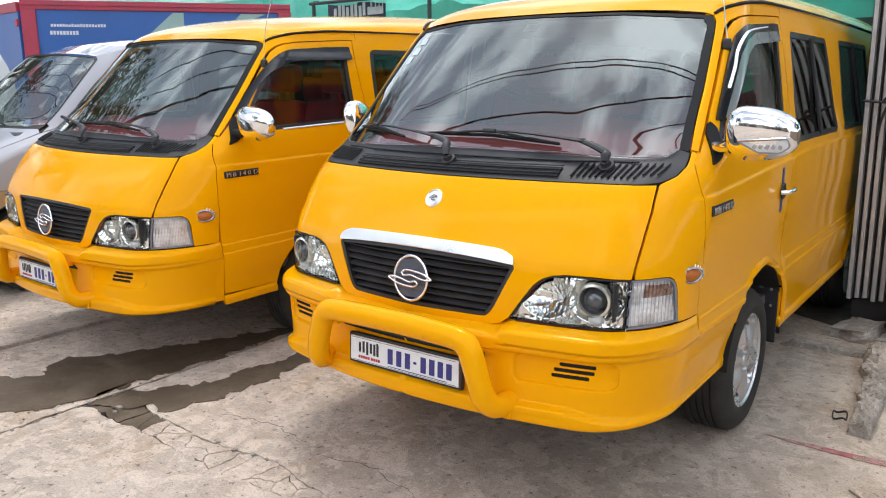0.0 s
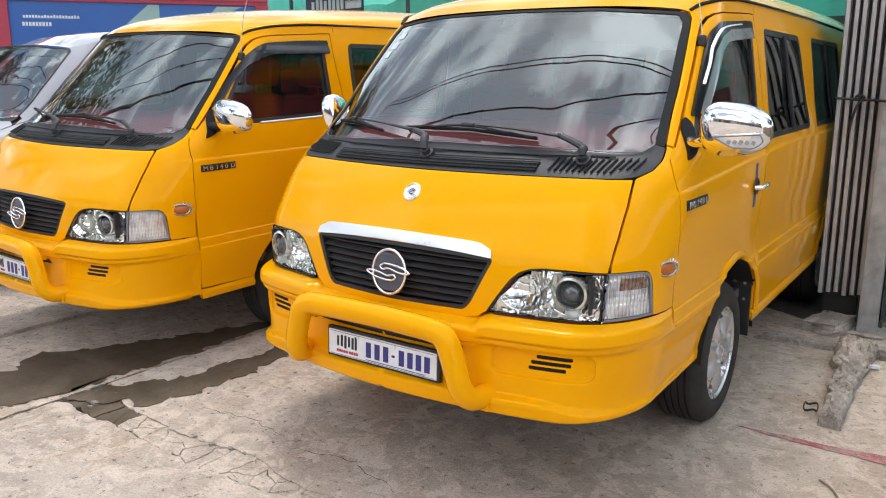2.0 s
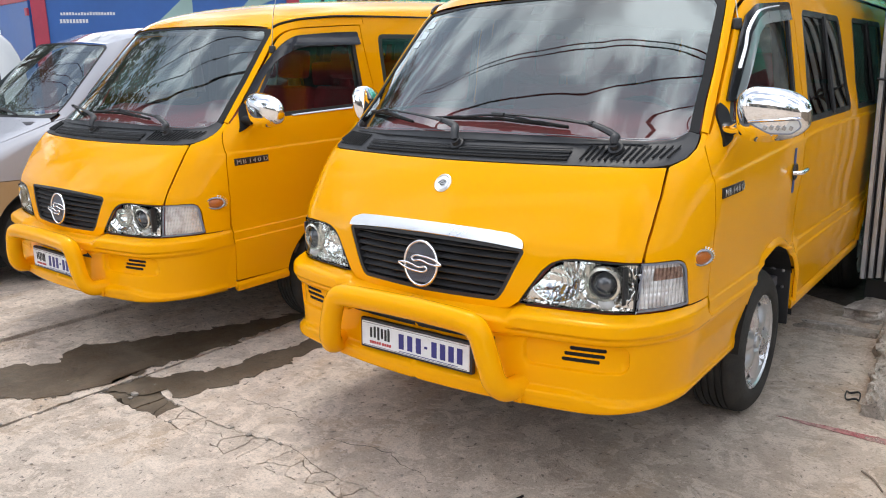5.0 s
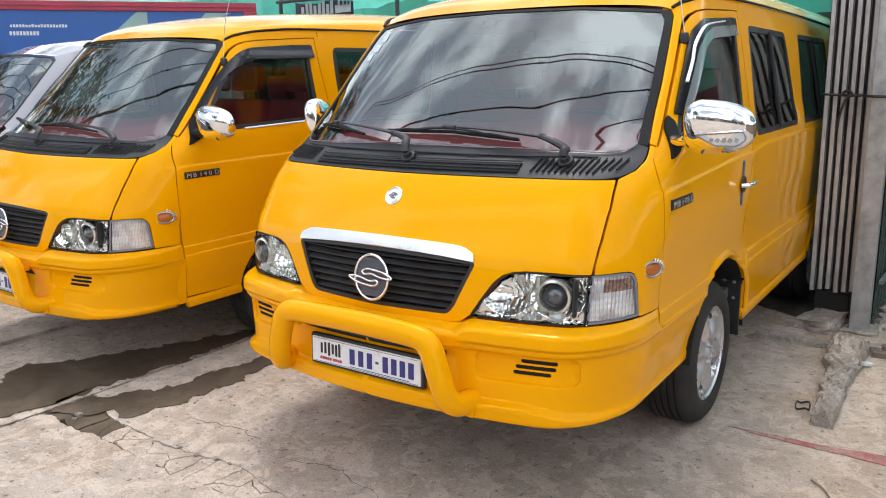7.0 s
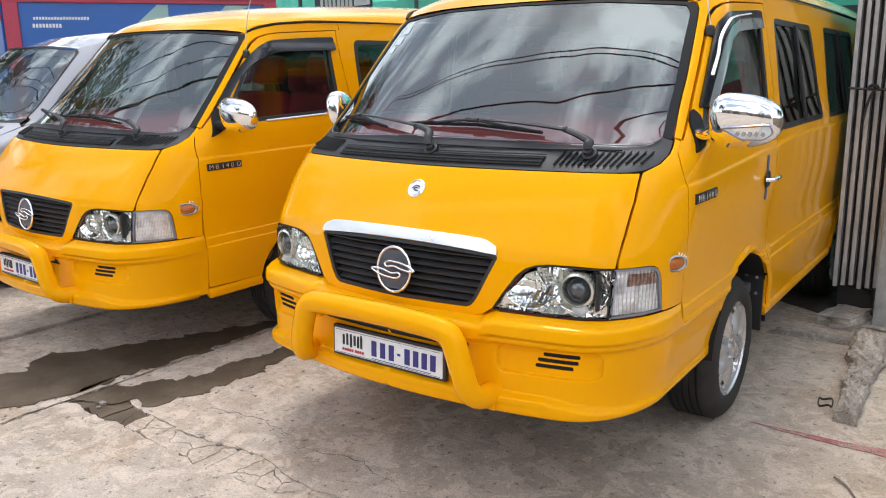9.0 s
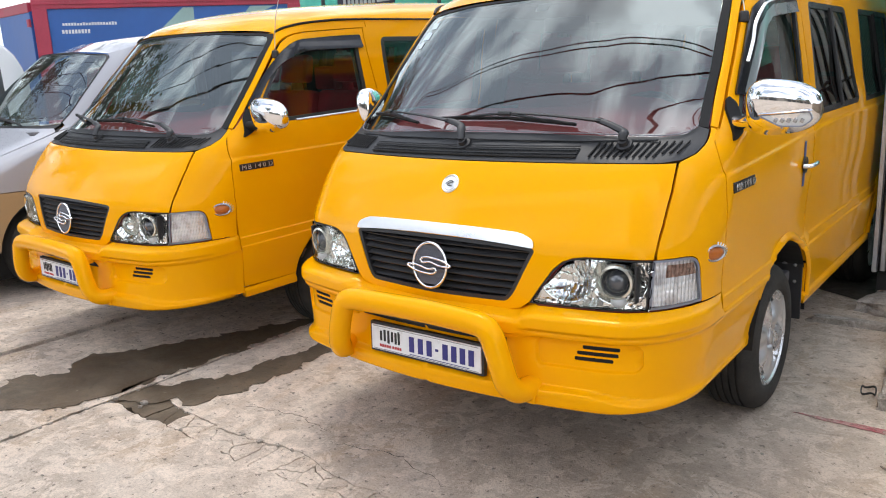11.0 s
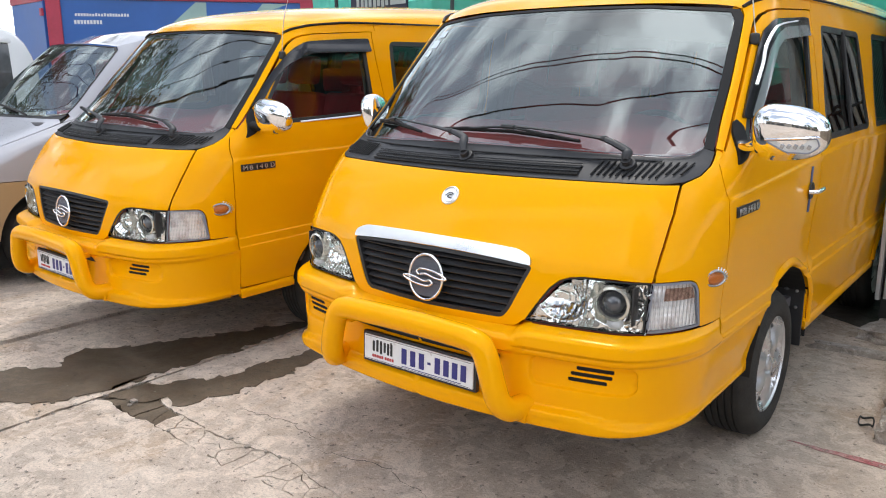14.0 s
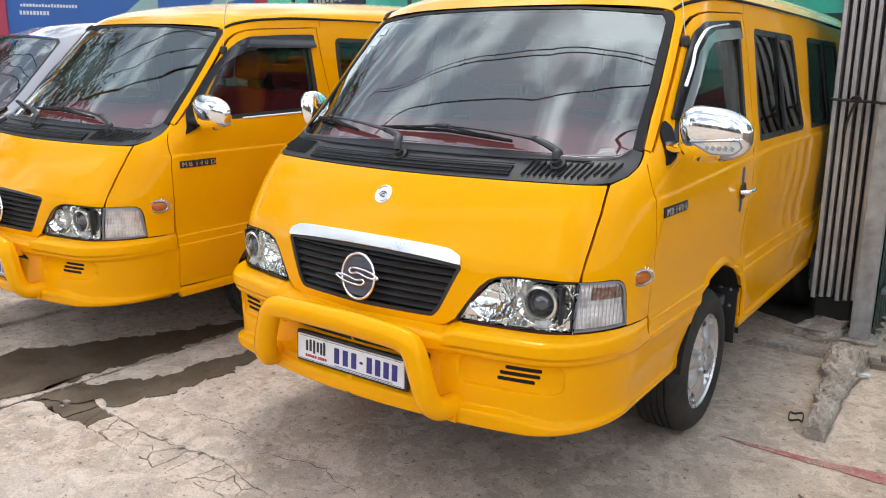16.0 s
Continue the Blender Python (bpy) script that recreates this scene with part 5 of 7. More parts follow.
def hung_cloth(parent, x, poly, n=9):
    """A narrow curtain gathered at a window: a pleated strip between two slanting edges."""
    (a0, z0), (a1, z1), (b1, w1), (b0, w0) = poly
    vs, fs = [], []
    for j in range(7):
        v_ = j / 6
        for i in range(n):
            u_ = i / (n - 1)
            y = (a0 + (a1 - a0) * u_) * (1 - v_) + (b0 + (b1 - b0) * u_) * v_
            z = (z0 + (z1 - z0) * u_) * (1 - v_) + (w0 + (w1 - w0) * u_) * v_
            vs.append((x + 0.012 * math.sin(u_ * 15) * (0.4 + 0.6 * v_), y, z))
    for j in range(6):
        for i in range(n - 1):
            a = j * n + i
            fs.append((a, a + 1, a + n + 1, a + n))
    o = mesh_ob("curtain", vs, fs, HEADLINER, parent, "white cloth curtain gathered at the window")
    m = o.modifiers.new("thickness", "SOLIDIFY")
    m.thickness = 0.003


hung_cloth(van2, -0.74, ((1.44, 1.66), (1.52, 1.66), (1.55, 1.33), (1.45, 1.33)))
hung_cloth(van2, -0.73, ((2.38, 1.64), (2.43, 1.64), (2.51, 1.22), (2.35, 1.22)))

# ---- ground ----


def concrete_mat(name, pale, dark, wet=0.0, brown_to_x=0.0):
    """Worn concrete: broad stains, flaked crust, blotches, flecks, grit, pits and a rough relief."""
    m, n, l, b = node_mat(name)
    v = coords(n, l)
    big = noise_node(n, l, v, 0.55, 7, 0.62, 0.6)
    mid = noise_node(n, l, v, 3.4, 9, 0.70, 0.5)
    crust = noise_node(n, l, v, 6.5, 10, 0.72, 0.8)
    fleck = noise_node(n, l, coords(n, l, (1, 1.6, 1)), 26, 5, 0.6, 0.4)
    grit = noise_node(n, l, v, 95, 5, 0.75)
    pits = noise_node(n, l, v, 30, 4, 0.6)
    stain = noise_node(n, l, coords(n, l, (1.7, 0.7, 1)), 1.3, 6, 0.6, 1.2)
    base = ramp(n, l, big, ((0.34, dark), (0.58, pale)))
    base = mix(n, l, ramp(n, l, mid, ((0.40, (0.38,) * 3), (0.60, (0.0,) * 3))), base, tuple(c * k for c, k in zip(dark, (0.66, 0.60, 0.54))))
    base = mix(n, l, ramp(n, l, stain, ((0.50, (0, 0, 0)), (0.66, (0.6,) * 3))), base, tuple(c * k for c, k in zip(pale, (0.76, 0.64, 0.50))))
    base = mix(n, l, ramp(n, l, crust, ((0.50, (0, 0, 0)), (0.545, (0.55,) * 3))), base, tuple(min(0.9, 1.22 * c) for c in pale))
    base = mix(n, l, ramp(n, l, fleck, ((0.575, (0, 0, 0)), (0.61, (0.28,) * 3))), base, tuple(min(0.9, 1.25 * c) for c in pale))
    spall = noise_node(n, l, v, 15, 9, 0.8, 0.3)
    base = mix(n, l, 1.0, base, ramp(n, l, spall, ((0.40, (0.84,) * 3), (0.47, (1.0,) * 3), (0.58, (1.07,) * 3))), "MULTIPLY")
    base = mix(n, l, 1.0, base, ramp(n, l, grit, ((0.40, (0.80,) * 3), (0.48, (1.0,) * 3), (0.60, (1.08,) * 3))), "MULTIPLY")
    base = mix(n, l, ramp(n, l, pits, ((0.342, (0.75,) * 3), (0.37, (0, 0, 0)))), base, tuple(0.3 * c for c in dark))
    # mixes in brown, stronger towards +x, broken up by the noise
    if brown_to_x:
        sep = n.new("ShaderNodeSeparateXYZ")
        l.new(v, sep.inputs["Vector"])
        ad = n.new("ShaderNodeMath")
        ad.operation = "MULTIPLY_ADD"
        ad.inputs[1].default_value = 0.9
        l.new(mid, ad.inputs[0])
        l.new(sep.outputs["X"], ad.inputs[2])
        gm = ramp(n, l, ad.outputs["Value"], ((0.0, (0, 0, 0)), (1.0, (brown_to_x,) * 3)))
        base = mix(n, l, gm, base, (0.30, 0.22, 0.15))
    if wet:
        wf = ramp(n, l, mid, ((0.35, (wet + 0.18,) * 3), (0.62, (wet - 0.3,) * 3)))
        base = mix(n, l, wf, base, (0.066, 0.047, 0.028))
    l.new(base, b.inputs["Base Color"])
    r = (0.82, 0.95) if not wet else (0.42, 0.78)
    l.new(ramp(n, l, mid, ((0.35, (r[0],) * 3), (0.65, (r[1],) * 3))), b.inputs["Roughness"])
    h = mix(n, l, 0.5, crust, grit)
    h = mix(n, l, 0.4, h, spall)
    bump(n, l, b, h, 0.75 if not wet else 0.35, 0.016, None if wet else grit)
    return m


CONCRETE = concrete_mat("concrete", (0.615, 0.523, 0.437), (0.44, 0.368, 0.30), 0.0, 0.2)
WET = concrete_mat("wet_concrete", (0.150, 0.116, 0.080), (0.09, 0.069, 0.047), 0.55)
DIRT = varied("dirt", (0.10, 0.085, 0.07), 0.35, 0.95, scale=3, bump_s=0.5, bump_scale=30)
RUBBLE = concrete_mat("rubble_concrete", (0.46, 0.41, 0.36), (0.29, 0.26, 0.225))
BRICK = varied("old_brick", (0.21, 0.165, 0.13), 0.3, 0.9, scale=12, bump_s=0.5)

g = mesh_ob("ground", [(-400, -400, -0.035), (400, -400, -0.035), (400, 600, -0.035), (-400, 600, -0.035)], [(0, 1, 2, 3)], DIRT, None, "", False)
tagged(g, "bare dirt under and around the parking slabs", "ground", kind="structure")
pavement = tagged(new("pavement"), "worn pale grey concrete parking slabs with cracks", "pavement", kind="structure")


def jag(a, b, n, amp, seed):
    """A broken edge from a to b."""
    out = []
    for i in range(n):
        t = i / n
        x, y = a[0] + (b[0] - a[0]) * t, a[1] + (b[1] - a[1]) * t
        k = amp * (1 if 0 < i else 0)
        o = noise.noise((x * 9 + seed, y * 9, 0)) * 0.6 + noise.noise((x * 31, y * 31 + seed, 3)) * 0.4
        p = noise.noise((x * 9, y * 9 + seed, 7)) * 0.6 + noise.noise((x * 31 + seed, y * 31, 5)) * 0.4
        out.append((x + o * k, y + p * k))
    return out


def edge_line(pts, amp, seed, per=0.03):
    out = []
    for a, b in zip(pts, pts[1:]):
        out += jag(a, b, max(1, int(math.hypot(b[0] - a[0], b[1] - a[1]) / per)), amp, seed)
    return out + [pts[-1]]


def slab(name, outline, mat, parent, top=0.0, thick=0.03, label=""):
    bm = bmesh.new()
    vs = [bm.verts.new((x, y, top)) for x, y in outline]
    bm.faces.new(vs)
    bmesh.ops.recalc_face_normals(bm, faces=bm.faces[:])
    if bm.faces[:][0].normal.z < 0:
        bmesh.ops.reverse_faces(bm, faces=bm.faces[:])
    lo = [bm.verts.new((x, y, top - thick)) for x, y in outline]
    for i in range(len(vs)):
        j = (i + 1) % len(vs)
        bm.faces.new((vs[i], vs[j], lo[j], lo[i]))
    me = bpy.data.meshes.new(name)
    bmesh.ops.triangulate(bm, faces=[f for f in bm.faces if len(f.verts) > 4])
    bm.to_mesh(me)
    bm.free()
    me.materials.append(mat)
    ob = new(name, me)
    if parent is not None:
        ob.parent = parent
    return ob


J1, J2 = -1.805, -3.03
far = 45
east = edge_line([(J1 + 0.012, far), (J1 + 0.012, 2.0), (J1 + 0.010, -0.9), (J1 - 0.03, -2.2), (J1, -far)], 0.024, 3, 0.03)
crack_a = [(J1 + 0.02, -0.14), (-1.45, -0.23), (-1.06, -0.26), (-0.87, -0.26), (-0.69, -0.22), (-0.56, -0.22), (-0.32, -0.28), (-0.10, -0.27), (0.20, -0.34), (0.42, -0.36)]
crack_b = [(J1 + 0.05, -0.38), (-1.29, -0.39), (-0.98, -0.40), (-0.66, -0.41), (-0.48, -0.40), (-0.25, -0.37), (0.10, -0.40), (0.42, -0.42)]
ea = edge_line(crack_a, 0.035, 11, 0.022)
eb = edge_line(crack_b, 0.035, 19, 0.022)
up = [q for q in east if q[1] > crack_a[0][1]]
dn = [q for q in east if q[1] < crack_b[0][1]]
# north and south slabs of the near bay, the broken strip between them
slab("slab", up + ea + [(far, -0.36), (far, far)], CONCRETE, pavement)
slab("slab", [(x, y - 0.002 - 0.006 * noise.noise((x * 6, y * 6, 1))) for x, y in eb] + [(far, -0.42), (far, -far)] + dn[::-1], CONCRETE, pavement)


def line_at(pts, x):
    for (a, b), (c, d) in zip(pts, pts[1:]):
        if a <= x <= c:
            return b + (d - b) * (x - a) / max(1e-6, c - a)
    return pts[0][1] if x < pts[0][0] else pts[-1][1]


def clip(poly, px, py, nx, ny):
    """The part of a convex polygon on the side of (px, py) away from the normal."""
    out = []
    for i, b in enumerate(poly):
        a = poly[i - 1]
        da, db = (a[0] - px) * nx + (a[1] - py) * ny, (b[0] - px) * nx + (b[1] - py) * ny
        if (da < 0) != (db < 0):
            t = da / (da - db)
            out.append((a[0] + (b[0] - a[0]) * t, a[1] + (b[1] - a[1]) * t))
        if db < 0:
            out.append(b)
    return out


rc = random.Random(8)
seeds = []
for k in range(34):
    seeds.append((-1.76 + 2.2 * (max(0.0, k + rc.uniform(-0.4, 0.4)) / 33) ** 0.8, rc.uniform(0.01, 0.14)))
for i, (sx, sy) in enumerate(seeds):
    cell = [(J1 + 0.03, 0.0), (0.42, 0.0), (0.42, 0.15), (J1 + 0.03, 0.15)]
    for j, (qx, qy) in enumerate(seeds):
        if j != i:
            cell = clip(cell, (sx + qx) / 2, (sy + qy) / 2, qx - sx, qy - sy)
    if len(cell) < 3:
        continue
    cell = grown(cell, -0.0012 - 0.0014 * rc.random())
    ring = edge_line(cell + cell[:1], 0.026, 40, 0.012)[:-1]
    out = []
    for x, v_ in ring:
        ya, yb = line_at(ea, x) - 0.0015, line_at(eb, x) + 0.001
        out.append((x, yb + (ya - yb) * min(1, max(0, v_ / 0.15))))
    slab("slab_fragment", out, WET if sx < -1.34 else CONCRETE, pavement, -0.001 - 0.006 * rc.random())
slab("slab_fragment", [(0.43, -0.362), (far, -0.365), (far, -0.415), (0.43, -0.418)], CONCRETE, pavement, -0.0005)
# middle bay and the next one
mid_e = edge_line([(J1 - 0.018, far), (J1 - 0.018, 2.0), (J1 - 0.022, -0.9), (J1 - 0.06, -2.2), (J1 - 0.03, -far)], 0.022, 5, 0.03)
mid_w = edge_line([(J2 + 0.022, -far), (J2 + 0.032, 0.0), (J2 + 0.02, 2.0), (J2 + 0.02, far)], 0.014, 7, 0.035)
slab("slab", mid_e + mid_w, CONCRETE, pavement, -0.004)
slab("joint_strip", [(x + 0.020, y) for x, y in mid_e] + [(x - 0.014, y) for x, y in east[::-1]], RUBBLE, pavement, -0.007)
west = edge_line([(J2 - 0.016, far), (J2 - 0.024, 0.0), (J2 - 0.026, -far)], 0.014, 9, 0.035)
slab("slab", west + [(-far, -far), (-far, far)], CONCRETE, pavement, 0.003)


def stain(name, outline, mat, label, amp=0.05, per=0.03, z=0.003, seed=1):
    ol = edge_line(outline + outline[:1], amp, seed, per)[:-1]
    ob = slab(name, ol, mat, None, z, 0.002)
    return tagged(ob, label, "stain")


stain("wet_stain", [(-2.55, -0.52), (-2.38, -0.33), (-2.52, -0.13), (-2.46, 0.0), (-2.28, 0.28), (-2.14, 0.54), (-2.03, 0.86), (-1.90, 1.25), (-1.832, 1.2), (-1.832, 0.5), (-1.84, 0.0), (-1.86, -0.31), (-1.93, -0.56), (-2.05, -0.67), (-2.3, -0.85)], WET, "dark damp water stain on the concrete", 0.11, 0.022, 0.0015, 4)
stain("wet_stain", [(-1.785, -0.38), (-1.785, -0.15), (-1.66, 0.01), (-1.53, 0.2), (-1.52, 0.42), (-1.50, 0.85), (-1.40, 0.95), (-1.33, 0.6), (-1.31, 0.17), (-1.36, -0.10), (-1.40, -0.20), (-1.55, -0.225)], WET, "dark damp water stain on the concrete", 0.10, 0.022, 0.004, 6)

def hairline(pts, width, seed):
    """A fine crack: a thin dark broken line in the slab."""
    mid = edge_line(pts, 0.05, seed, 0.02)
    n_ = len(mid)
    w = [width * (0.35 + 0.65 * abs(noise.noise((x * 11, y * 11, seed)))) * math.sin(math.pi * (i + 0.5) / n_) ** 0.5 for i, (x, y) in enumerate(mid)]
    loop_ = [(x, y + w_) for (x, y), w_ in zip(mid, w)] + [(x, y - w_) for (x, y), w_ in zip(mid[::-1], w[::-1])]
    slab("hairline_crack", loop_, DIRT, pavement, 0.0012, 0.001)


for i, (line, wd_) in enumerate(((((-1.15, -0.05), (-0.9, 0.02), (-0.6, -0.02)), 0.003), (((-0.55, -0.08), (-0.2, -0.02), (0.1, -0.10)), 0.0025), (((0.25, -0.15), (0.6, -0.28), (1.0, -0.22)), 0.0022))):
    hairline(line, wd_, 70 + i)


def faded_paint(name, col):
    """Thin paint worn through to the concrete."""
    m, n, l, b = node_mat(name)
    v = coords(n, l)
    a = noise_node(n, l, v, 14, 7, 0.7)
    g_ = noise_node(n, l, v, 90, 4, 0.7)
    c = mix(n, l, ramp(n, l, a, ((0.38, (0.25,) * 3), (0.62, (0.95,) * 3))), (0.46, 0.36, 0.31), col)
    l.new(mix(n, l, 1.0, c, ramp(n, l, g_, ((0.3, (0.65,) * 3), (0.6, (1, 1, 1)))), "MULTIPLY"), b.inputs["Base Color"])
    b.inputs["Roughness"].default_value = 0.9
    e_ = noise_node(n, l, v, 24, 8, 0.75)
    l.new(ramp(n, l, e_, ((0.36, (0.25,) * 3), (0.50, (0.95,) * 3))), b.inputs["Alpha"])
    bump(n, l, b, g_, 0.4)
    return m


RED_LINE = faded_paint("red_spray_paint", (0.42, 0.10, 0.11))
stain("painted_line", [(1.0, 1.238), (1.1, 1.252), (1.4, 1.268), (1.7, 1.305), (2.2, 1.35), (2.2, 1.23), (1.7, 1.21), (1.4, 1.215), (1.1, 1.225)], RED_LINE, "faded red painted line on the concrete", 0.016, 0.02, 0.004, 12)


def rock(name, size, seed, mat, label, at, rough=0.22, cat="rubble", sub=3):
    """A broken lump: a squared block with chipped, uneven faces."""
    bm = bmesh.new()
    bmesh.ops.create_cube(bm, size=1.0)
    bmesh.ops.subdivide_edges(bm, edges=bm.edges[:], cuts=2 ** sub - 1, use_grid_fill=True)
    for q in bm.verts:
        p = q.co.copy()
        d = noise.noise(p * 2.1 + Vector((seed, 0, 0))) * rough + noise.noise(p * 6 + Vector((0, seed, 0))) * rough * 0.35 + noise.noise(p * 16 + Vector((0, seed, 9))) * rough * 0.10
        k = 1 - 0.16 * max(0, p.length - 0.5)
        q.co = Vector((p.x * size[0], p.y * size[1], p.z * size[2])) * k * (1 + d)
    o = part(name, bm, mat, None, "", True, 28)
    o.matrix_basis = at
    return tagged(o, label, cat)


rock("concrete_chunk", (0.22, 0.27, 0.10), 2, RUBBLE, "broken concrete slab lying beside the fence post", pose(1.085, 3.0, 0.03, 4, -6, -18), 0.22, sub=4)
rock("concrete_chunk", (0.50, 0.07, 0.045), 5, RUBBLE, "long low ridge of broken concrete on the ground", pose(1.02, 2.61, 0.012, 0, 0, 3), 0.25)
# broken kerb: lumpy, tapering
bm = bmesh.new()
rings = []
for i in range(64):
    t = i / 63
    y = 1.46 + 1.22 * t
    cx = 1.345 - 0.055 * t + 0.02 * noise.noise((t * 6, 0, 2))
    hw = (0.045 + 0.03 * t + 0.022 * step01((t - 0.55) / 0.15)) * (1 + 0.2 * noise.noise((t * 9, 3, 0)))
    hh = (0.075 + 0.05 * step01((t - 0.6) / 0.2) - 0.05 * step01((t - 0.93) / 0.07)) * (1 + 0.25 * noise.noise((t * 8, 7, 0)))
    ring = []
    for k in range(25):
        a = math.pi * k / 24
        c, s_ = math.cos(a), math.sin(a)
        w = 1 + 0.20 * noise.noise((c * 3 + t * 22, s_ * 3, 5)) + 0.16 * noise.noise((c * 9, s_ * 9, t * 60)) + 0.10 * noise.noise((c * 20, s_ * 20, t * 140))
        sq = (abs(c) ** 4 + abs(s_) ** 4) ** -0.25
        ring.append(bm.verts.new((cx + hw * c * sq * w, y, -0.01 + hh * s_ * sq * w)))
    rings.append(ring)
for a, b in zip(rings, rings[1:]):
    for k in range(24):
        bm.faces.new((a[k], a[k + 1], b[k + 1], b[k]))
bm.faces.new(rings[0])
bm.faces.new(rings[-1])
tagged(part("kerb_piece", bm, RUBBLE, None, "", True, 35), "broken lumpy grey concrete kerb piece on the ground", "kerb")
for i, (x, y, a) in enumerate(((1.40, 2.68, 4), (1.50, 2.71, 8))):
    rock("brick", (0.10, 0.06, 0.05), 20 + i, RUBBLE if i == 0 else BRICK, "old mortar-covered brick set in the ground", pose(x, y, 0.012, 0, 0, a), 0.08, "brick", 2)
rock("brick", (0.11, 0.06, 0.04), 27, BRICK, "old red-brown brick lying by broken concrete", pose(1.47, 2.60, 0.01, 0, 0, 6), 0.08, "brick", 2)
rnd = random.Random(4)
for i in range(26):
    x, y, s_ = rnd.uniform(1.36, 1.75), rnd.uniform(2.9, 5.2), rnd.uniform(0.015, 0.05)
    rock("rubble_stone", (s_ * 1.5, s_, s_ * 0.6), i * 1.7, RUBBLE, "small lump of broken concrete on the ground", pose(x, y, s_ * 0.2, 0, 0, rnd.uniform(0, 180)), 0.3, "stone", 2)
for i in range(70):
    x, y, s_ = rnd.uniform(-2.2, 1.8), rnd.uniform(-0.95, 1.2), rnd.uniform(0.003, 0.008)
    rock("pebble", (s_ * 1.6, s_, s_ * 0.8), i * 2.3, RUBBLE, "small loose grey pebble on the concrete", pose(x, y, s_ * 0.3, 0, 0, rnd.uniform(0, 180)), 0.3, "pebble", 1)
for i in range(30):
    y = -1.1 + 0.085 * i + rnd.uniform(-0.03, 0.03)
    s_ = rnd.uniform(0.006, 0.016)
    rock("concrete_chip", (s_ * 1.5, s_ * 1.1, s_ * 0.6), 90 + i * 1.3, RUBBLE, "loose chip of concrete in the slab joint", pose(J1 + rnd.uniform(-0.03, 0.02), y, s_ * 0.1, 0, 0, rnd.uniform(0, 180)), 0.3, "chip", 1)
for i, (x, y, s_) in enumerate(((-1.62, -0.30, 0.022), (-1.60, -0.335, 0.012), (-0.80, -0.255, 0.015), (-0.70, -0.235, 0.012), (-0.62, -0.23, 0.012), (-1.20, -0.38, 0.010), (-0.92, -0.25, 0.012))):
    rock("concrete_chip", (s_ * 1.7, s_, s_ * 0.6), 60 + i * 2.1, RUBBLE, "loose chip of concrete beside a crack", pose(x, y, s_ * 0.2, 0, 0, 40 * i), 0.3, "chip", 2)
PAPER = varied("white_paper", (0.72, 0.72, 0.70), 0.1, 0.8)
rock("paper_scrap", (0.055, 0.035, 0.018), 33, PAPER, "crumpled white paper scrap on the ground", pose(1.41, 2.40, 0.012, 0, 0, 10), 0.5, "litter", 3)
rock("paper_scrap", (0.04, 0.03, 0.015), 37, PAPER, "crumpled white paper scrap on the ground", pose(1.47, 3.13, 0.02, 0, 0, 30), 0.5, "litter", 3)
loop = [(0.07 * math.cos(t) * (1 + 0.2 * math.sin(2 * t)), 0.085 * math.sin(t), 0.012 + 0.010 * math.sin(3 * t)) for t in (2 * math.pi * k / 30 * 1.6 for k in range(31))]
o = tagged(part("cable_loop", tube(smooth_path(loop, 2), 0.007, 6), BLACK_PLASTIC, None, "", True, 60), "loop of black cable lying on the concrete", "cable")
o.matrix_basis = pose(1.235, 1.64, 0.002, 0, 0, 20) @ Matrix.Diagonal((0.45, 0.62, 0.8, 1))
o = tagged(part("twig", tube(smooth_path([(0, 0, 0.005), (0.05, -0.05, 0.008), (0.09, -0.12, 0.005)], 4), 0.004, 5), BRICK, None, "", True, 60), "thin dry twig lying on the concrete", "twig")
o.matrix_basis = pose(1.40, 0.92, 0)
o = tagged(part("twig", tube([(0, 0, 0.006), (0.02, 0.06, 0.008)], 0.005, 5), DARK, None, "", True, 60), "short dark stick lying on the concrete", "twig")
o.matrix_basis = pose(0.42, -0.05, 0)

# ---- fence: post, tied corrugated sheets, green sheeting with rails ----
STEEL = varied("galvanised_steel", (0.40, 0.41, 0.41), 0.3, 0.5, 0.35, scale=11, bump_s=0.1, bump_scale=60)
ZINC = varied("weathered_zinc", (0.50, 0.49, 0.49), 0.25, 0.62, 0.1, scale=4)
SHED_DARK = varied("matt_near_black", (0.035, 0.032, 0.03), 0.3, 0.8, scale=6)
GREEN_SHEET = varied("green_sheeting", (0.028, 0.062, 0.054), 0.35, 0.6, scale=3)
RAIL_GREY = varied("grey_rail", (0.20, 0.22, 0.22), 0.3, 0.6, 0.2, scale=6)
post_ = thing("fence_post", "square galvanised steel fence post set in concrete", "post", at=pose(1.24, 2.99, 0))
part("shaft", box((0, 0, -0.03), (0.105, 0.105, 3.2), 0.008), STEEL, post_)
rock("post_footing", (0.2, 0.2, 0.03), 44, RUBBLE, "rough mortar footing round the fence post", pose(1.29, 3.05, 0.005), 0.2, "footing")


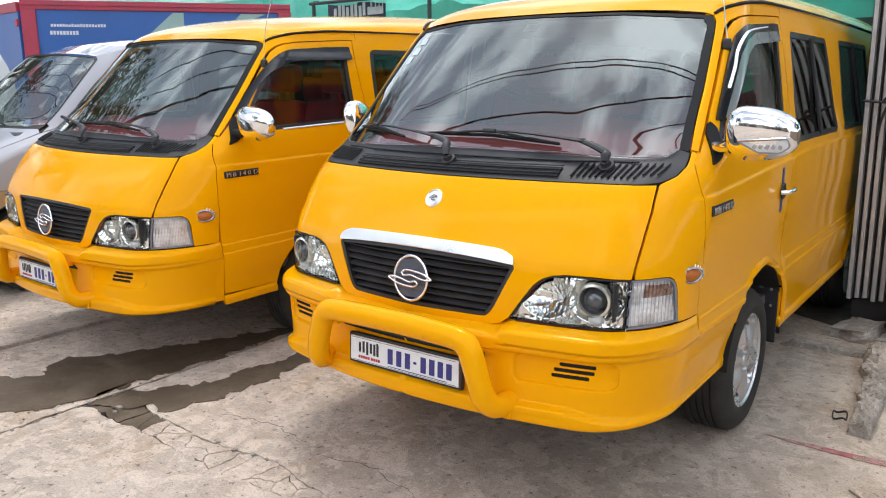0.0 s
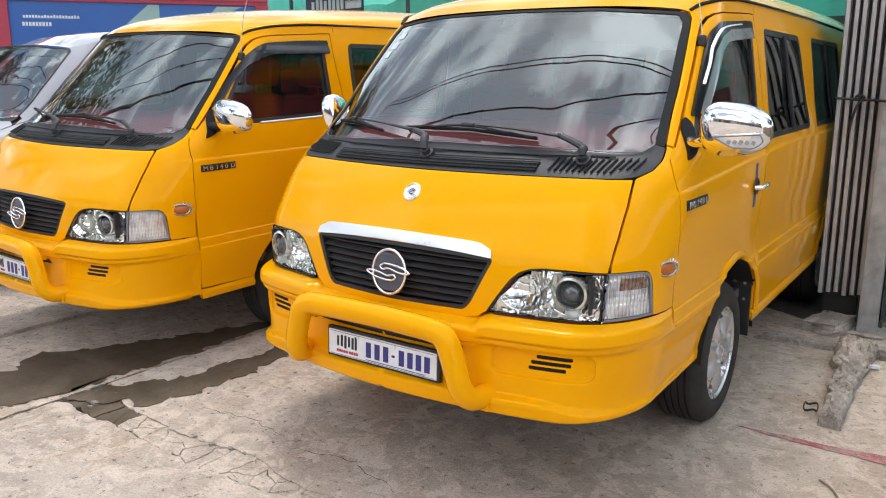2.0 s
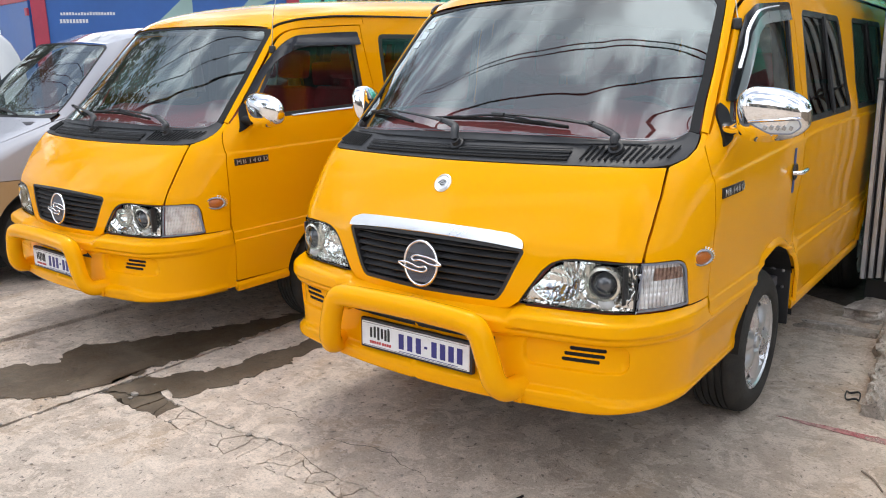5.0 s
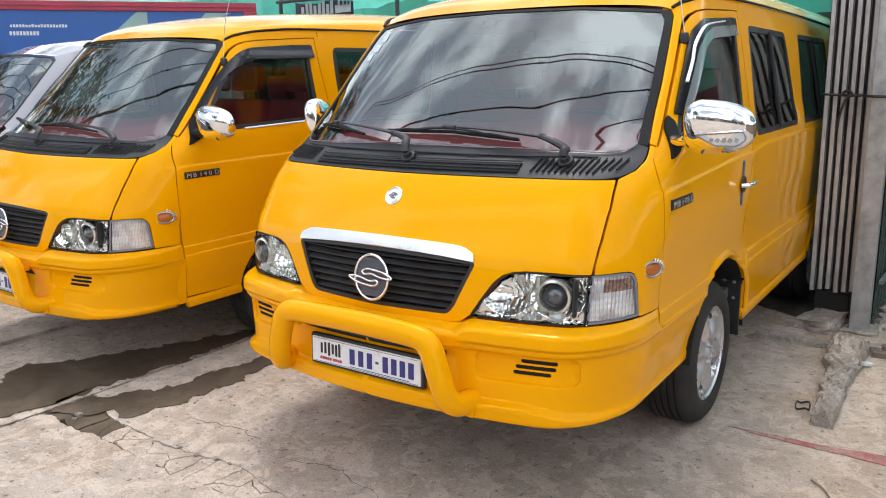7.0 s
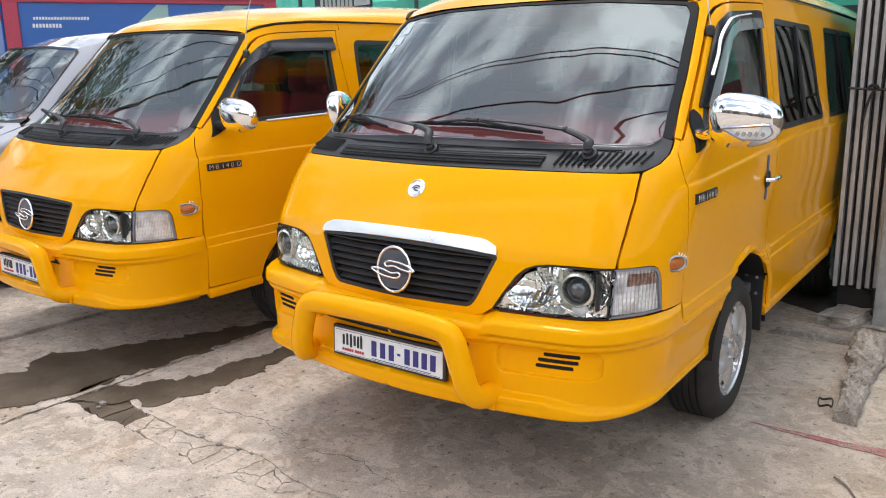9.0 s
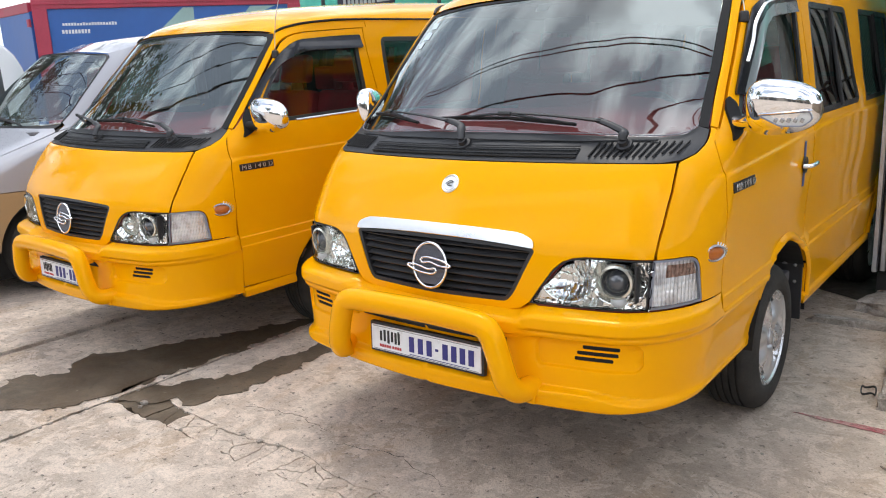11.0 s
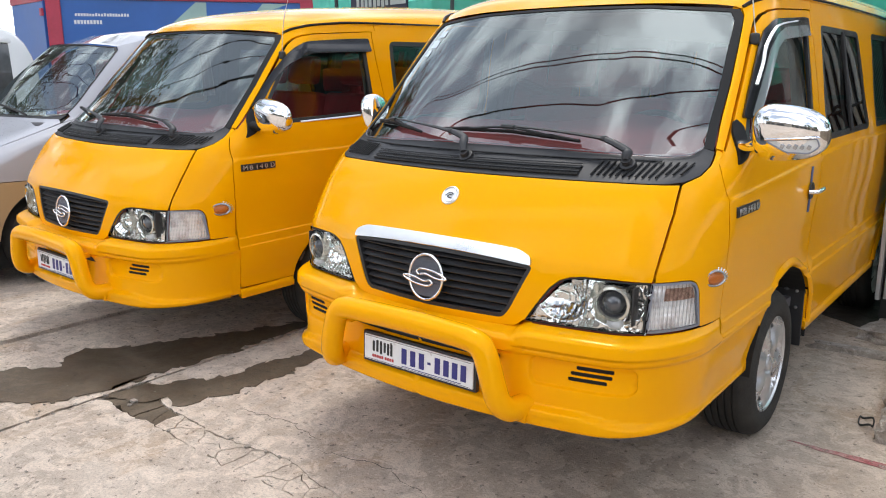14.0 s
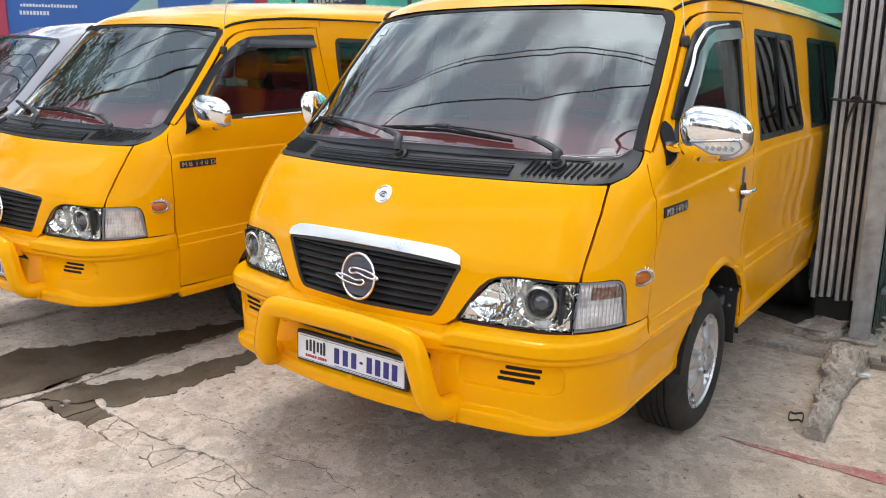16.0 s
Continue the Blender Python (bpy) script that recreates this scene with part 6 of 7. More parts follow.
def corrugated(name, width, z0, z1, pitch, depth, mat, m, parent=None, label=""):
    """A sheet of roofing with square ribs, standing upright."""
    vs, fs = [], []
    prof = []
    x, k = 0.0, 0
    while x < width:
        prof += [(x, 0.0), (x + pitch * 0.42, 0.0), (x + pitch * 0.52, depth), (x + pitch * 0.9, depth)]
        x += pitch
    zs = [z0, (z0 + z1) / 2, z1]
    for th in (0.0, 0.0015):
        for x, y in prof:
            for z in zs:
                vs.append((x, y + th, z))
    n, h = len(prof), len(zs)
    for t in (0, 1):
        o_ = t * n * h
        for i in range(n - 1):
            for j in range(h - 1):
                q = (o_ + i * h + j, o_ + (i + 1) * h + j, o_ + (i + 1) * h + j + 1, o_ + i * h + j + 1)
                fs.append(q if t == 0 else q[::-1])
    ob = mesh_ob(name, vs, fs, mat, parent, label, False)
    ob.matrix_basis = m
    return ob


tied = thing("channel_bundle", "bundle of upright grey steel channels tied to the post", "steel channels", at=pose(0.975, 3.16, 0.19))
for k in range(6):
    x = 0.0 + 0.0455 * k
    d = 0.006 * math.sin(k * 2.3)
    bm = bmesh.new()
    for lo, hi in (((x, d, 0), (x + 0.029, d + 0.003, 2.9)), ((x, d, 0), (x + 0.003, d + 0.06, 2.9)), ((x + 0.026, d, 0), (x + 0.029, d + 0.06, 2.9))):
        add_box(bm, lo, hi)
    o = part("channel", bm, ZINC, tied)
    o.matrix_basis = pose(0, 0, 0.01 * (k % 3), 0, -0.35 + 0.08 * (k % 2), 0)
for k in range(5):
    o = part("back_channel", box((0.02 + 0.046 * k, 0.045, 0), (0.05 + 0.046 * k, 0.075, 2.9), 0.002), SHED_DARK, tied)
    o.matrix_basis = pose(0, 0, 0, 0, -0.35, 0)
part("strap", tube(smooth_path([(-0.01, -0.04, 1.235), (0.10, -0.045, 1.228), (0.2, -0.045, 1.225), (0.27, -0.19, 1.225), (0.37, -0.192, 1.222), (0.385, -0.10, 1.222)], 3), 0.009, 6), BLACK_PLASTIC, tied, "black cloth strap")
part("strap_knot", tube(smooth_path([(0.10, -0.052, 1.24), (0.125, -0.065, 1.255), (0.15, -0.055, 1.235), (0.12, -0.06, 1.20), (0.095, -0.055, 1.11), (0.085, -0.05, 1.03)], 4), 0.008, 6), BLACK_PLASTIC, tied, "knotted strap end")
# added block: carries the channels and darkens the shaded gap below them
rock("support_block", (0.20, 0.10, 0.19), 51, SHED_DARK, "dark block added under the steel channels in place of the shade there", pose(1.10, 3.27, 0.088), 0.12, "block")
# dark soil at the channels; further back its colour stands for shaded ground
soil = concrete_mat("soil_and_shade", (0.085, 0.068, 0.054), (0.045, 0.036, 0.03))
stain("soil_patch", [(0.55, 3.35), (0.95, 3.12), (1.22, 3.10), (1.36, 3.2), (1.40, 6.5), (1.3, 9.6), (0.9, 9.8), (0.75, 7.0), (0.6, 5.0)], soil, "dark soil by the fence, drawn on along the van as painted shade", 0.05, 0.05, 0.004, 77)
fence = thing("green_fence", "dark green corrugated fence with grey rails", "fence", at=pose(1.33, 3.12, 0, 0, 0, -2.2))
corrugated("fence_sheet", 9.0, 0.06, 2.7, 0.11, 0.02, GREEN_SHEET, pose(0.02, 0, 0, 0, 0, 90), fence)
for z in (0.30, 1.02, 1.80, 2.5):
    part("rail", box((0.035, 0.0, z - 0.014), (0.06, 9.0, z + 0.014), 0.004), RAIL_GREY, fence)
for y in (2.6, 5.2, 7.8):
    part("stake", box((0.03, y, 0), (0.09, y + 0.06, 2.6), 0.004), STEEL, fence)

# ---- vehicles behind ----
BLUE = varied("truck_blue", (0.022, 0.115, 0.40), 0.12, 0.38, scale=0.8)
RED = varied("truck_red", (0.40, 0.035, 0.07), 0.18, 0.42, scale=2)
PALE = varied("truck_pale_print", (0.30, 0.45, 0.43), 0.1, 0.5, scale=3)
MID_BLUE = varied("truck_mid_blue", (0.09, 0.20, 0.36), 0.1, 0.5, scale=3)
truck = thing("box_truck", "blue box truck with a crimson frame and pale print", "truck", at=pose(-9.15, 3.31, LIFT, 0, 0, -37.34))
T_LEN = 3.35
cargo = part("cargo_box", box((-2.2, -0.19, 0.78), (0.0, T_LEN, 2.55), 0.01), BLUE, truck)
part("top_rail", box((-2.22, -0.205, 2.475), (0.03, T_LEN + 0.02, 2.60), 0.012), RED, truck, "crimson top rail")
part("top_lip", box((-0.02, -0.205, 2.530), (0.045, T_LEN + 0.02, 2.562), 0.006), RED, truck)
for y in (-0.205, T_LEN - 0.16):
    part("corner_post", box((-0.10, y, 0.75), (0.035, y + 0.185, 2.48), 0.012), RED, truck, "crimson corner post")
part("lower_rail", box((-2.2, -0.2, 0.72), (0.03, T_LEN, 0.84), 0.01), RED, truck, "crimson lower rail")
part("chassis", box((-1.6, -0.2, 0.45), (-0.7, T_LEN, 0.72), 0.02), DARK, truck)
# rear door standing open
rear_door = part("rear_door", box((-1.15, -0.03, 0.80), (0.0, 0.02, 2.47), 0.008), BLUE, truck, "blue rear door standing open")
rear_door.matrix_basis = pose(-0.02, -0.22, 0, 0, 0, 32.2)
for lo, hi in (((-1.17, -0.045, 2.44), (0.0, 0.03, 2.57)), ((-1.17, -0.045, 0.78), (0.0, 0.03, 0.88))):
    part("door_rail", box(lo, hi, 0.01), RED, rear_door, "crimson door rail")
for z in (1.1, 1.7, 2.3):
    part("hinge", box((-0.06, -0.06, z - 0.05), (0.02, -0.03, z + 0.05), 0.006), RED, rear_door)
for y in (0.75, T_LEN - 0.7):
    for x in (-2.02, -0.16):
        o = part("wheel", lathe([(0.001, 0.0), (0.20, 0.0), (0.24, 0.03), (0.44, 0.03), (0.47, -0.02), (0.47, -0.2), (0.40, -0.24)], 30), RUBBER, truck, "", True, 40)
        o.matrix_basis = pose(x + 0.1, y, 0.47 - LIFT)
# print on the side: bars for its two lines of writing, slanted pale fields
WHITE_INK = varied("white_ink", (0.66, 0.70, 0.74), 0.08, 0.5)
def on_side(name, pts, mat, x=0.004):
    return mesh_ob(name, [(x, a, b) for a, b in pts], [tuple(range(len(pts)))], mat, cargo, "", False)
rt = random.Random(3)
for y0, y1, z0, z1, n_ in ((0.148, 0.852, 2.252, 2.296, 19), (0.132, 0.499, 2.148, 2.200, 9)):
    w_ = (y1 - y0) / n_
    for k in range(n_):
        h_ = (z1 - z0) * (1.0 if n_ == 9 else rt.uniform(0.72, 1.0))
        a_ = y0 + w_ * k
        on_side("writing_bar", [(a_, z0), (a_ + w_ * 0.72, z0), (a_ + w_ * 0.72, z0 + h_), (a_, z0 + h_)], WHITE_INK)
on_side("pale_field", [(0.95, 1.76), (1.87, 1.76), (1.88, 2.46), (1.736, 2.46)], PALE)
on_side("blue_field", [(2.25, 2.1), (2.75, 2.2), (2.95, 2.46), (2.70, 2.46)], MID_BLUE, 0.005)
on_side("pale_field", [(2.50, 2.28), (2.75, 2.36), (3.02, 2.46), (2.66, 2.46)], PALE, 0.006)


def silver_van(at):
    """A silver and beige people carrier with a sloping nose."""
    v = thing("silver_van", "silver and beige people carrier parked nose out", "van", "", "", at)
    def fr(z):
        return interp(z, (0.2, 0.5, 0.72, 0.86, 0.96, 1.04, 1.11, 1.16, 1.45, 1.70, 1.78), (-0.30, -0.36, -0.30, -0.14, 0.08, 0.30, 0.50, 0.62, 0.92, 1.20, 1.30))
    def wd(z):
        return interp(z, (0.2, 0.45, 0.8, 1.0, 1.15, 1.4, 1.6, 1.75, 1.85), (0.84, 0.87, 0.88, 0.865, 0.83, 0.76, 0.70, 0.64, 0.60))
    S = Skin(fr, wd, None, 0.20, 0.22, 0.24)
    F, Y = S.at_x, S.at_y
    glass = [F(0, 1.178), F(0.4, 1.178), F(0.62, 1.172), F(0.713, 1.19), F(0.668, 1.45), F(0.599, 1.67), F(0.562, 1.704), F(0.3, 1.725), F(0, 1.73)]
    sheet("hood", S, [F(0, 0.80), F(0.5, 0.82), F(0.72, 0.86), F(0.765, 1.0), F(0.765, 1.125), F(0.72, 1.150), F(0.4, 1.158), F(0, 1.158)], SILVER, v, (), (), 0.06, 0, 0.02, both=True)
    sheet("cowl", S, [F(0, 1.160), F(0.4, 1.160), F(0.72, 1.153), F(0.722, 1.185)] + glass[:3][::-1], BLACK_PLASTIC, v, (), (), 0.06, -0.004, 0.02, both=True)
    sheet("windscreen_surround", S, [F(0.722, 1.19), F(0.675, 1.45), F(0.605, 1.68), F(0.565, 1.71), F(0.3, 1.731), F(0, 1.736)] + glass[:2:-1], BLACK_PLASTIC, v, (), (), 0.05, -0.002, 0.02, both=True)
    w = sheet("windscreen", S, glass, GLASS_FRONT, v, (), (), 0.06, -0.005, 0, both=True)
    w.visible_shadow = False
    for s in (1, -1):
        sheet("windscreen_pillar", S, [F(0.724, 1.19), F(0.678, 1.45), F(0.608, 1.68), F(0.57, 1.714), Y(1.75, 1.80), Y(1.75, 1.775), Y(1.56, 1.70), Y(1.30, 1.50), Y(1.0, 1.24), Y(0.9, 1.16), F(0.77, 1.13), F(0.75, 1.17)], SILVER, v, (), (), 0.05, 0, 0.02, s)
        sheet("fender", S, [F(0.728, 0.862), F(0.772, 1.0), F(0.775, 1.122), Y(0.9, 1.152), Y(1.04, 1.10), Y(1.06, 0.74)] + [Y(0.60, 0.725)] + [F(0.80, 0.74), F(0.77, 0.80)], SILVER, v, (), (), 0.05, 0, 0.02, s)
        low = [Y(0.60 + 0.40 * math.cos(radians(t)), 0.27 + 0.40 * math.sin(radians(t))) for t in range(5, 176, 10)]
        sheet("lower_panel", S, [Y(1.06, 0.735), Y(0.60, 0.72), F(0.79, 0.735), F(0.4, 0.76), F(0.0, 0.77), F(0.0, 0.26), F(0.6, 0.26), Y(0.15, 0.27)] + low[::-1] + [Y(1.06, 0.30)], GOLD, v, (), (), 0.05, 0, 0.03, s)
        sheet("door", S, [Y(1.065, 0.30), Y(4.6, 0.30), Y(4.6, 1.19), Y(1.065, 1.10)], GOLD, v, (), (), 0.12, 0, 0.02, s)
        sheet("side_glass", S, [Y(1.05, 1.14), Y(4.6, 1.2), Y(4.5, 1.70), Y(1.75, 1.755), Y(1.58, 1.68)], GLASS_DARK, v, (), (), 0.12, -0.004, 0.01, s)
        for y in (0.60, 3.5):
            o = part("wheel", lathe([(0.001, -0.03), (0.14, -0.02), (0.20, 0.0), (0.215, 0.004), (0.22, 0.016), (0.29, 0.012), (0.325, -0.02), (0.33, -0.06), (0.33, -0.16), (0.30, -0.2)], 40), RUBBER, v, "black tyre and wheel", True, 40)
            o.matrix_basis = pose(s * 0.85, y, 0.262, 0, 0, 0 if s > 0 else 180)
            part("rim", lathe([(0.001, 0.002), (0.05, 0.006), (0.10, -0.012), (0.16, 0.0), (0.205, 0.008), (0.212, 0.018)], 30), ALLOY, o, "silver rim", True)
    n, vs, fs = 16, [], []
    rows = [(0.0, 1.735, 1.70), (0.10, 1.775, 1.73), (0.3, 1.83, 1.765), (0.6, 1.873, 1.785), (1.1, 1.895, 1.79), (2.2, 1.90, 1.79), (3.3, 1.87, 1.76)]
    for d, zc, zg in rows:
        for j in range(n + 1):
            sx = -1 + 2 * j / n
            z = zg + (zc - zg) * max(0, 1 - abs(sx) ** 2.6) ** 0.7
            zs_ = 1.738 - 0.028 * abs(sx) ** 4
            y0 = S(S.at_x(0.585 * abs(sx), zs_)[0], zs_).y
            k = step01(d / 0.35)
            vs.append(((0.585 + 0.05 * k) * sx, y0 + d + (1.40 - y0) * k * 0.5, z + (zs_ - z) * (1 - k)))
    for i in range(len(rows) - 1):
        for j in range(n):
            a = i * (n + 1) + j
            fs.append((a, a + 1, a + n + 2, a + n + 1))
    mesh_ob("roof", vs, fs, SILVER, v)
    part("underbody", box((-0.7, 0.0, 0.06), (0.7, 4.4, 0.36), 0.03), DARK, v)
    part("dashboard", box((-0.7, 0.62, 0.9), (0.7, 1.0, 1.13), 0.05, None, 3), GREY_TRIM, v, "", True)
    part("tail", box((-0.72, 4.56, 0.3), (0.72, 4.62, 1.75), 0.03), SILVER, v)
    part("cabin_floor", box((-0.8, 0.5, 0.4), (0.8, 4.6, 0.45)), GREY_TRIM, v)
    for x in (0.38, -0.38):
        front_seat(v, x, 1.35)
    for a, b in (((-0.05, 1.17), (-0.55, 1.215)), ((0.42, 1.17), (-0.1, 1.235))):
        w = new("wiper")
        w.parent = v
        def on(x, z, o):
            p = S(S.at_x(abs(x), z)[0] * (1 if x >= 0 else -1), z)
            return p + Vector((0, -0.7, 0.7)) * o
        part("arm", tube([on(*a, 0.01), on(*a, 0.03).lerp(on(*b, 0.03), 0.2), on(*b, 0.02)], 0.009, 6), BLACK_PLASTIC, w)
    return v


silver_van(pose(-5.05, 0, LIFT))

TINTED = varied("tinted_pane", (0.075, 0.08, 0.085), 0.2, 0.12, coat=1.0)
white = thing("white_van", "white van with a dark side window behind the silver one", "van", at=pose(-7.0, 1.97, LIFT))
vs, fs = [], []
prof = [(-0.02, 0.35), (0.0, 0.8), (-0.01, 1.2), (-0.03, 1.5), (-0.07, 1.68), (-0.13, 1.81), (-0.22, 1.905), (-0.36, 1.965), (-0.6, 1.99), (-3.4, 1.985), (-4.0, 1.3), (-4.6, 1.0), (-4.7, 0.35)]
for x in (0.0, -0.06, -1.55, -1.62):
    for y, z in prof:
        inset = 0.0 if x in (-0.06, -1.55) else 0.03
        vs.append((x - (0.10 * max(0, z - 1.2) if x > -0.5 else -0.10 * max(0, z - 1.2)), y - inset, z - inset))
n = len(prof)
for i in range(3):
    for j in range(n - 1):
        fs.append((i * n + j, i * n + j + 1, (i + 1) * n + j + 1, (i + 1) * n + j))
fs += [tuple(range(n))[::-1], tuple(range(3 * n, 4 * n))]
mesh_ob("body", vs, fs, WHITE_PAINT, white, "", True)
part("side_window", box((-0.055, -1.6, 0.98), (0.006, -0.33, 1.80), 0.02, pose(0, 0, 0, 0, -4.5, 0) @ pose(0.105, 0, 0)), TINTED, white, "dark side window", True)
part("rain_visor", box((-0.02, -1.65, 1.80), (0.03, -0.31, 1.845), 0.012, pose(0, 0, 0, 0, -4.5, 0) @ pose(0.105, 0, 0)), WHITE_PAINT, white, "white rain visor", True)
for y in (-0.9, -3.7):
    for x in (0.02, -1.62):
        o = part("wheel", lathe([(0.001, 0.0), (0.2, 0.0), (0.22, 0.02), (0.3, 0.015), (0.325, -0.03), (0.325, -0.18)], 30), RUBBER, white, "", True, 40)
        o.matrix_basis = pose(x, y, 0.26)

# ---- shade netting, its frame, the sign and the shed behind ----


def net_mat():
    m, n, l, b = node_mat("shade_net")
    out = n["Material Output"]
    v = coords(n, l)
    f = noise_node(n, l, v, 1.5, 5)
    col = ramp(n, l, f, ((0.3, (0.10, 0.55, 0.44)), (0.7, (0.26, 0.80, 0.66))))
    l.new(col, b.inputs["Base Color"])
    b.inputs["Roughness"].default_value = 0.7
    tl, tp, m1, m2 = n.new("ShaderNodeBsdfTranslucent"), n.new("ShaderNodeBsdfTransparent"), n.new("ShaderNodeMixShader"), n.new("ShaderNodeMixShader")
    l.new(col, tl.inputs["Color"])
    m1.inputs["Fac"].default_value, m2.inputs["Fac"].default_value = 0.75, 0.30
    l.new(b.outputs["BSDF"], m1.inputs[1])
    l.new(tl.outputs["BSDF"], m1.inputs[2])
    l.new(m1.outputs["Shader"], m2.inputs[1])
    l.new(tp.outputs["BSDF"], m2.inputs[2])
    l.new(m2.outputs["Shader"], out.inputs["Surface"])
    return m


NET = net_mat()


def net(name, x0, x1, y0, y1, z0, z1, seed, label, nx=60, ny=26, amp=0.14):
    vs, fs = [], []
    for j in range(ny + 1):
        for i in range(nx + 1):
            u, w = i / nx, j / ny
            x, y = x0 + (x1 - x0) * u, y0 + (y1 - y0) * w
            sag = -0.22 * math.sin(math.pi * ((w * 3) % 1)) - 0.12 * math.sin(math.pi * ((u * 4 + 0.3 * w) % 1))
            f = noise.noise((x * 0.9 + seed, y * 0.9, 0)) * amp + noise.noise((x * 3.1, y * 2.2 + seed, 1)) * amp * 0.45 + abs(noise.noise((x * 1.6 + y * 1.1, seed, y * 0.3))) * amp
            vs.append((x, y, z0 + (z1 - z0) * w + sag + f))
    for j in range(ny):
        for i in range(nx):
            a = j * (nx + 1) + i
            fs.append((a, a + 1, a + nx + 2, a + nx + 1))
    return tagged(mesh_ob(name, vs, fs, NET, None, "", True), label, "shade net")


net("shade_net", -9.2, -1.6, 8.6, 17.0, 3.05, 4.3, 1.0, "teal green shade netting slung over a frame")
# carried forward out of view to shade the van's rear and tint its roof
net("shade_net", -1.6, 3.2, 3.4, 14.0, 2.62, 3.4, 5.0, "teal green shade netting sagging over the yard")
def curtain(x0, x1, y, z0, z1, seed, label, turn=0.0):
    """Netting hung as a wall, gathered in folds."""
    vs, fs, nx, nz = [], [], 110, 16
    for j in range(nz + 1):
        for i in range(nx + 1):
            u, w = i / nx, j / nz
            x = x0 + (x1 - x0) * u
            f = 0.10 * noise.noise((x * 2.2 + seed, w * 1.2, 0)) + 0.16 * noise.noise((x * 0.8, w * 2.4, seed)) + 0.05 * noise.noise((x * 6 + w * 3, seed, w * 3))
            vs.append((x, y + turn * (x - x0) + f, z0 + (z1 - z0) * w + 0.08 * math.sin(x * 1.7 + seed) * (1 - w)))
    for j in range(nz):
        for i in range(nx):
            a = j * (nx + 1) + i
            fs.append((a, a + 1, a + nx + 2, a + nx + 1))
    return tagged(mesh_ob("net_curtain", vs, fs, NET, None, "", True), label, "shade net")


curtain(-13.5, -6.2, 10.8, 2.35, 4.6, 2.0, "teal green netting hung in folds behind the sign")
curtain(-34.0, -12.6, 15.5, 0.05, 6.2, 12.0, "teal green netting hung behind the truck")
curtain(-6.4, -0.6, 11.6, 2.3, 4.8, 6.0, "teal green netting hung in folds from the frame")
curtain(-0.7, 4.0, 10.0, 2.0, 3.9, 9.0, "teal green netting hung beside the shed")
frame_ = thing("steel_pergola", "dark steel frame carrying the shade netting", "frame")
IRON = varied("dark_steel", (0.06, 0.07, 0.07), 0.3, 0.6, 0.4, scale=5)
for y, z in ((8.6, 3.0), (10.4, 3.3), (12.2, 3.6), (14.5, 3.9)):
    part("beam", tube([(-9.4, y, z), (-1.5, y, z)], 0.03, 8), IRON, frame_)
for y, z in ((3.4, 2.55), (5.6, 2.68), (7.5, 2.80), (9.5, 2.95), (12, 3.2)):
    part("beam", tube([(-1.6, y, z), (3.3, y, z)], 0.03, 8), IRON, frame_)
for x in (-9.3, -6.2, -3.6, -1.55, 0.35, 3.2):
    part("purlin", tube([(x, 8.6 if x < -1.6 else 3.4, 3.02 if x < -1.6 else 2.55), (x, 14.5, 3.9 if x < -1.6 else 3.4)], 0.025, 8), IRON, frame_)
for x, y, z in ((-9.3, 8.6, 3.0), (-6.55, 8.6, 3.0), (-3.6, 8.6, 3.0), (-1.55, 8.6, 3.0), (0.35, 9.5, 2.95), (3.2, 5.6, 2.6)):
    part("pole", tube([(x, y, 0), (x, y, z)], 0.035, 8), IRON, frame_)
NAVY = varied("sign_navy", (0.018, 0.02, 0.05), 0.25, 0.5, scale=3)
sign = thing("sign_board", "dark navy sign board with white script and a van picture", "sign", at=pose(-8.6, 9.0, 2.70, 0, 0, -10))
part("panel", box((-0.86, -0.02, -0.1), (0.86, 0.02, 0.9), 0.006), NAVY, sign)
SIGN_W = varied("sign_white", (0.62, 0.62, 0.62), 0.1, 0.5)
for i, x in enumerate((-0.66, -0.52, -0.40, -0.27, -0.13, -0.01, 0.12, 0.24)):
    part("script_bar", box((x, -0.027, 0.04 + 0.02 * (i % 2)), (x + 0.085, -0.02, 0.24 + 0.05 * (i % 3)), 0.004), SIGN_W, sign)
bm = bmesh.new()
add_box(bm, (0.40, -0.028, 0.06), (0.84, -0.02, 0.20), 0.02)
add_box(bm, (0.50, -0.028, 0.17), (0.84, -0.02, 0.31), 0.03)
part("van_picture", bm, SIGN_W, sign, "white printed van shape")
for x in (0.54, 0.65, 0.75):
    part("picture_window", box((x, -0.032, 0.19), (x + 0.07, -0.027, 0.27), 0.006), NAVY, sign)
part("sign_leg", tube([(-0.8, 0.03, -2.7), (-0.8, 0.03, 0.6)], 0.03, 8), IRON, sign)
part("sign_leg", tube([(0.8, 0.03, -2.7), (0.8, 0.03, 0.6)], 0.03, 8), IRON, sign)
SHED = varied("dark_shed_sheet", (0.05, 0.055, 0.055), 0.35, 0.7, scale=2)
wall_b = corrugated("wall_north", 48.0, 0.0, 4.8, 0.16, 0.03, SHED, pose(-40, 19.0, 0))
tagged(wall_b, "dark corrugated shed wall behind the yard", "wall", kind="structure")
shed = thing("shed", "dark metal shed with a ribbed front behind the vans", "shed", at=pose(-1.2, 8.2, 0))
part("walls", box((0, 0.02, 0), (2.5, 3.0, 2.25), 0.01), SHED, shed)
for k in range(14):
    part("rib", box((0, -0.012, 0.1 + k * 0.15), (2.5, 0.02, 0.17 + k * 0.15), 0.006), SHED, shed)

# unseen wall, added to keep sky light off the van's side and the door
shade_wall = concrete_mat("plaster_wall", (0.30, 0.25, 0.19), (0.22, 0.18, 0.14))
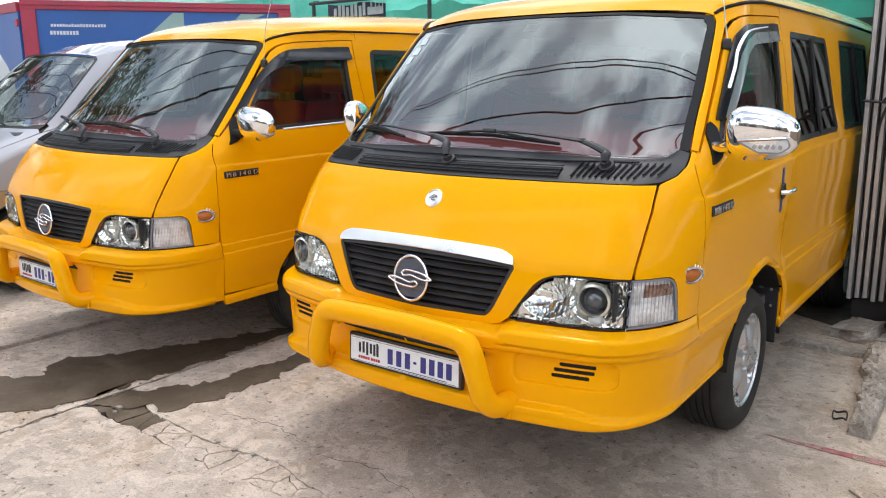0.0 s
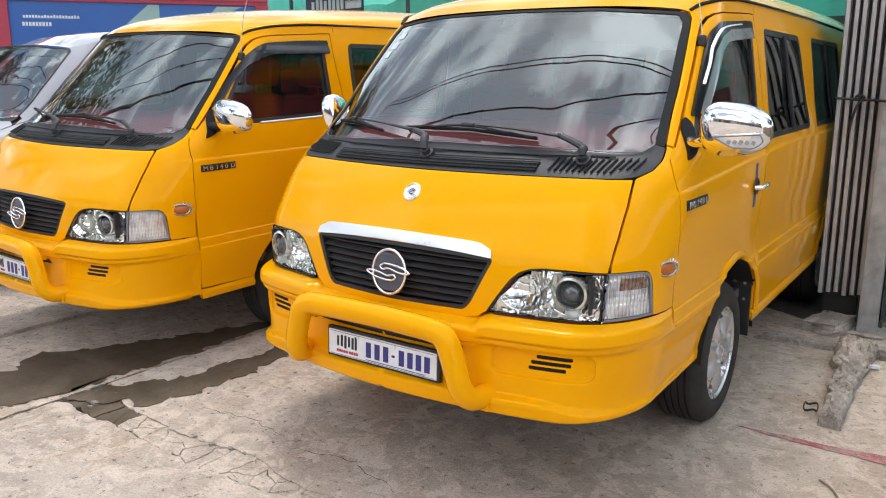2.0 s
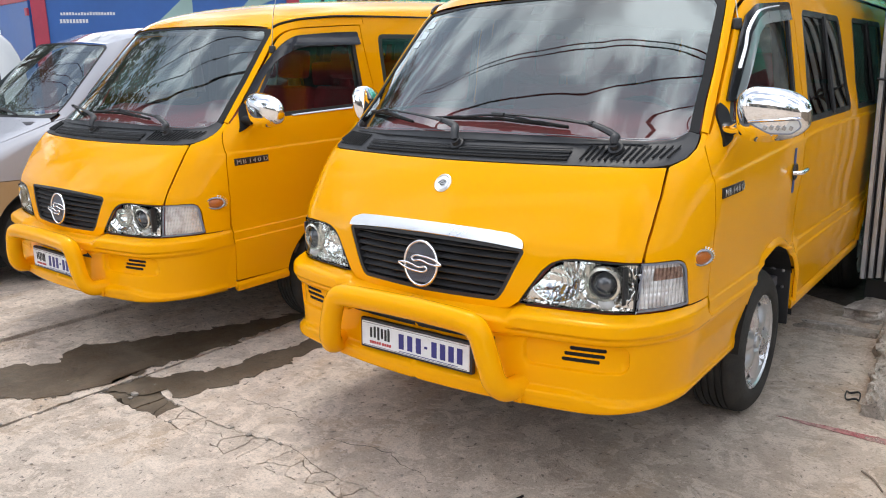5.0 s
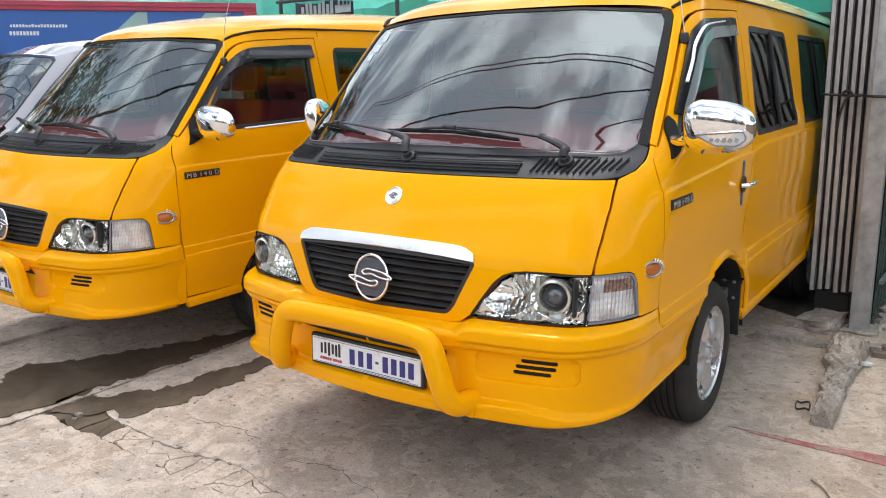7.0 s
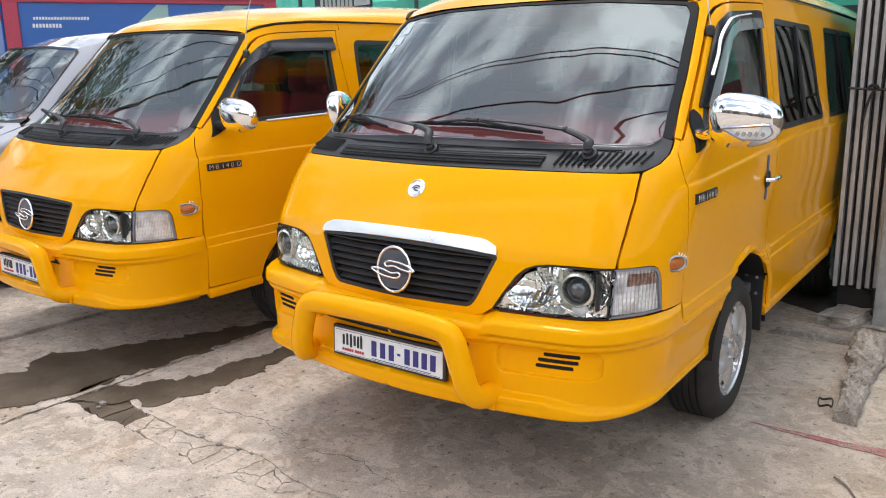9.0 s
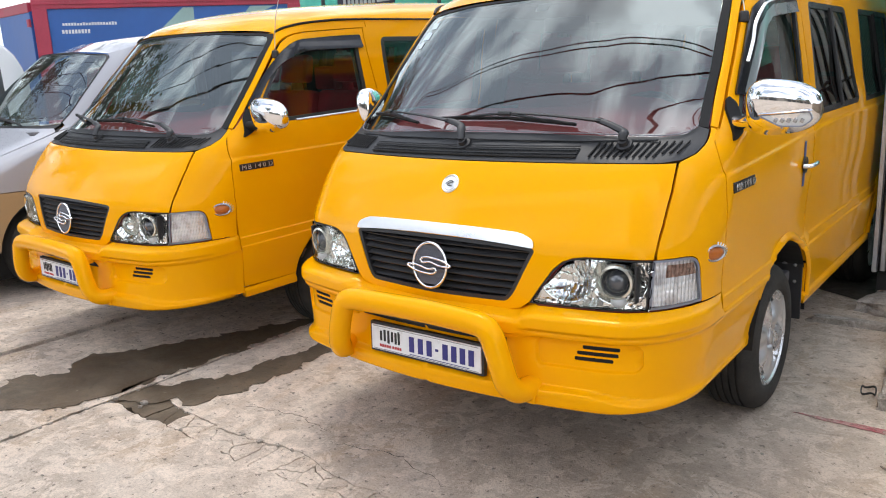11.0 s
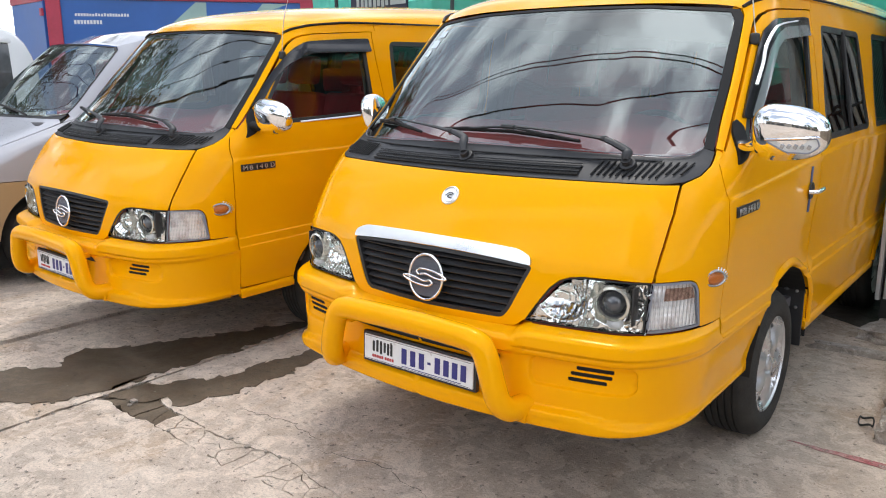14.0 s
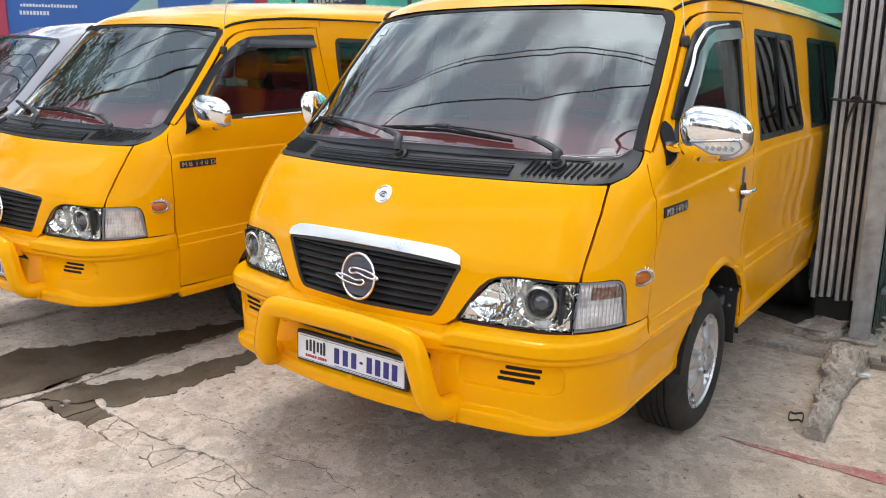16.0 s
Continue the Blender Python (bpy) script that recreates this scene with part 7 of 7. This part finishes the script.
outline_ = [(3.0, 16.0), (3.0, 3.6), (5.4, 3.2), (5.4, -3.0), (5.55, -3.0), (5.55, 3.35), (3.15, 3.75), (3.15, 16.0)]
wall_e = slab("wall_east", outline_, shade_wall, None, 1.7, 1.73)
tagged(wall_e, "unseen plain plastered wall added to shade the van's side", "wall", kind="structure")

# ---- unseen surroundings, across the street and beside the yard, seen only in the glass and paint ----
LEAF = varied("leaf", (0.05, 0.09, 0.03), 0.4, 0.6, scale=2)
BARK = varied("bark", (0.10, 0.075, 0.05), 0.3, 0.9, scale=10)


def tree(at, h, spread, seed):
    r = random.Random(seed)
    t = thing("street_tree", "leafy green street tree outside the view", "tree", "street trees", "", at)
    bm = bmesh.new()
    tube(smooth_path([(0, 0, 0), (0.1, 0.05, h * 0.25), (-0.05, 0.1, h * 0.55)], 5), [0.2 - 0.01 * k for k in range(11)], 8, bm)
    for k in range(7):
        a = r.uniform(0, 6.28)
        s0 = h * r.uniform(0.3, 0.52)
        tube(smooth_path([(0, 0.05, s0), (math.cos(a) * spread * 0.4, math.sin(a) * spread * 0.4, s0 + h * 0.18), (math.cos(a) * spread * 0.75, math.sin(a) * spread * 0.75, s0 + h * 0.32)], 4), [0.09 - 0.008 * q for q in range(9)], 6, bm)
    part("trunk", bm, BARK, t, "", True)
    vs, fs = [], []
    for k in range(130):
        a, e = r.uniform(0, 6.28), r.uniform(0, 1)
        c = Vector((math.cos(a) * spread * e ** 0.5, math.sin(a) * spread * e ** 0.5, h * r.uniform(0.58, 1.0)))
        c.z -= 0.12 * h * (Vector((c.x, c.y)).length / spread) ** 2
        for q in range(26):
            p = c + Vector((r.gauss(0, 1), r.gauss(0, 1), r.gauss(0, 0.7))) * 0.32
            u = Vector((r.gauss(0, 1), r.gauss(0, 1), r.gauss(0, 1))).normalized() * 0.13
            w = u.cross(Vector((r.gauss(0, 1), r.gauss(0, 1), r.gauss(0, 1)))).normalized() * 0.06
            i = len(vs)
            vs += [p - u, p + w, p + u, p - w]
            fs.append((i, i + 1, i + 2, i + 3))
    mesh_ob("crown", vs, fs, LEAF, t, "", False)
    return t


# the last two, right of the van, are added to shade its side
for i, (x, y, h, sp) in enumerate(((-17.0, 4.8, 10.5, 3.0), (-16.0, 3.5, 10.0, 3.2), (-14.5, -1.5, 9.5, 3.0), (-12.0, -9.0, 8.5, 3.0), (9.0, -13.0, 6.0, 2.6), (2.5, -18.0, 6.5, 2.8), (7.6, 5.0, 6.5, 2.5), (9.0, 10.0, 7.0, 2.7))):
    tree(pose(x, y, 0, 0, 0, 50 * i), h, sp, 10 + i)
FACADE = varied("plaster_facade", (0.34, 0.31, 0.27), 0.2, 0.85, scale=1.2)
for i, (x0, x1, y, h) in enumerate(((-24, -8, -22, 4.2), (-8, 6, -23, 3.6), (6, 22, -21, 4.6))):
    b_ = thing("shop_house", "plain plastered shop house across the street", "building", "shop houses", "", pose(x0, y, 0))
    part("wall", box((0, -6, 0), (x1 - x0 - 0.3, 0, h), 0.03), FACADE, b_)
    part("roof", box((-0.2, -6.2, h), (x1 - x0 - 0.1, 0.5, h + 0.25), 0.04), RUBBLE, b_)
    for k in range(4):
        part("shutter", box((0.8 + k * 3.2, 0.0, 0.1), (3.2 + k * 3.2, 0.05, 2.7), 0.02), SHED, b_)
# street cables, seen in the windscreens: they swing gently round the bend of the street
CABLES = (
    (0.008, ((-19, 3.4), (-12, 2.1), (-7.8, 1.5), (-5.9, 0.93), (-4.56, 0.777), (-3.37, 0.63), (-2.35, 0.52), (-0.28, 0.51), (1.16, 0.60), (5, 1.0), (14, 1.9))),
    (0.007, ((-19, 3.46), (-12, 2.16), (-7.8, 1.56), (-5.9, 0.99), (-4.56, 0.837), (-3.37, 0.69), (-2.35, 0.58), (-0.28, 0.57), (1.16, 0.66), (5, 1.06), (14, 1.96))),
    (0.010, ((-19, 1.2), (-10.9, 0.59), (-8.2, 0.42), (-5.63, 0.40), (-4.27, 0.19), (-3.1, 0.04), (-2.1, -0.02), (-1.2, -0.036), (0.28, 0.09), (1.0, 0.22), (1.76, 0.38), (5, 1.1), (14, 2.2))),
    (0.014, ((-19, 0.8), (-10.3, 0.11), (-8.43, 0.0), (-6.35, -0.22), (-4.9, -0.32), (-2, -0.46), (14, -0.6))),
    (0.012, ((-19, 0.5), (-9.75, -0.345), (-6.95, -0.62), (-5.56, -0.73), (-3.7, -0.8), (14, -1.0))),
    (0.030, ((-19, 0.2), (-9.1, -0.87), (-5.65, -1.27), (-4.47, -1.28), (-3.31, -1.26), (14, -1.4))))
for r_, pts in CABLES:
    path = smooth_path([(x, y, 7.0) for x, y in pts], 7)
    tagged(part("overhead_cable", tube(path, r_, 6), BLACK_PLASTIC, None, "", True, 60), "black overhead cable strung along the street", "cable", "overhead cables")
for x, y in ((-19.0, 1.6), (14.0, 0.4)):
    o = thing("utility_pole", "concrete utility pole carrying the overhead cables", "pole", "utility poles", "", pose(x, y, 0))
    part("shaft", tube([(0, 0, 0), (0, 0, 8.0)], 0.14, 10), RUBBLE, o, "", True)
    part("cross_arm", box((-0.05, -2.0, 6.88), (0.05, 2.0, 6.98), 0.01), STEEL, o)
    part("cross_arm", box((-0.05, -2.0, 7.25), (0.05, 2.0, 7.35), 0.01), STEEL, o)
